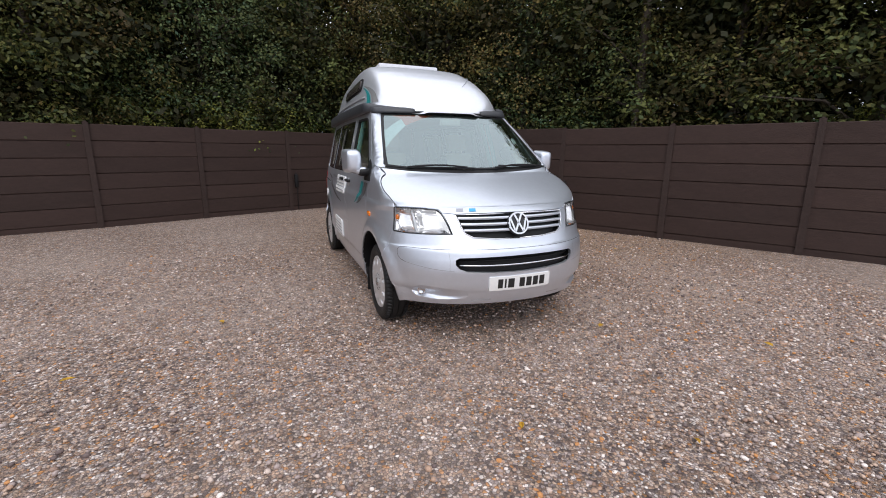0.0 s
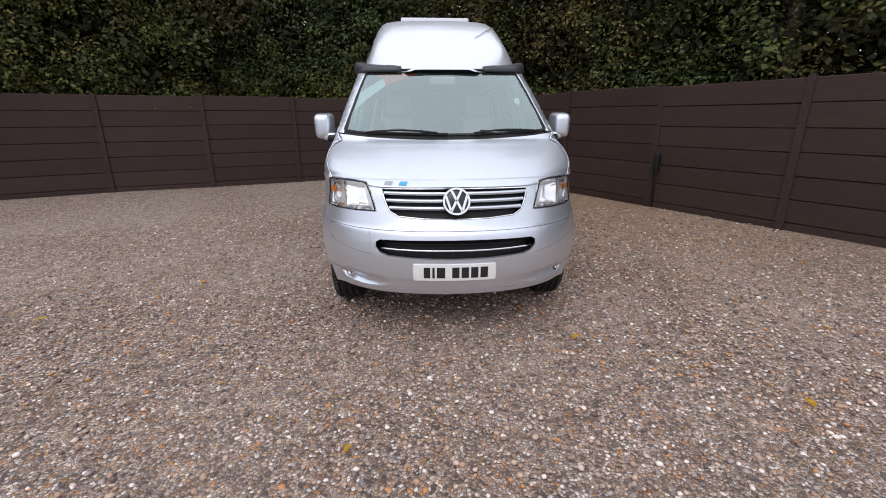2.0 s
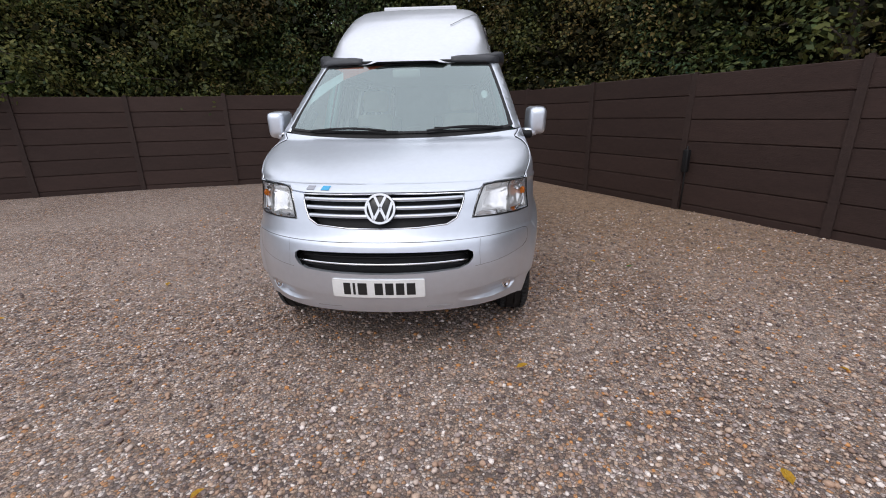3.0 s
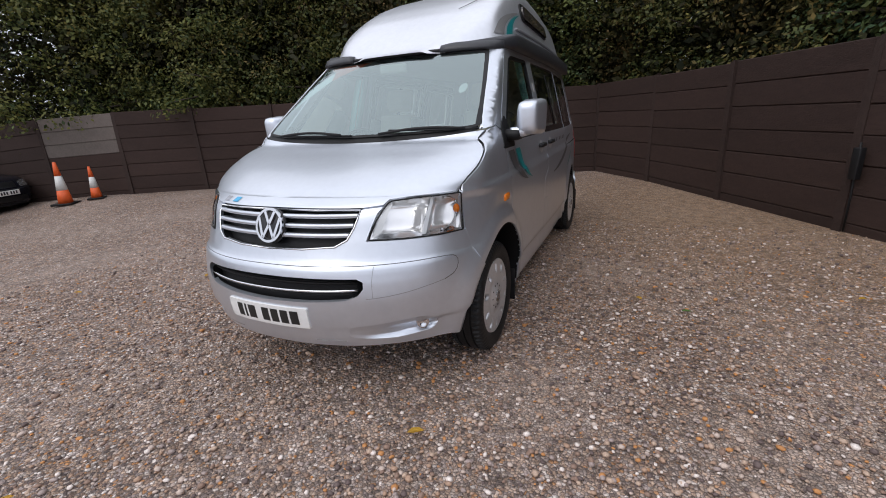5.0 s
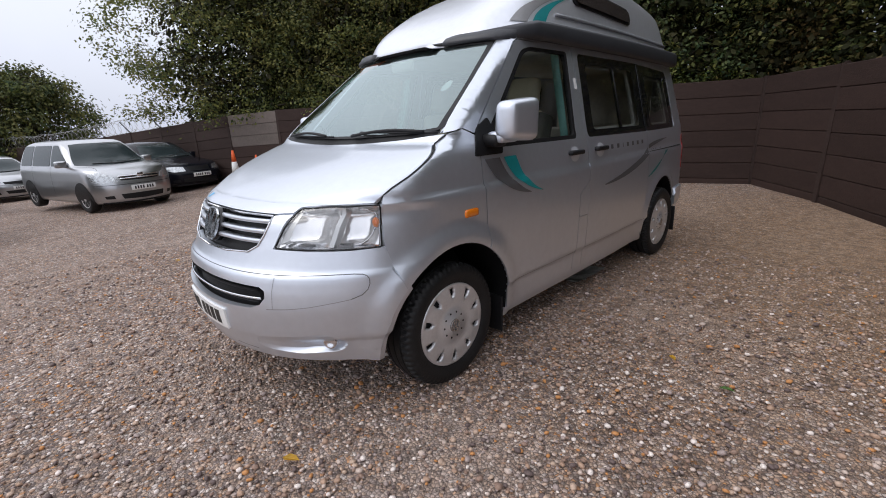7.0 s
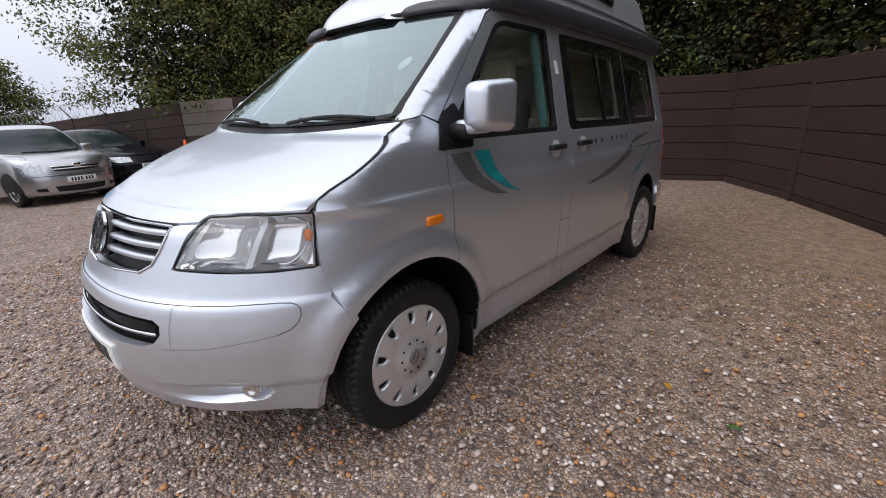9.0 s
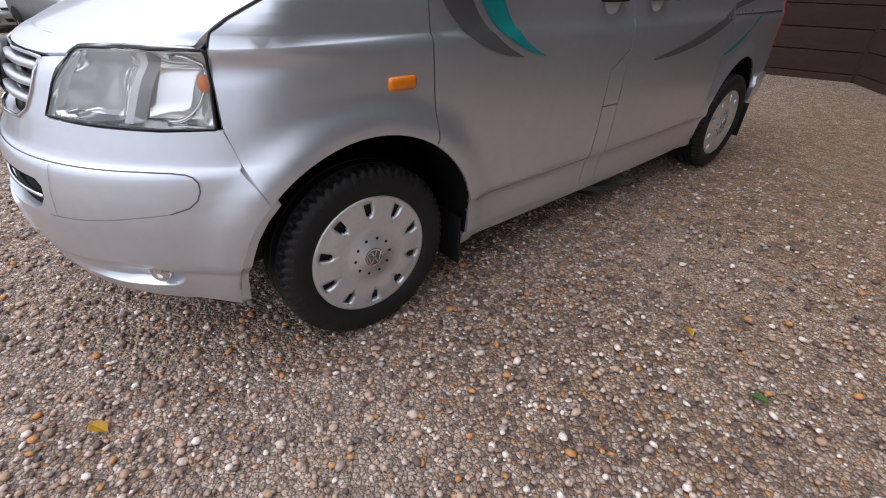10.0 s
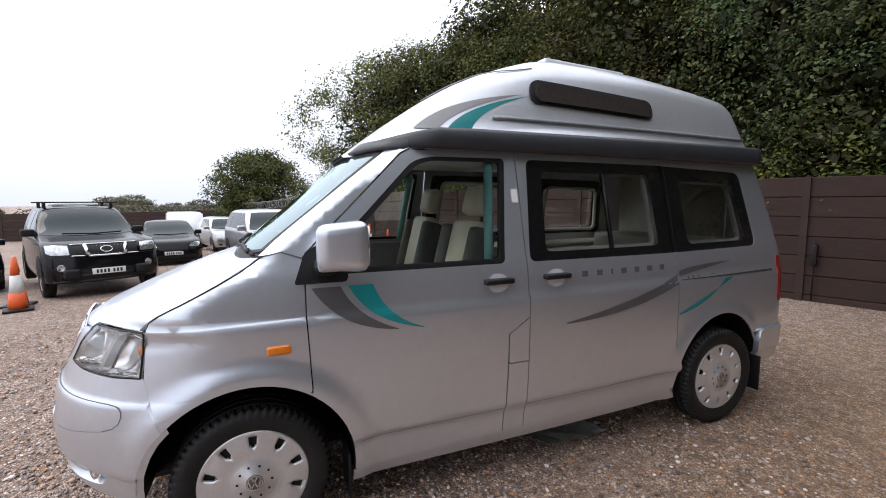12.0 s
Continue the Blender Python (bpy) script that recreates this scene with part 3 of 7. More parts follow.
def wheel(parent, x, y, sign):
    """A road wheel with grooved tyre, dark rim and a slotted silver cover."""
    w = new("wheel")
    w.parent = parent
    w.location = (x, y, 0.333)
    r, hw = 0.338, 0.103
    prof = [(0.215, -hw * 0.7), (0.239, -hw * 0.93), (0.285, -hw * 1.06), (0.314, -hw * 0.97), (r - 0.006, -hw * 0.84), (r - 0.002, -hw * 0.74)]
    for g in (-0.05, 0.0, 0.05):
        prof += [(r, g - 0.018), (r, g - 0.006), (r - 0.009, g - 0.004), (r - 0.009, g + 0.004), (r, g + 0.006), (r, g + 0.018)]
    prof += [(r - 0.002, hw * 0.74), (r - 0.006, hw * 0.84), (0.314, hw * 0.97), (0.285, hw * 1.06), (0.239, hw * 0.93), (0.215, hw * 0.7)]
    bm = lathe(prof, 300)
    for v in bm.verts:
        rr = math.hypot(v.co.y, v.co.z)
        if abs(v.co.x) > 0.064 and rr > r - 0.008:
            turn = (math.degrees(math.atan2(v.co.z, v.co.y)) + (3 if v.co.x > 0 else 0) + 0.3) % 6
            if turn < 2.3:
                k = (rr - 0.011) / rr
                v.co.y, v.co.z = v.co.y * k, v.co.z * k
    tyre = part("tyre", bm, RUBBER, w, "black road tyre with worn tread")
    for f in tyre.data.polygons:
        f.use_smooth = math.hypot(f.center.y, f.center.z) < r - 0.014
    part("rim", lathe([(0.2, -0.06), (0.2, 0.045), (0.10, 0.045), (0.02, 0.05)], 40), BLACK, w, "dark steel rim")
    # cover: rings by radius, windows left open between twelve lobes
    bm = bmesh.new()
    radii = [1.09 * q for q in (0.018, 0.034, 0.036, 0.045, 0.048, 0.085, 0.09, 0.12, 0.142, 0.150, 0.166, 0.174, 0.182, 0.192, 0.205, 0.211, 0.214)]
    outs = [0.010 + q for q in (0.094, 0.094, 0.0915, 0.0915, 0.088, 0.086, 0.082, 0.087, 0.089, 0.089, 0.088, 0.0865, 0.085, 0.083, 0.084, 0.083, 0.068)]
    per = 14
    segs = 10 * per
    rings = [[bm.verts.new((sign * o, rr * math.cos(2 * math.pi * i / segs), rr * math.sin(2 * math.pi * i / segs))) for i in range(segs)] for rr, o in zip(radii, outs)]
    window = {8: (6, 8), 9: (5, 9), 10: (5, 9), 11: (5, 9), 12: (5, 9)}
    for k in range(len(rings) - 1):
        for i in range(segs):
            lo, hi = window.get(k, (99, 0))
            if lo <= i % per < hi:
                continue
            j = (i + 1) % segs
            bm.faces.new((rings[k][i], rings[k][j], rings[k + 1][j], rings[k + 1][i]))
    bm.faces.new(rings[0])
    bmesh.ops.recalc_face_normals(bm, faces=bm.faces)
    rim = [e for e in bm.edges if e.is_boundary]
    out = bmesh.ops.extrude_edge_only(bm, edges=rim)
    bmesh.ops.translate(bm, vec=(-sign * 0.02, 0, 0), verts=[v for v in out["geom"] if isinstance(v, bmesh.types.BMVert)])
    cover = part("wheel_cover", bm, TRIM_SILVER, w, "silver plastic wheel cover with ten slots")
    hole = None
    for i in range(10):
        if hole is None:
            bm = bmesh.new()
            bmesh.ops.create_cone(bm, cap_ends=True, segments=8, radius1=0.0055, radius2=0.0055, depth=0.004, matrix=Matrix.Translation((sign * 0.0970, 0.072, 0)) @ Matrix.Rotation(radians(90), 4, "Y"))
            hole = part("bolt_hole", bm, BLACK, cover)
        else:
            o = new("bolt_hole", hole.data)
            o.parent = cover
            o.matrix_basis = Matrix.Rotation(2 * math.pi * i / 10, 4, "X")
    back = bmesh.new()
    bmesh.ops.create_cone(back, cap_ends=True, segments=32, radius1=0.036, radius2=0.036, depth=0.003, matrix=Matrix.Translation((sign * 0.1050, 0, 0)) @ Matrix.Rotation(radians(90), 4, "Y"))
    part("badge_disc", back, GREY_TRIM, cover, "grey badge disc")
    emblem(cover, Matrix.Translation((sign * 0.1060, 0, 0)) @ Matrix.Rotation(radians(90 * sign), 4, "Z") @ Matrix.Rotation(radians(90), 4, "X"), 0.034, 0.004, CHROME)
    return w


def emblem(parent, m, r, t, material):
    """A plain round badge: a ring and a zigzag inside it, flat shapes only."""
    bm = bmesh.new()
    segs = 40
    sec = [(r * 0.86, 0), (r * 0.86, t), (r, t), (r, 0)]
    rings = [[bm.verts.new((a * math.cos(2 * math.pi * i / segs), a * math.sin(2 * math.pi * i / segs), b)) for a, b in sec] for i in range(segs)]
    for i in range(segs):
        p, q = rings[i], rings[(i + 1) % segs]
        for k in range(4):
            bm.faces.new((p[k], p[(k + 1) % 4], q[(k + 1) % 4], q[k]))

    def stroke(a, b, wd):
        a, b = Vector((*a, 0)) * r, Vector((*b, 0)) * r
        n = Vector((-(b - a).y, (b - a).x, 0)).normalized() * wd * r / 2
        lo = [bm.verts.new(p) for p in (a - n, b - n, b + n, a + n)]
        hi = [bm.verts.new(v.co + Vector((0, 0, t))) for v in lo]
        bm.faces.new(hi)
        for i in range(4):
            bm.faces.new((lo[i], lo[(i + 1) % 4], hi[(i + 1) % 4], hi[i]))
    for s in (-1, 1):
        stroke((s * 0.36, 0.80), (s * 0.02, 0.10), 0.17)
        stroke((s * 0.78, 0.42), (s * 0.40, -0.74), 0.17)
        stroke((s * 0.40, -0.74), (s * 0.02, 0.02), 0.17)
    bmesh.ops.recalc_face_normals(bm, faces=bm.faces)
    bmesh.ops.transform(bm, matrix=m, verts=bm.verts)
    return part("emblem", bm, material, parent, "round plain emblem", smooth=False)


def van_side(van, s):
    """Wing, doors, quarter panel and glass of one side; s is 1 for the passenger side."""
    side, inw = on_side(VAN, s), (-s, 0, 0)
    near = s > 0
    # front wing
    wing = [(y, z - 0.004) for y, z in HOOD_LINE] + [(0.085, 1.329), (0.15, 1.345), (0.243, 1.31), (0.243, 1.06), (0.252, 0.86), (0.256, 0.735)]
    wing += [p for p in arc(ARCH_F, ARCH_RAD, 57, 137)] + [(-0.345, 0.69), (-0.368, 0.76), (-0.388, 0.862)]
    panel("front_wing", wing, side, SILVER, van, inward=inw, label="silver front wing")
    # wheel arch lip
    for yc, a0, a1 in ((ARCH_F, 0, 178), (ARCH_R, -6, 186)):
        pts = arc(yc, ARCH_RAD + 0.004, a0, a1, 30)
        part("arch_lip", tube([side(y, z) + Vector((-s * 0.006, 0, 0)) for y, z in pts], 0.006, 6), SILVER, van)
        bm = bmesh.new()
        rows = []
        for y, z in arc(yc, ARCH_RAD, -8, 188, 28):
            rows.append((bm.verts.new((s * (VAN.side(y, max(z, 0.3)) - 0.012), y, z)), bm.verts.new((s * 0.58, y, z))))
        for (a, b), (c, d) in zip(rows, rows[1:]):
            bm.faces.new((a, b, d, c))
        inner = [r[1] for r in rows]
        bm.faces.new(inner)
        part("arch_liner", bm, BLACK, van, "black plastic wheel arch liner")
    # front door with its window opening
    door = [(0.262, 0.735), (0.258, 0.86), (0.249, 1.06), (0.249, 1.318), (0.30, 1.375), (0.74, 1.805), (0.79, 1.832), (1.398, 1.832), (1.401, 0.945), (1.272, 0.862), (1.268, 0.69), (1.255, 0.30), (0.452, 0.285)]
    door += arc(ARCH_F, ARCH_RAD, -6, 55, 12)
    win = rounded([(0.40, 1.238), (0.345, 1.32, 0.02), (0.80, 1.775, 0.12), (0.90, 1.80, 0.05), (1.335, 1.802), (1.268, 1.238)], 0.03)
    front_door = panel("front_door", door, side, SILVER, van, holes=[win], inward=inw, label="silver front door")
    panel("window_seal", win, on_side(VAN, s, -0.002), BLACK, front_door, holes=[rounded([(0.425, 1.262), (0.40, 1.335, 0.02), (0.82, 1.755, 0.11), (0.91, 1.78, 0.05), (1.307, 1.782), (1.243, 1.262)], 0.03)], inward=inw, depth=0.03)
    panel("door_glass", rounded([(0.42, 1.255), (0.39, 1.333, 0.02), (0.82, 1.76, 0.11), (0.91, 1.785, 0.05), (1.312, 1.788), (1.248, 1.255)], 0.03), on_side(VAN, s, -0.012), SIDE_GLASS, front_door, inward=inw, depth=0, label="clear front door glass").visible_shadow = False
    # fuel flap and the strip below it
    panel("fuel_flap", [(1.277, 0.70), (1.277, 0.858), (1.402, 0.938), (1.398, 0.70)], side, SILVER, van, inward=inw)
    panel("door_post_cover", [(1.260, 0.30), (1.275, 0.695), (1.398, 0.695), (1.388, 0.305)], side, SILVER, van, inward=inw)
    # sliding door, or plain panel on the far side
    slider = [(1.406, 1.832), (2.538, 1.822), (2.545, 0.62), (2.60, 0.47), (2.555, 0.325), (1.392, 0.305), (1.403, 0.70), (1.406, 0.94)]
    wn_ = rounded([(1.395 + 0.03, 1.238), (1.475, 1.80), (2.536, 1.795, 0.005), (2.542, 1.232, 0.005)], 0.04)
    sd = panel("sliding_door", slider, side, SILVER, van, holes=[wn_], inward=inw, label="silver sliding door")
    quarter = [(2.543, 1.822), (3.62, 1.80), (3.80, 1.25), (3.84, 0.62), (3.43, 0.60)]
    quarter += arc(ARCH_R, ARCH_RAD, 36, 165, 24) + [(2.551, 0.62)]
    qn = rounded([(2.552, 1.232, 0.005), (2.548, 1.792, 0.005), (3.345, 1.765), (3.425, 1.238)], 0.07)
    rq = panel("rear_quarter", quarter, side, SILVER, van, holes=[qn], inward=inw, label="silver rear quarter panel")
    for host, hole, clear in ((sd, wn_, rounded([(1.54, 1.285), (1.57, 1.735), (2.40, 1.73), (2.41, 1.285)], 0.04)),
                              (rq, qn, rounded([(2.68, 1.28), (2.67, 1.70), (3.25, 1.685), (3.31, 1.28)], 0.05))):
        panel("blacked_border", hole, on_side(VAN, s, -0.004), GLOSS_BLACK, host, holes=[clear], inward=inw, depth=0.004, label="gloss black glass border")
        panel("tinted_glass", clear, on_side(VAN, s, -0.005), DARK_GLASS, host, inward=inw, depth=0, label="dark tinted window glass").visible_shadow = False
        ring = [side(y, z) + Vector((-s * 0.055, 0, 0)) for y, z in clear]
        part("inner_frame", tube(ring + [ring[0]], 0.016, 6), PALE_FRAME, host, "pale grey inner window frame")
    panel("gap_cover", [(2.522, 1.237), (2.522, 1.792), (2.566, 1.790), (2.566, 1.237)], on_side(VAN, s, 0.0015), GLOSS_BLACK, sd, inward=inw, depth=0)
    seam(VAN, [(2.543, 1.237), (2.543, 1.792)], sd, s, off=0.003, width=0.005)
    bar = [side(2.02, z) + Vector((-s * 0.012, 0, 0)) for z in (1.285, 1.5, 1.73)]
    part("window_divider", tube(bar, 0.014, 4), BLACK, sd)
    # lower crease shadow strips and rail
    rail = panel("slider_rail", rounded([(2.56, 1.052), (2.56, 1.074), (3.60, 1.066), (3.60, 1.044)], 0.008), on_side(VAN, s, 0.001), GROOVE, rq, inward=inw, depth=0)
    # pillar beside the windscreen and the roof rail above the doors
    pl = []
    for i in range(9):
        z = 1.331 + (1.845 - 1.331) * i / 8
        x = 0.828 + (0.690 - 0.828) * i / 8
        pl.append((VAN.at(*VAN.fx(x, z)).y, z))
    pillar = pl + [(0.79, 1.842), (0.735, 1.813), (0.295, 1.383), (0.238, 1.322), (0.155, 1.35)]
    panel("windscreen_pillar", pillar, side, SILVER, van, inward=inw, label="silver windscreen pillar")
    panel("roof_rail", [(0.70, 1.842), (0.80, 1.836), (3.62, 1.804), (3.60, 1.86), (0.72, 1.875)], side, SILVER, van, inward=inw)
    panel("sill", [(0.435, 0.22), (0.437, 0.281), (1.25, 0.296), (2.555, 0.32), (2.60, 0.24)], on_side(VAN, s, -0.012), SILVER, van, inward=inw)
    # mirror
    mi = new("door_mirror")
    mi.parent = van
    tagged(mi, "silver door mirror on a black arm")
    panel("mirror_base", rounded([(0.20, 1.205), (0.252, 1.345, 0.02), (0.36, 1.40, 0.02), (0.44, 1.235), (0.43, 1.205)], 0.015), on_side(VAN, s, 0.006), BLACK, mi, inward=inw, depth=0.02)
    bm = boxed(0.87, 0.99, 0.285, 0.385, 1.245, 1.315, 0.03)
    part("mirror_arm", mirrored(bm, s), BLACK, mi)
    bm = boxed(0.935, 1.12, 0.29, 0.50, 1.268, 1.49, 0.0)
    for v in bm.verts:
        if v.co.y < 0.3:
            v.co.z += 0.012 if v.co.z < 1.4 else -0.02
            v.co.x += 0.02 if v.co.x < 1.05 else -0.03
        if v.co.z < 1.4 and v.co.x > 1.05:
            v.co.x -= 0.01
        if v.co.x < 1.0 and v.co.z > 1.4:
            v.co.x += 0.012
    bmesh.ops.bevel(bm, geom=bm.edges[:], offset=0.048, segments=4, affect="EDGES", profile=0.6)
    part("mirror_housing", mirrored(bm, s), SILVER, mi, "silver mirror housing")
    part("mirror_foot", mirrored(boxed(0.915, 1.02, 0.295, 0.44, 1.266, 1.325, 0.02), s), SILVER, mi)
    part("mirror_glass", mirrored(boxed(0.965, 1.09, 0.498, 0.503, 1.30, 1.465, 0.0), s), CHROME, mi)
    # handles
    # handles, each over a flat disc
    for host, y0, y1, z in ((front_door, 1.132, 1.302, 1.147), (sd, 1.500, 1.670, 1.150)):
        yc = (y0 + y1) / 2
        bm = bmesh.new()
        rows = []
        for k in range(6):
            f = k / 5
            rows.append([bm.verts.new(side(yc + f * 0.062 * math.cos(a), z - 0.008 + f * 0.050 * math.sin(a)) + Vector((s * (0.0015 - 0.0 * (1 - f)), 0, 0))) for a in (2 * math.pi * i / 28 for i in range(28))])
        for p, q in zip(rows, rows[1:]):
            for i in range(28):
                bm.faces.new((p[i], p[(i + 1) % 28], q[(i + 1) % 28], q[i]))
        part("handle_recess", bm, RECESS_HIGHLIGHT, host, "flat round disc, handle recess highlight in its paler silver")
        xs = VAN.side(yc, z)
        bm = boxed(xs - 0.012, xs + 0.034, y0, y1, z - 0.013, z + 0.017, 0.011)
        part("handle", mirrored(bm, s), BLACK, host, "black door handle")
    # side repeater
    bm = boxed(0.925, 0.958, 0.075, 0.178, 0.907, 0.951, 0.014)
    part("side_repeater", mirrored(bm, s), AMBER, van, "amber side indicator lens")
    # mud flaps
    for y in (0.415, 3.42):
        bm = boxed(0.70, 0.915, y, y + 0.012, 0.13 if y < 1 else 0.16, 0.36 if y < 1 else 0.42, 0.004)
        part("mud_flap", mirrored(bm, s), BLACK, van, "black rubber mud flap")
    # tail lamp and rear bumper corner
    panel("tail_lamp", rounded([(3.70, 0.80), (3.67, 1.15), (3.80, 1.15), (3.83, 0.80)], 0.02), on_side(VAN, s, 0.004), RED, van, inward=inw, label="red tail lamp")
    panel("rear_bumper_corner", rounded([(3.43, 0.36), (3.41, 0.55), (3.50, 0.61), (3.93, 0.61), (3.92, 0.36)], 0.03), on_side(VAN, s, 0.025), SILVER, van, inward=inw, depth=0.04)
    # vinyl stripes
    stripes(van, s)
    # lower body crease, its shade drawn on as a darker strip
    seam(VAN, [(0.47, 0.440), (1.25, 0.447)], van, s, width=0.004, material=CREASE_SEAM_SHADE, name="crease_shade_strip")
    seam(VAN, [(1.40, 0.448), (2.53, 0.455)], van, s, width=0.004, material=CREASE_SEAM_SHADE, name="crease_shade_strip")


def mirrored(bm, s):
    if s < 0:
        bmesh.ops.scale(bm, vec=(-1, 1, 1), verts=bm.verts)
        bmesh.ops.reverse_faces(bm, faces=bm.faces)
    return bm


def swoosh(name, left, right, host, s, material, off=0.004, place=None):
    """A tapered vinyl stripe between two curves of (y, z)."""
    place = place or on_side(VAN, s, off)

    def curve(c, n=14):
        a, b, d = (Vector(p) for p in c)
        return [a * (1 - t) ** 2 + b * 2 * t * (1 - t) + d * t * t for t in (i / n for i in range(n + 1))]
    bm = bmesh.new()
    rows = [[bm.verts.new(place(*(p * (1 - f) + q * f))) for f in (0, 0.33, 0.67, 1)] for p, q in zip(curve(left), curve(right))]
    for a, b in zip(rows, rows[1:]):
        for i in range(3):
            bm.faces.new((a[i], a[i + 1], b[i + 1], b[i]))
    bmesh.ops.remove_doubles(bm, verts=bm.verts, dist=1e-4)
    return part(name, bm, material, host)


def stripes(van, s):
    swoosh("vinyl_stripe", ((0.435, 1.185), (0.52, 1.01), (0.79, 0.958)), ((0.55, 1.185), (0.605, 1.02), (0.79, 0.962)), van, s, TEAL)
    swoosh("vinyl_stripe", ((0.272, 1.185), (0.38, 0.99), (0.665, 0.962)), ((0.40, 1.185), (0.46, 1.04), (0.665, 0.966)), van, s, GREY_VINYL)
    swoosh("vinyl_stripe", ((1.645, 0.876), (2.15, 0.885), (2.535, 1.035)), ((1.645, 0.884), (2.12, 0.945), (2.535, 1.092)), van, s, GREY_VINYL)
    swoosh("vinyl_stripe", ((2.556, 1.080), (2.75, 1.112), (3.10, 1.150)), ((2.556, 1.112), (2.70, 1.150), (3.10, 1.150)), van, s, GREY_VINYL)
    swoosh("vinyl_stripe", ((2.556, 0.828), (2.86, 0.87), (3.01, 1.035)), ((2.556, 0.836), (2.84, 0.93), (3.10, 1.035)), van, s, TEAL)
    y = 1.765
    for wd in (0.042, 0.042, 0.012, 0.042, 0.038, 0.044, 0.040):
        bm = bmesh.new()
        vs = [bm.verts.new(on_side(VAN, s, 0.002)(yy, zz)) for yy, zz in ((y, 1.134), (y + wd, 1.134), (y + wd, 1.166), (y, 1.166))]
        bm.faces.new(vs)
        part("lettering_bar", bm, GREY_VINYL, van)
        y += wd + 0.066
    bm = bmesh.new()
    bm.faces.new([bm.verts.new(on_side(VAN, s, 0.003)(yy, zz)) for yy, zz in ((1.352, 1.56), (1.392, 1.56), (1.392, 1.635), (1.352, 1.635))])
    part("door_sticker", bm, PLATE, van, "small white sticker")


GLOSS_BLACK = mat("gloss_black_border", (0.010, 0.010, 0.011), 0.06, 0, 0.1)
PALE_FRAME = mat("pale_window_frame", (0.66, 0.68, 0.66), 0.4, 0, 0.05)
# paler silver copy: the bright light in the handle recess, painted on
RECESS_HIGHLIGHT = mat("silver_recess_highlight", (0.84, 0.86, 0.89), 0.35, 0.35, 0.03, 3, coat=0.5)
# darker silver for faint seams and for shade drawn along creases
CREASE_SEAM_SHADE = mat("silver_crease_seam_shade", (0.34, 0.35, 0.37), 0.4, 0.7, 0.03)
CREASE_DARK = mat("panel_gap_grey", (0.14, 0.145, 0.155), 0.5, 0.4, 0.03)
REFLECTOR = mat("lamp_reflector", (0.95, 0.955, 0.96), 0.07, 0.70, 0.03, 30)
LAMP_GREY = mat("lamp_grey_plastic", (0.62, 0.63, 0.63), 0.25, 0.55, 0.05, 20)
BLUE = mat("sticker_blue", (0.05, 0.36, 0.62), 0.4)
STICKER_GREY = mat("sticker_grey", (0.33, 0.34, 0.38), 0.4)
BANNER_RED = mat("banner_orange", (0.60, 0.13, 0.05), 0.6)
BANNER_WHITE = mat("banner_white", (0.62, 0.70, 0.70), 0.6)


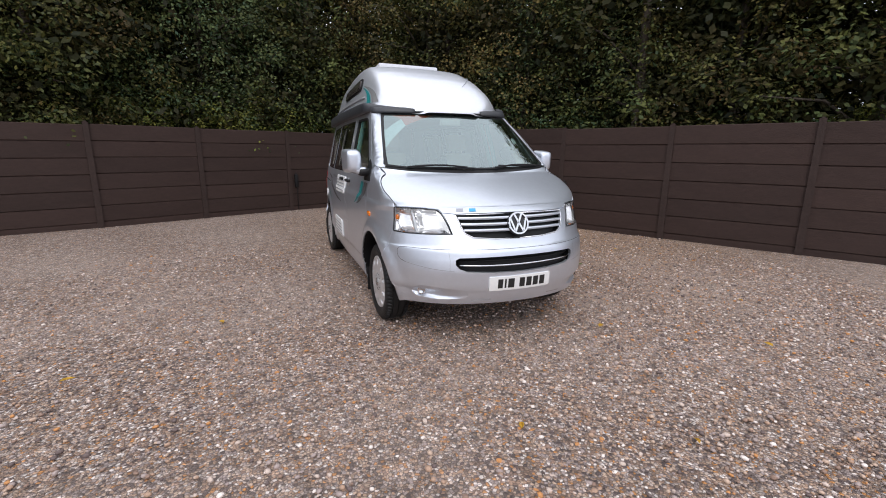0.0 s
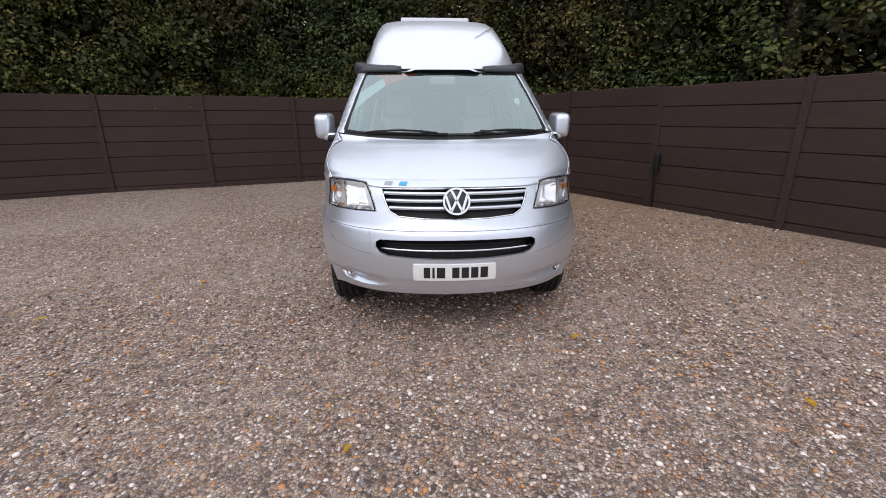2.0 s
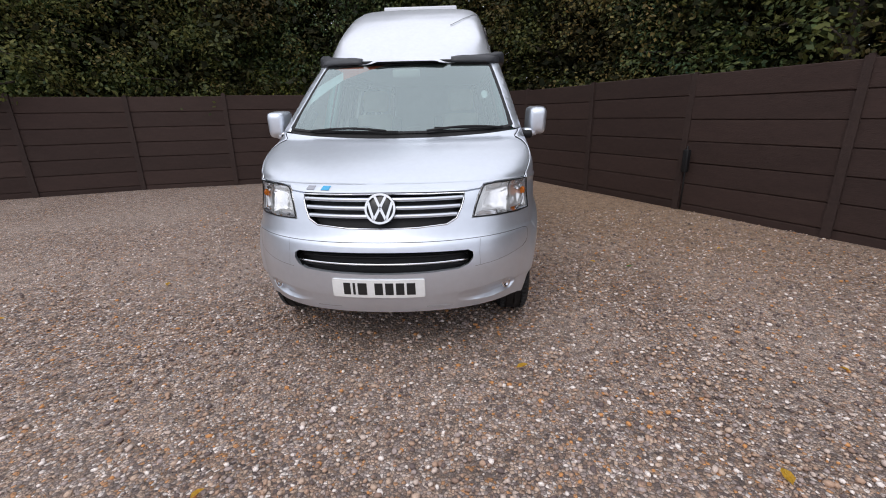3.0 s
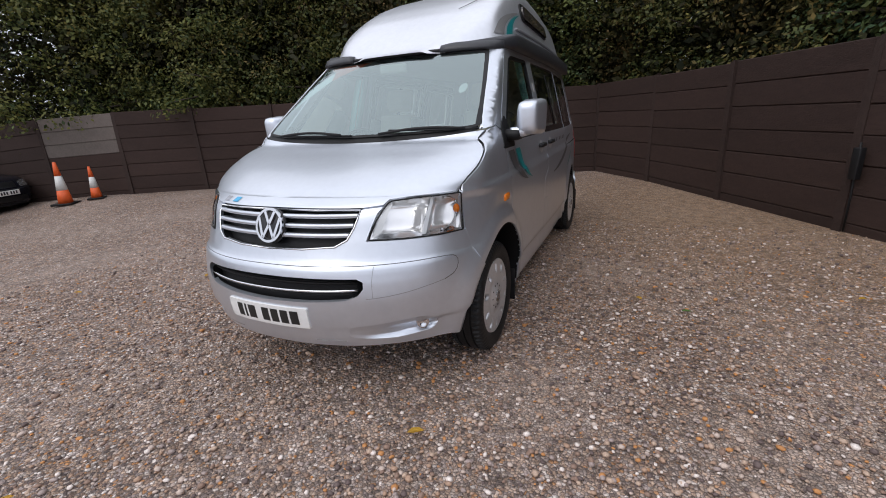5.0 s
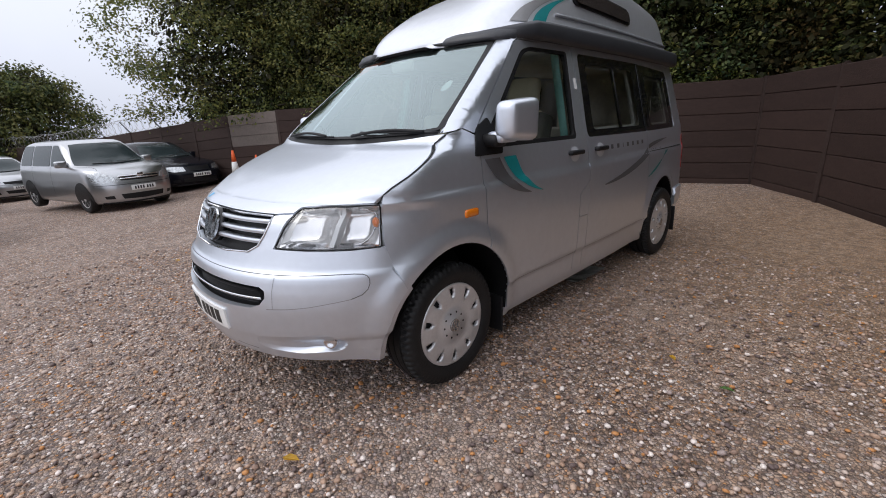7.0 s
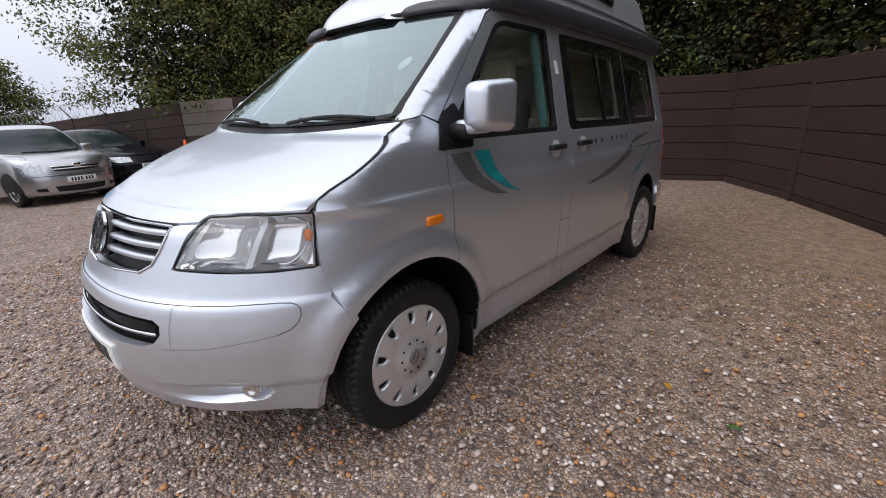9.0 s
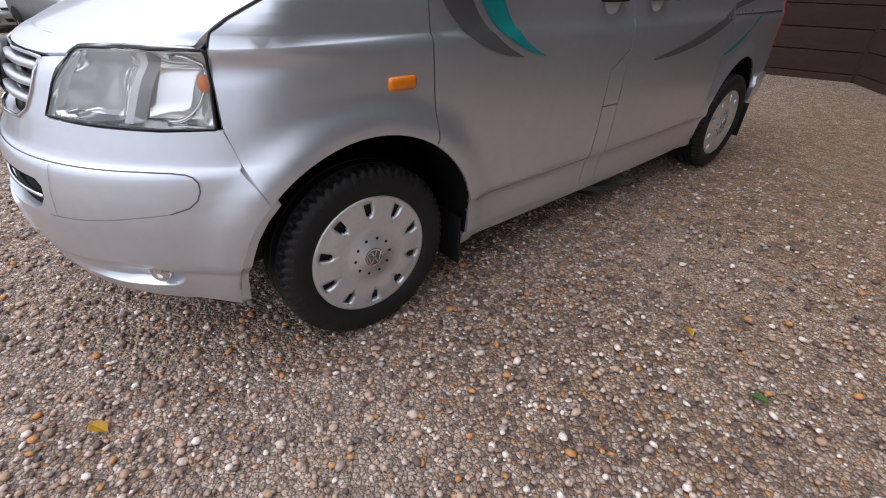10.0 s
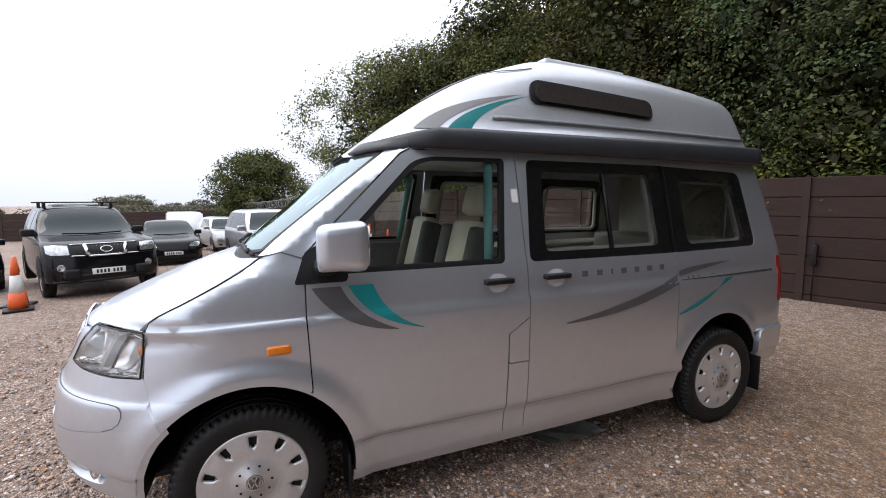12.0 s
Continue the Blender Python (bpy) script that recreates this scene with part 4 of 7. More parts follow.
def van_front(van):
    X, Y = VAN.fx, VAN.fy
    nose, inw = on_nose(VAN), (0, 1, 0)

    def both(right):
        """Mirror the right half of an outline, given from the middle outwards, to the left."""
        return right + [(-u, v) for u, v in reversed(right)]
    # bumper with nose panel
    half = [X(0.0, 0.335), X(0.3, 0.335), X(0.6, 0.326), X(0.80, 0.312), Y(-0.452, 0.295)]
    half += [Y(y, z) for y, z in ((-0.452, 0.36), (-0.447, 0.42), (-0.431, 0.48), (-0.408, 0.54), (-0.372, 0.60), (-0.331, 0.645), (-0.349, 0.69), (-0.372, 0.76), (-0.392, 0.856))]
    half += [X(0.80, 0.853), X(0.66, 0.857), X(0.510, 0.862), X(0.528, 0.93), X(0.545, 0.985), X(0.562, 1.012), X(0.51, 1.008), X(0.472, 1.004)]
    half += [X(0.468, 0.97), X(0.452, 0.92), X(0.425, 0.868), X(0.37, 0.838), X(0.20, 0.826), X(0.0, 0.823)]
    outline = half[:-1] + [half[-1]] + [(-u, v) for u, v in reversed(half[1:-1])]
    hole = both([X(0.0, 0.582), X(0.25, 0.587), X(0.44, 0.597), X(0.495, 0.618), X(0.520, 0.650), X(0.518, 0.682), X(0.49, 0.699), X(0.25, 0.704), X(0.0, 0.705)])
    hole = hole[:9] + hole[10:17]
    fog = [(0.42, 0.392), (0.50, 0.378), (0.62, 0.367), (0.71, 0.369), (0.755, 0.378), (0.778, 0.396), (0.786, 0.425), (0.778, 0.455), (0.75, 0.472), (0.68, 0.475), (0.58, 0.462), (0.44, 0.452)]
    fog_right = [X(x, z) for x, z in rounded(fog, 0.03, 3)]
    fog_left = [(-u, v) for u, v in reversed(fog_right)]
    bumper = panel("bumper", outline, nose, SILVER, van, holes=[hole, fog_right, fog_left], inward=inw, depth=0.03, step=(0.05, 0.02), label="silver front bumper and nose panel")
    # lower intake
    panel("intake_back", [p for p in hole], on_nose(VAN, -0.06), BLACK, bumper, inward=inw, depth=-0.058, label="black lower intake")
    for z in (0.640,):
        pts = [on_nose(VAN, -0.012)(*X(x, z + 0.006 * (x / 0.5) ** 2)) for x in np.linspace(-0.495, 0.495, 25)]
        part("intake_bar", tube(pts, 0.0065, 6), CHROME, bumper, "bright intake bar")
    for z in (0.63, 0.68):
        pts = [on_nose(VAN, -0.03)(*X(x, z)) for x in np.linspace(-0.48, 0.48, 21)]
        part("intake_slat", tube(pts, 0.008, 5), BLACK, bumper)
    # upper grille
    gh = both([X(0.0, 0.826), X(0.20, 0.829), X(0.37, 0.841), X(0.425, 0.871), X(0.45, 0.922), X(0.465, 0.97), X(0.468, 1.002), X(0.25, 1.006), X(0.0, 1.008)])
    gh = gh[:9] + gh[10:17]
    grille = panel("grille", gh, on_nose(VAN, -0.05), BLACK, van, inward=inw, depth=-0.046, label="black radiator grille with silver bars")
    for z, xm in ((0.978, 0.462), (0.934, 0.448), (0.890, 0.43)):
        bm = bmesh.new()
        rows = []
        for x in np.linspace(-xm, xm, 33):
            c = on_nose(VAN, -0.004)(*X(x, z))
            rows.append([bm.verts.new(c + Vector(d)) for d in ((0, 0.004, 0.012), (0, -0.003, 0.008), (0, -0.004, -0.006), (0, 0.006, -0.011), (0, 0.035, -0.008), (0, 0.035, 0.010))])
        for a, b in zip(rows, rows[1:]):
            for i in range(6):
                bm.faces.new((a[i], a[(i + 1) % 6], b[(i + 1) % 6], b[i]))
        bmesh.ops.recalc_face_normals(bm, faces=bm.faces)
        part("grille_bar", bm, SILVER, grille, "silver grille bar")
    lip = [on_nose(VAN, 0.001)(*p) for p in gh]
    part("grille_lip", tube(lip[:9] + [], 0.005, 5), CHROME, grille)
    part("grille_lip", tube([Vector((-p.x, p.y, p.z)) for p in lip[:9]], 0.005, 5), CHROME, grille)
    c = VAN.at(0, 0.925)
    disc = lathe([(0.0001, -0.012), (0.070, -0.012), (0.088, -0.004), (0.090, 0.012), (0.086, 0.03)], 40, axis="y")
    bmesh.ops.transform(disc, matrix=Matrix.Translation(c + Vector((0, 0.004, 0.005))) @ Matrix.Rotation(radians(-18), 4, "X"), verts=disc.verts)
    badge = part("badge_disc", disc, EMBLEM_BACK, grille, "dark round badge disc")
    emblem(badge, Matrix.Translation(c + Vector((0, -0.007, 0.010))) @ Matrix.Rotation(radians(90 - 18), 4, "X"), 0.087, 0.010, CHROME)
    # number plate with plain bars
    plate = new("number_plate")
    plate.parent = van
    tagged(plate, "white number plate with black bars")
    def on_plate(x0, x1, z0, z1, r):
        return [X(x, z) for x, z in rounded([(x0, z0), (x0, z1), (x1, z1), (x1, z0)], r, 3)]
    panel("plate", on_plate(-0.280, 0.244, 0.441, 0.552, 0.008), on_nose(VAN, 0.010), PLATE, plate, inward=inw, depth=0.010, step=(0.05, 0.03))
    x = -0.214
    for wd in (0.040, 0.014, 0.052, 0, 0.046, 0.046, 0.046, 0.048):
        if wd:
            panel("plate_bar", on_plate(x, x + wd, 0.460, 0.533, 0.002), on_nose(VAN, 0.0115), INK, plate, inward=inw, depth=0.001, step=(0.05, 0.04))
        x += (wd + 0.014) if wd else 0.030
    # bonnet
    hood = [X(0.0, 1.017), X(0.25, 1.015), X(0.47, 1.013), X(0.562, 1.021), X(0.58, 1.042), X(0.66, 1.050), X(0.78, 1.053), X(0.84, 1.053)] + [Y(y - 0.003, z + 0.003) for y, z in HOOD_LINE[1:]]
    hood += [X(0.77, 1.318), X(0.6, 1.300), X(0.4, 1.288), X(0.2, 1.281), X(0.0, 1.279)]
    outline = hood + [(-u, v) for u, v in reversed(hood[1:-1])]
    panel("bonnet", outline, nose, SILVER, van, inward=(0, 0.5, -0.5), depth=0.02, step=(0.05, 0.010), label="silver bonnet")
    for i, (x, material) in enumerate(((-0.43, STICKER_GREY), (-0.335, BLUE))):
        bm = bmesh.new()
        bm.faces.new([bm.verts.new(on_nose(VAN, 0.003)(*X(xx, zz))) for xx, zz in ((x - 0.03, 1.026), (x + 0.02, 1.026), (x + 0.03, 1.046), (x - 0.02, 1.046))])
        part("bonnet_sticker", bm, material, van)
    # dark tube added under the bonnet edge to keep the gap in shade
    for s in (-1, 1):
        line = dense(HOOD_LINE, 4)
        part("bonnet_gap_shade", tube([on_side(VAN, s, -0.005)(y, z) for y, z in line], 0.0030, 6), GROOVE, van)
    # cowl and windscreen
    cowl = [X(0.0, 1.275), X(0.4, 1.284), X(0.76, 1.312), X(0.825, 1.335), X(0.79, 1.36), X(0.6, 1.335), X(0.3, 1.318), X(0.0, 1.313)]
    panel("cowl", cowl + [(-u, v) for u, v in reversed(cowl[1:-1])], on_nose(VAN, -0.012), BLACK, van, inward=inw, depth=0, step=(0.1, 0.02), label="black cowl panel")
    ws = [X(0.0, 1.312), X(0.3, 1.316), X(0.6, 1.327), X(0.79, 1.345), X(0.818, 1.36), X(0.79, 1.46), X(0.75, 1.61), X(0.705, 1.76), X(0.685, 1.815), X(0.66, 1.828), X(0.3, 1.840), X(0.0, 1.843)]
    wo = ws + [(-u, v) for u, v in reversed(ws[1:-1])]
    inner = [X(0.0, 1.326), X(0.3, 1.329), X(0.6, 1.339), X(0.782, 1.359), X(0.765, 1.46), X(0.725, 1.61), X(0.68, 1.76), X(0.665, 1.800), X(0.64, 1.812), X(0.3, 1.824), X(0.0, 1.827)]
    wi = inner + [(-u, v) for u, v in reversed(inner[1:-1])]
    screen = panel("windscreen", wi, on_nose(VAN, -0.003), WINDSCREEN, van, inward=inw, depth=0, step=(0.08, 0.04), label="laminated windscreen")
    screen.visible_shadow = False
    panel("screen_border", wo, on_nose(VAN, -0.003), BLACK, van, holes=[wi], inward=inw, depth=0.01, step=(0.08, 0.04), label="black windscreen border")
    # stickers on the inside of the screen
    inside = on_nose(VAN, -0.012)
    for pts, material, name in (([(-0.755, 1.50), (-0.715, 1.655), (-0.52, 1.775), (-0.50, 1.71)], BANNER_WHITE, "banner"), ([(-0.50, 1.71), (-0.52, 1.775), (-0.60, 1.808), (-0.19, 1.820)], BANNER_RED, "banner")):
        panel(name, [X(*p) for p in pts], inside, material, screen, inward=inw, depth=0, label="pale and orange diagonal banner")
    panel("sticker_disc", [X(0.625 + 0.026 * math.cos(a), 1.578 + 0.03 * math.sin(a)) for a in (2 * math.pi * i / 16 for i in range(16))], inside, PLATE, screen, inward=inw, depth=0, label="round white sticker")
    # wipers
    for x0, x1, z0, z1 in ((-0.08, -0.62, 1.325, 1.330), (0.72, 0.20, 1.335, 1.322)):
        bm = tube([on_nose(VAN, 0.022)(*X(x0 + (x1 - x0) * f, z0 + (z1 - z0) * f + 0.018 * math.sin(math.pi * f))) for f in np.linspace(0, 1, 9)], 0.009, 6)
        tube([on_nose(VAN, 0.012)(*X(x0 + 0.08 + (x1 - x0) * f * 1.05, z0 - 0.004 + 0.012 * f)) for f in np.linspace(0, 1, 9)], 0.006, 5, bm)
        part("wiper", bm, BLACK, van, "black windscreen wiper")
    # headlamps
    for s in (-1, 1):
        lamp = new("headlamp")
        lamp.parent = van
        tagged(lamp, "clear headlamp with an amber bulb and chrome reflector")
        lo = rounded([X(0.520, 0.868), X(0.66, 0.863), X(0.80, 0.859), Y(-0.402, 0.859), Y(-0.390, 0.95), Y(-0.383, 1.043), X(0.78, 1.042), X(0.66, 1.039), (*X(0.583, 1.035), 0.03), X(0.545, 0.95)], 0.010, 4)
        split, outer, inner_edge = X(0.742, 0.95)[0], Y(-0.39, 0.95)[0], X(0.535, 0.95)[0]

        def hollow(u, z):
            """The mirrored inside: a broad dish, a rounder one beside it, both with their floor near the lens."""
            p = abs(u)
            a, b = (inner_edge, split) if p < split else (split, outer)
            f = min(1, max(-1, 2 * (p - a) / (b - a) - 1))
            g = min(1, max(-1, (z - 0.952) / 0.088))
            deep = 0.012 + (0.055 if p < split else 0.045) * max(0, 1 - abs(f) ** 3) * max(0, 1 - abs(g) ** 4)
            return on_nose(VAN, -deep)(u, z)
        lo = [(s * u, v) for u, v in lo]
        panel("lens", lo, on_nose(VAN, 0.002), LENS, lamp, inward=inw, depth=0, step=(0.06, 0.03), label="clear lens").visible_shadow = False
        panel("lamp_bowl", lo, hollow, REFLECTOR, lamp, inward=inw, depth=-0.010, step=(0.018, 0.009), label="mirrored lamp housing")
        ring = [on_nose(VAN, 0.0005)(*p) for p in lo]
        part("lamp_seal", tube(ring + [ring[0]], 0.0042, 5), BLACK, lamp)
        # bright ledge along the bottom and a smoked flank towards the grille
        ledge = [X(0.527, 0.871), X(0.66, 0.866), X(0.80, 0.862), Y(-0.405, 0.862), Y(-0.404, 0.884), X(0.80, 0.886), X(0.66, 0.889), X(0.56, 0.892)]
        panel("lamp_ledge", [(s * u, v) for u, v in ledge], lambda u, z: on_nose(VAN, -0.003 - 1.2 * max(0, z - 0.862))(u, z), CHROME, lamp, inward=inw, depth=0, step=(0.05, 0.01), label="bright ledge under the reflectors")
        flank = [X(0.534, 0.882), X(0.572, 0.900), X(0.602, 1.024), X(0.588, 1.028), X(0.553, 0.95)]
        panel("lamp_flank", [(s * u, v) for u, v in flank], on_nose(VAN, -0.010), LAMP_GREY, lamp, inward=inw, depth=0, step=(0.05, 0.03))
        rib = [X(0.732, 0.872), X(0.748, 0.872), X(0.762, 1.036), X(0.750, 1.037)]
        panel("lamp_rib", [(s * u, v) for u, v in rib], on_nose(VAN, -0.007), LAMP_GREY, lamp, inward=inw, depth=0.03, step=(0.05, 0.03), label="grey rib between the reflectors")
        centre = X(0.815, 0.955)[0]
        hoop = []
        for a in np.linspace(-1.9, 1.9, 22):
            hoop.append(on_nose(VAN, -0.016)(s * (centre + 0.085 * math.cos(a)), 0.955 + 0.076 * math.sin(a)))
        part("reflector_rim", tube(hoop, 0.006, 5), CHROME, lamp, "chrome reflector rim")
        p = on_nose(VAN, -0.016)(s * X(0.850, 0.965)[0], 0.968)
        bulb = bmesh.new()
        bmesh.ops.create_uvsphere(bulb, u_segments=12, v_segments=8, radius=0.017, matrix=Matrix.Translation(p) @ Matrix.Diagonal((1, 1, 1.4, 1)))
        part("bulb", bulb, AMBER, lamp, "amber bulb")
        # fog lamp pocket, sunk into the bumper, deepest just above its lower lip

        def sunk(u, z):
            p = VAN.at(u, z)
            x = abs(p.x)
            low, high = np.interp(x, (0.42, 0.5, 0.62, 0.755, 0.786), (0.392, 0.378, 0.367, 0.378, 0.42)), np.interp(x, (0.42, 0.58, 0.68, 0.75, 0.786), (0.452, 0.462, 0.475, 0.472, 0.43))
            t = min(1, max(0, (z - low) / max(0.004, high - low)))
            deep = 0.040 * min(1, t / 0.30) * (1 - t) ** 0.7 * min(1, max(0, (x - 0.42) / 0.25)) * min(1, max(0, (0.788 - x) / 0.022))
            return on_nose(VAN, -float(deep))(u, z)
        pocket = panel("fog_pocket", fog_right if s > 0 else fog_left, sunk, SILVER, bumper, inward=inw, depth=0, step=(0.02, 0.007), label="sculpted fog lamp pocket")
        fp = on_nose(VAN, -0.012)(s * X(0.735, 0.428)[0], 0.428)
        fb = lathe([(0.001, 0.006), (0.018, 0.003), (0.026, -0.004), (0.032, -0.003), (0.034, 0.02)], 24, axis="y")
        bmesh.ops.transform(fb, matrix=Matrix.Translation(fp) @ Matrix.Rotation(radians(s * 38), 4, "Z"), verts=fb.verts)
        part("fog_lamp", fb, CHROME, pocket, "round fog lamp")
        # lower lip crease, with its shade drawn as a darker line
        seam(VAN, [(s * u, v) for u, v in (X(0.25, 0.372), X(0.40, 0.366))], bumper, nose=True, width=0.004, material=CREASE_SEAM_SHADE)
        # bumper strip: its upper line curls round at the corner and runs back below
        curl = [Y(-0.53, 0.7545), Y(-0.500, 0.750), Y(-0.486, 0.742), Y(-0.478, 0.726), Y(-0.480, 0.703), Y(-0.492, 0.678), Y(-0.515, 0.658), Y(-0.56, 0.642)]
        upper = [X(x, 0.7565) for x in np.linspace(0.0, 0.78, 14)]
        seam(VAN, [(s * u, v) for u, v in upper + curl], bumper, nose=True, width=0.004, material=CREASE_DARK)
        seam(VAN, [(s * u, v) for u, v in curl[-1:] + [X(0.76, 0.628), X(0.70, 0.616), X(0.62, 0.606), X(0.53, 0.600)]], bumper, nose=True, width=0.003, material=CREASE_SEAM_SHADE)
        seam(VAN, [(s * u, v) for u, v in (X(0.56, 0.752), X(0.555, 0.68), X(0.56, 0.604))], bumper, nose=True, width=0.002, material=CREASE_SEAM_SHADE)


EMBLEM_BACK = mat("badge_black", (0.012, 0.012, 0.014), 0.25)


def high_roof(van):
    """The moulded high roof, lofted from front to rear, with its band, side windows and roof light."""
    line = [(0.53, 1.836), (0.56, 1.856), (0.60, 1.885), (0.68, 1.95), (0.80, 2.04), (0.97, 2.155), (1.14, 2.253), (1.32, 2.335), (1.50, 2.40), (1.65, 2.445), (1.80, 2.463), (2.1, 2.46), (2.5, 2.44), (3.0, 2.39), (3.30, 2.35),
            (3.40, 2.325), (3.46, 2.26), (3.53, 2.12), (3.61, 1.96), (3.65, 1.87)]
    half = [(1, 0), (0.985, 0.06), (0.955, 0.14), (0.928, 0.2), (0.912, 0.24), (0.885, 0.40), (0.850, 0.58), (0.815, 0.74), (0.785, 0.84), (0.742, 0.915), (0.68, 0.958), (0.58, 0.980), (0.40, 0.993), (0.2, 0.999), (0, 1)]
    bm, rows = bmesh.new(), []
    ys = np.concatenate([np.linspace(0.53, 1.9, 42), np.linspace(1.98, 3.65, 46)])
    ROOF.update(ys=[p[0] for p in line], zs=[p[1] for p in line], half=half)
    for y in ys:
        top, b = roof_top(y), roof_base(y)
        low = ROOF_Z - 0.03 * min(1, max(0, (1.0 - y) / 0.4))
        row = [Vector((u * b, y, low + v * (max(top, low + 0.002) - low))) for u, v in half]
        rows.append([bm.verts.new(p) for p in row] + [bm.verts.new((-p.x, p.y, p.z)) for p in reversed(row[:-1])])
    for a, b in zip(rows, rows[1:]):
        for i in range(len(a) - 1):
            bm.faces.new((a[i], a[i + 1], b[i + 1], b[i]))
    bm.faces.new(rows[-1])
    bmesh.ops.recalc_face_normals(bm, faces=bm.faces)
    roof = part("high_roof", bm, ROOF_SILVER, van, "silver moulded high roof")
    # moulded seam on the passenger side of the roof front
    pts = [roof_at(0.60 - 0.26 * f ** 2.2, 1.62 - 0.62 * f) + Vector((0, -0.005, 0.006)) for f in np.linspace(0, 1, 14)]
    part("roof_seam", tube(pts, 0.003, 4), TRIM_GREY, roof)
    # dark band along the sides
    for s in (-1, 1):
        bm, rows = bmesh.new(), []
        for y in np.linspace(0.60, 3.54, 60):
            e = min(1, (y - 0.585) / 0.10) ** 0.5 * (1 if y < 3.55 else 0.7)
            b = max(roof_base(y), 0.40) + 0.004
            top = 1.93 + 0.02 * min(1, (y - 0.6) / 0.5)
            if y < 0.95:
                top = 1.88 + 0.067 * (y - 0.6) / 0.35
            zl = 1.843 - 0.02 * max(0, (0.8 - y) / 0.2) - 0.018 * max(0, (y - 1.0) / 2.8)
            sec = [(b - 0.035, zl), (b + 0.022 * e, zl - 0.002), (b + 0.030 * e, zl + 0.022), (b + 0.026 * e, top - 0.018), (b + 0.008 * e, top), (b - 0.06, top + 0.002)]
            rows.append([bm.verts.new((s * x, y, z)) for x, z in sec])
        for a, c in zip(rows, rows[1:]):
            for i in range(5):
                bm.faces.new((a[i], a[i + 1], c[i + 1], c[i]))
        bm.faces.new(rows[0])
        bm.faces.new(rows[-1])
        bmesh.ops.recalc_face_normals(bm, faces=bm.faces)
        part("roof_band", bm, BAND, van, "dark grey plastic band round the roof base")
        # front end piece over the screen corner
        pts = [VAN.at(*VAN.fx(s * x, 1.842)) + Vector((0, 0.0, 0.006)) for x in np.linspace(0.36, 0.76, 9)]
        bm, rows = bmesh.new(), []
        for i, p in enumerate(pts):
            h = 0.040 * min(1, 0.7 + i / 5)
            rows.append([bm.verts.new(p + Vector(d)) for d in ((0, -0.03, -0.018), (0, -0.035, 0.0), (0, 0.0, h), (0, 0.06, h + 0.005), (0, 0.09, -0.02))])
        for a, c in zip(rows, rows[1:]):
            for i in range(5):
                bm.faces.new((a[i], a[(i + 1) % 5], c[(i + 1) % 5], c[i]))
        bm.faces.new(rows[0])
        bm.faces.new(rows[-1])
        bmesh.ops.recalc_face_normals(bm, faces=bm.faces)
        part("band_end", bm, BAND, van, "dark plastic band end over the windscreen")
        # roof rail trim
        pts = [roof_side(s, y, 2.035 - 0.02 * (y - 1.3) / 2, 0.006) for y in np.linspace(1.30, 3.45, 20)]
        part("awning_rail", tube(pts, 0.011, 6), TRIM_GREY, van, "grey awning rail")
        # side window of the roof
        wn_ = new("roof_window")
        wn_.parent = van
        tagged(wn_, "dark acrylic roof window with black seal")
        shape = rounded([(1.555, 2.135, 0.09), (1.575, 2.285, 0.09), (2.515, 2.225, 0.07), (2.515, 2.095, 0.07)], 0.07, 8)
        panel("window_seal", shape, lambda y, z: roof_side(s, y, z, 0.012), BLACK, wn_, inward=(-s, 0, 0), depth=0.02)
        inset = rounded([(1.59, 2.150, 0.07), (1.605, 2.262, 0.07), (2.485, 2.205, 0.055), (2.485, 2.113, 0.055)], 0.06, 8)
        panel("window_pane", inset, lambda y, z: roof_side(s, y, z, 0.026), ACRYLIC, wn_, inward=(-s, 0, 0), depth=0.014, label="smoked acrylic pane")
        place = lambda y, z: roof_side(s, y, z, 0.003)
        swoosh("roof_stripe", ((1.02, 1.955), (1.14, 2.10), (1.56, 2.178)), ((1.16, 1.955), (1.24, 2.10), (1.56, 2.178)), roof, s, TEAL, place=place)
        swoosh("roof_stripe", ((0.84, 1.955), (1.02, 2.13), (1.52, 2.185)), ((0.97, 1.955), (1.12, 2.10), (1.52, 2.185)), roof, s, GREY_STRIPE, place=place)
    # thin seal across the front and the roof light
    pts = [VAN.at(*VAN.fx(x, 1.840)) + Vector((0, -0.008, 0.004)) for x in np.linspace(-0.45, 0.45, 15)]
    part("roof_seal", tube(pts, 0.012, 6), BLACK, van)
    light = new("roof_light")
    light.parent = van
    tagged(light, "clear plastic roof light on the high roof")
    tilt = Matrix.Translation((0, 2.18, 2.456)) @ Matrix.Rotation(radians(-2.5), 4, "X")
    part("light_frame", box(bmesh.new(), -0.42, 0.42, -0.36, 0.40, -0.035, -0.004, 0.008, m=tilt), PALE_FRAME, light)
    part("light_dome", box(bmesh.new(), -0.38, 0.38, -0.32, 0.36, -0.008, 0.048, 0.014, m=tilt), DOME, light, "translucent dome")


ROOF, ROOF_Z = {}, 1.855
ACRYLIC = mat("smoked_acrylic", (0.045, 0.038, 0.036), 0.08, 0, 0.15, 4)
TRIM_GREY = mat("grey_rail", (0.30, 0.31, 0.33), 0.45, 0.4, 0.05)
GREY_STRIPE = mat("pale_grey_vinyl", (0.27, 0.27, 0.275), 0.38, 0.2, 0.06, coat=0.3)
DOME = mat("pale_dome", (0.62, 0.63, 0.68), 0.25, 0, 0.03)


def roof_top(y):
    return sum(np.interp(y + d, ROOF["ys"], ROOF["zs"]) for d in (-0.04, -0.02, 0, 0.02, 0.04)) / 5


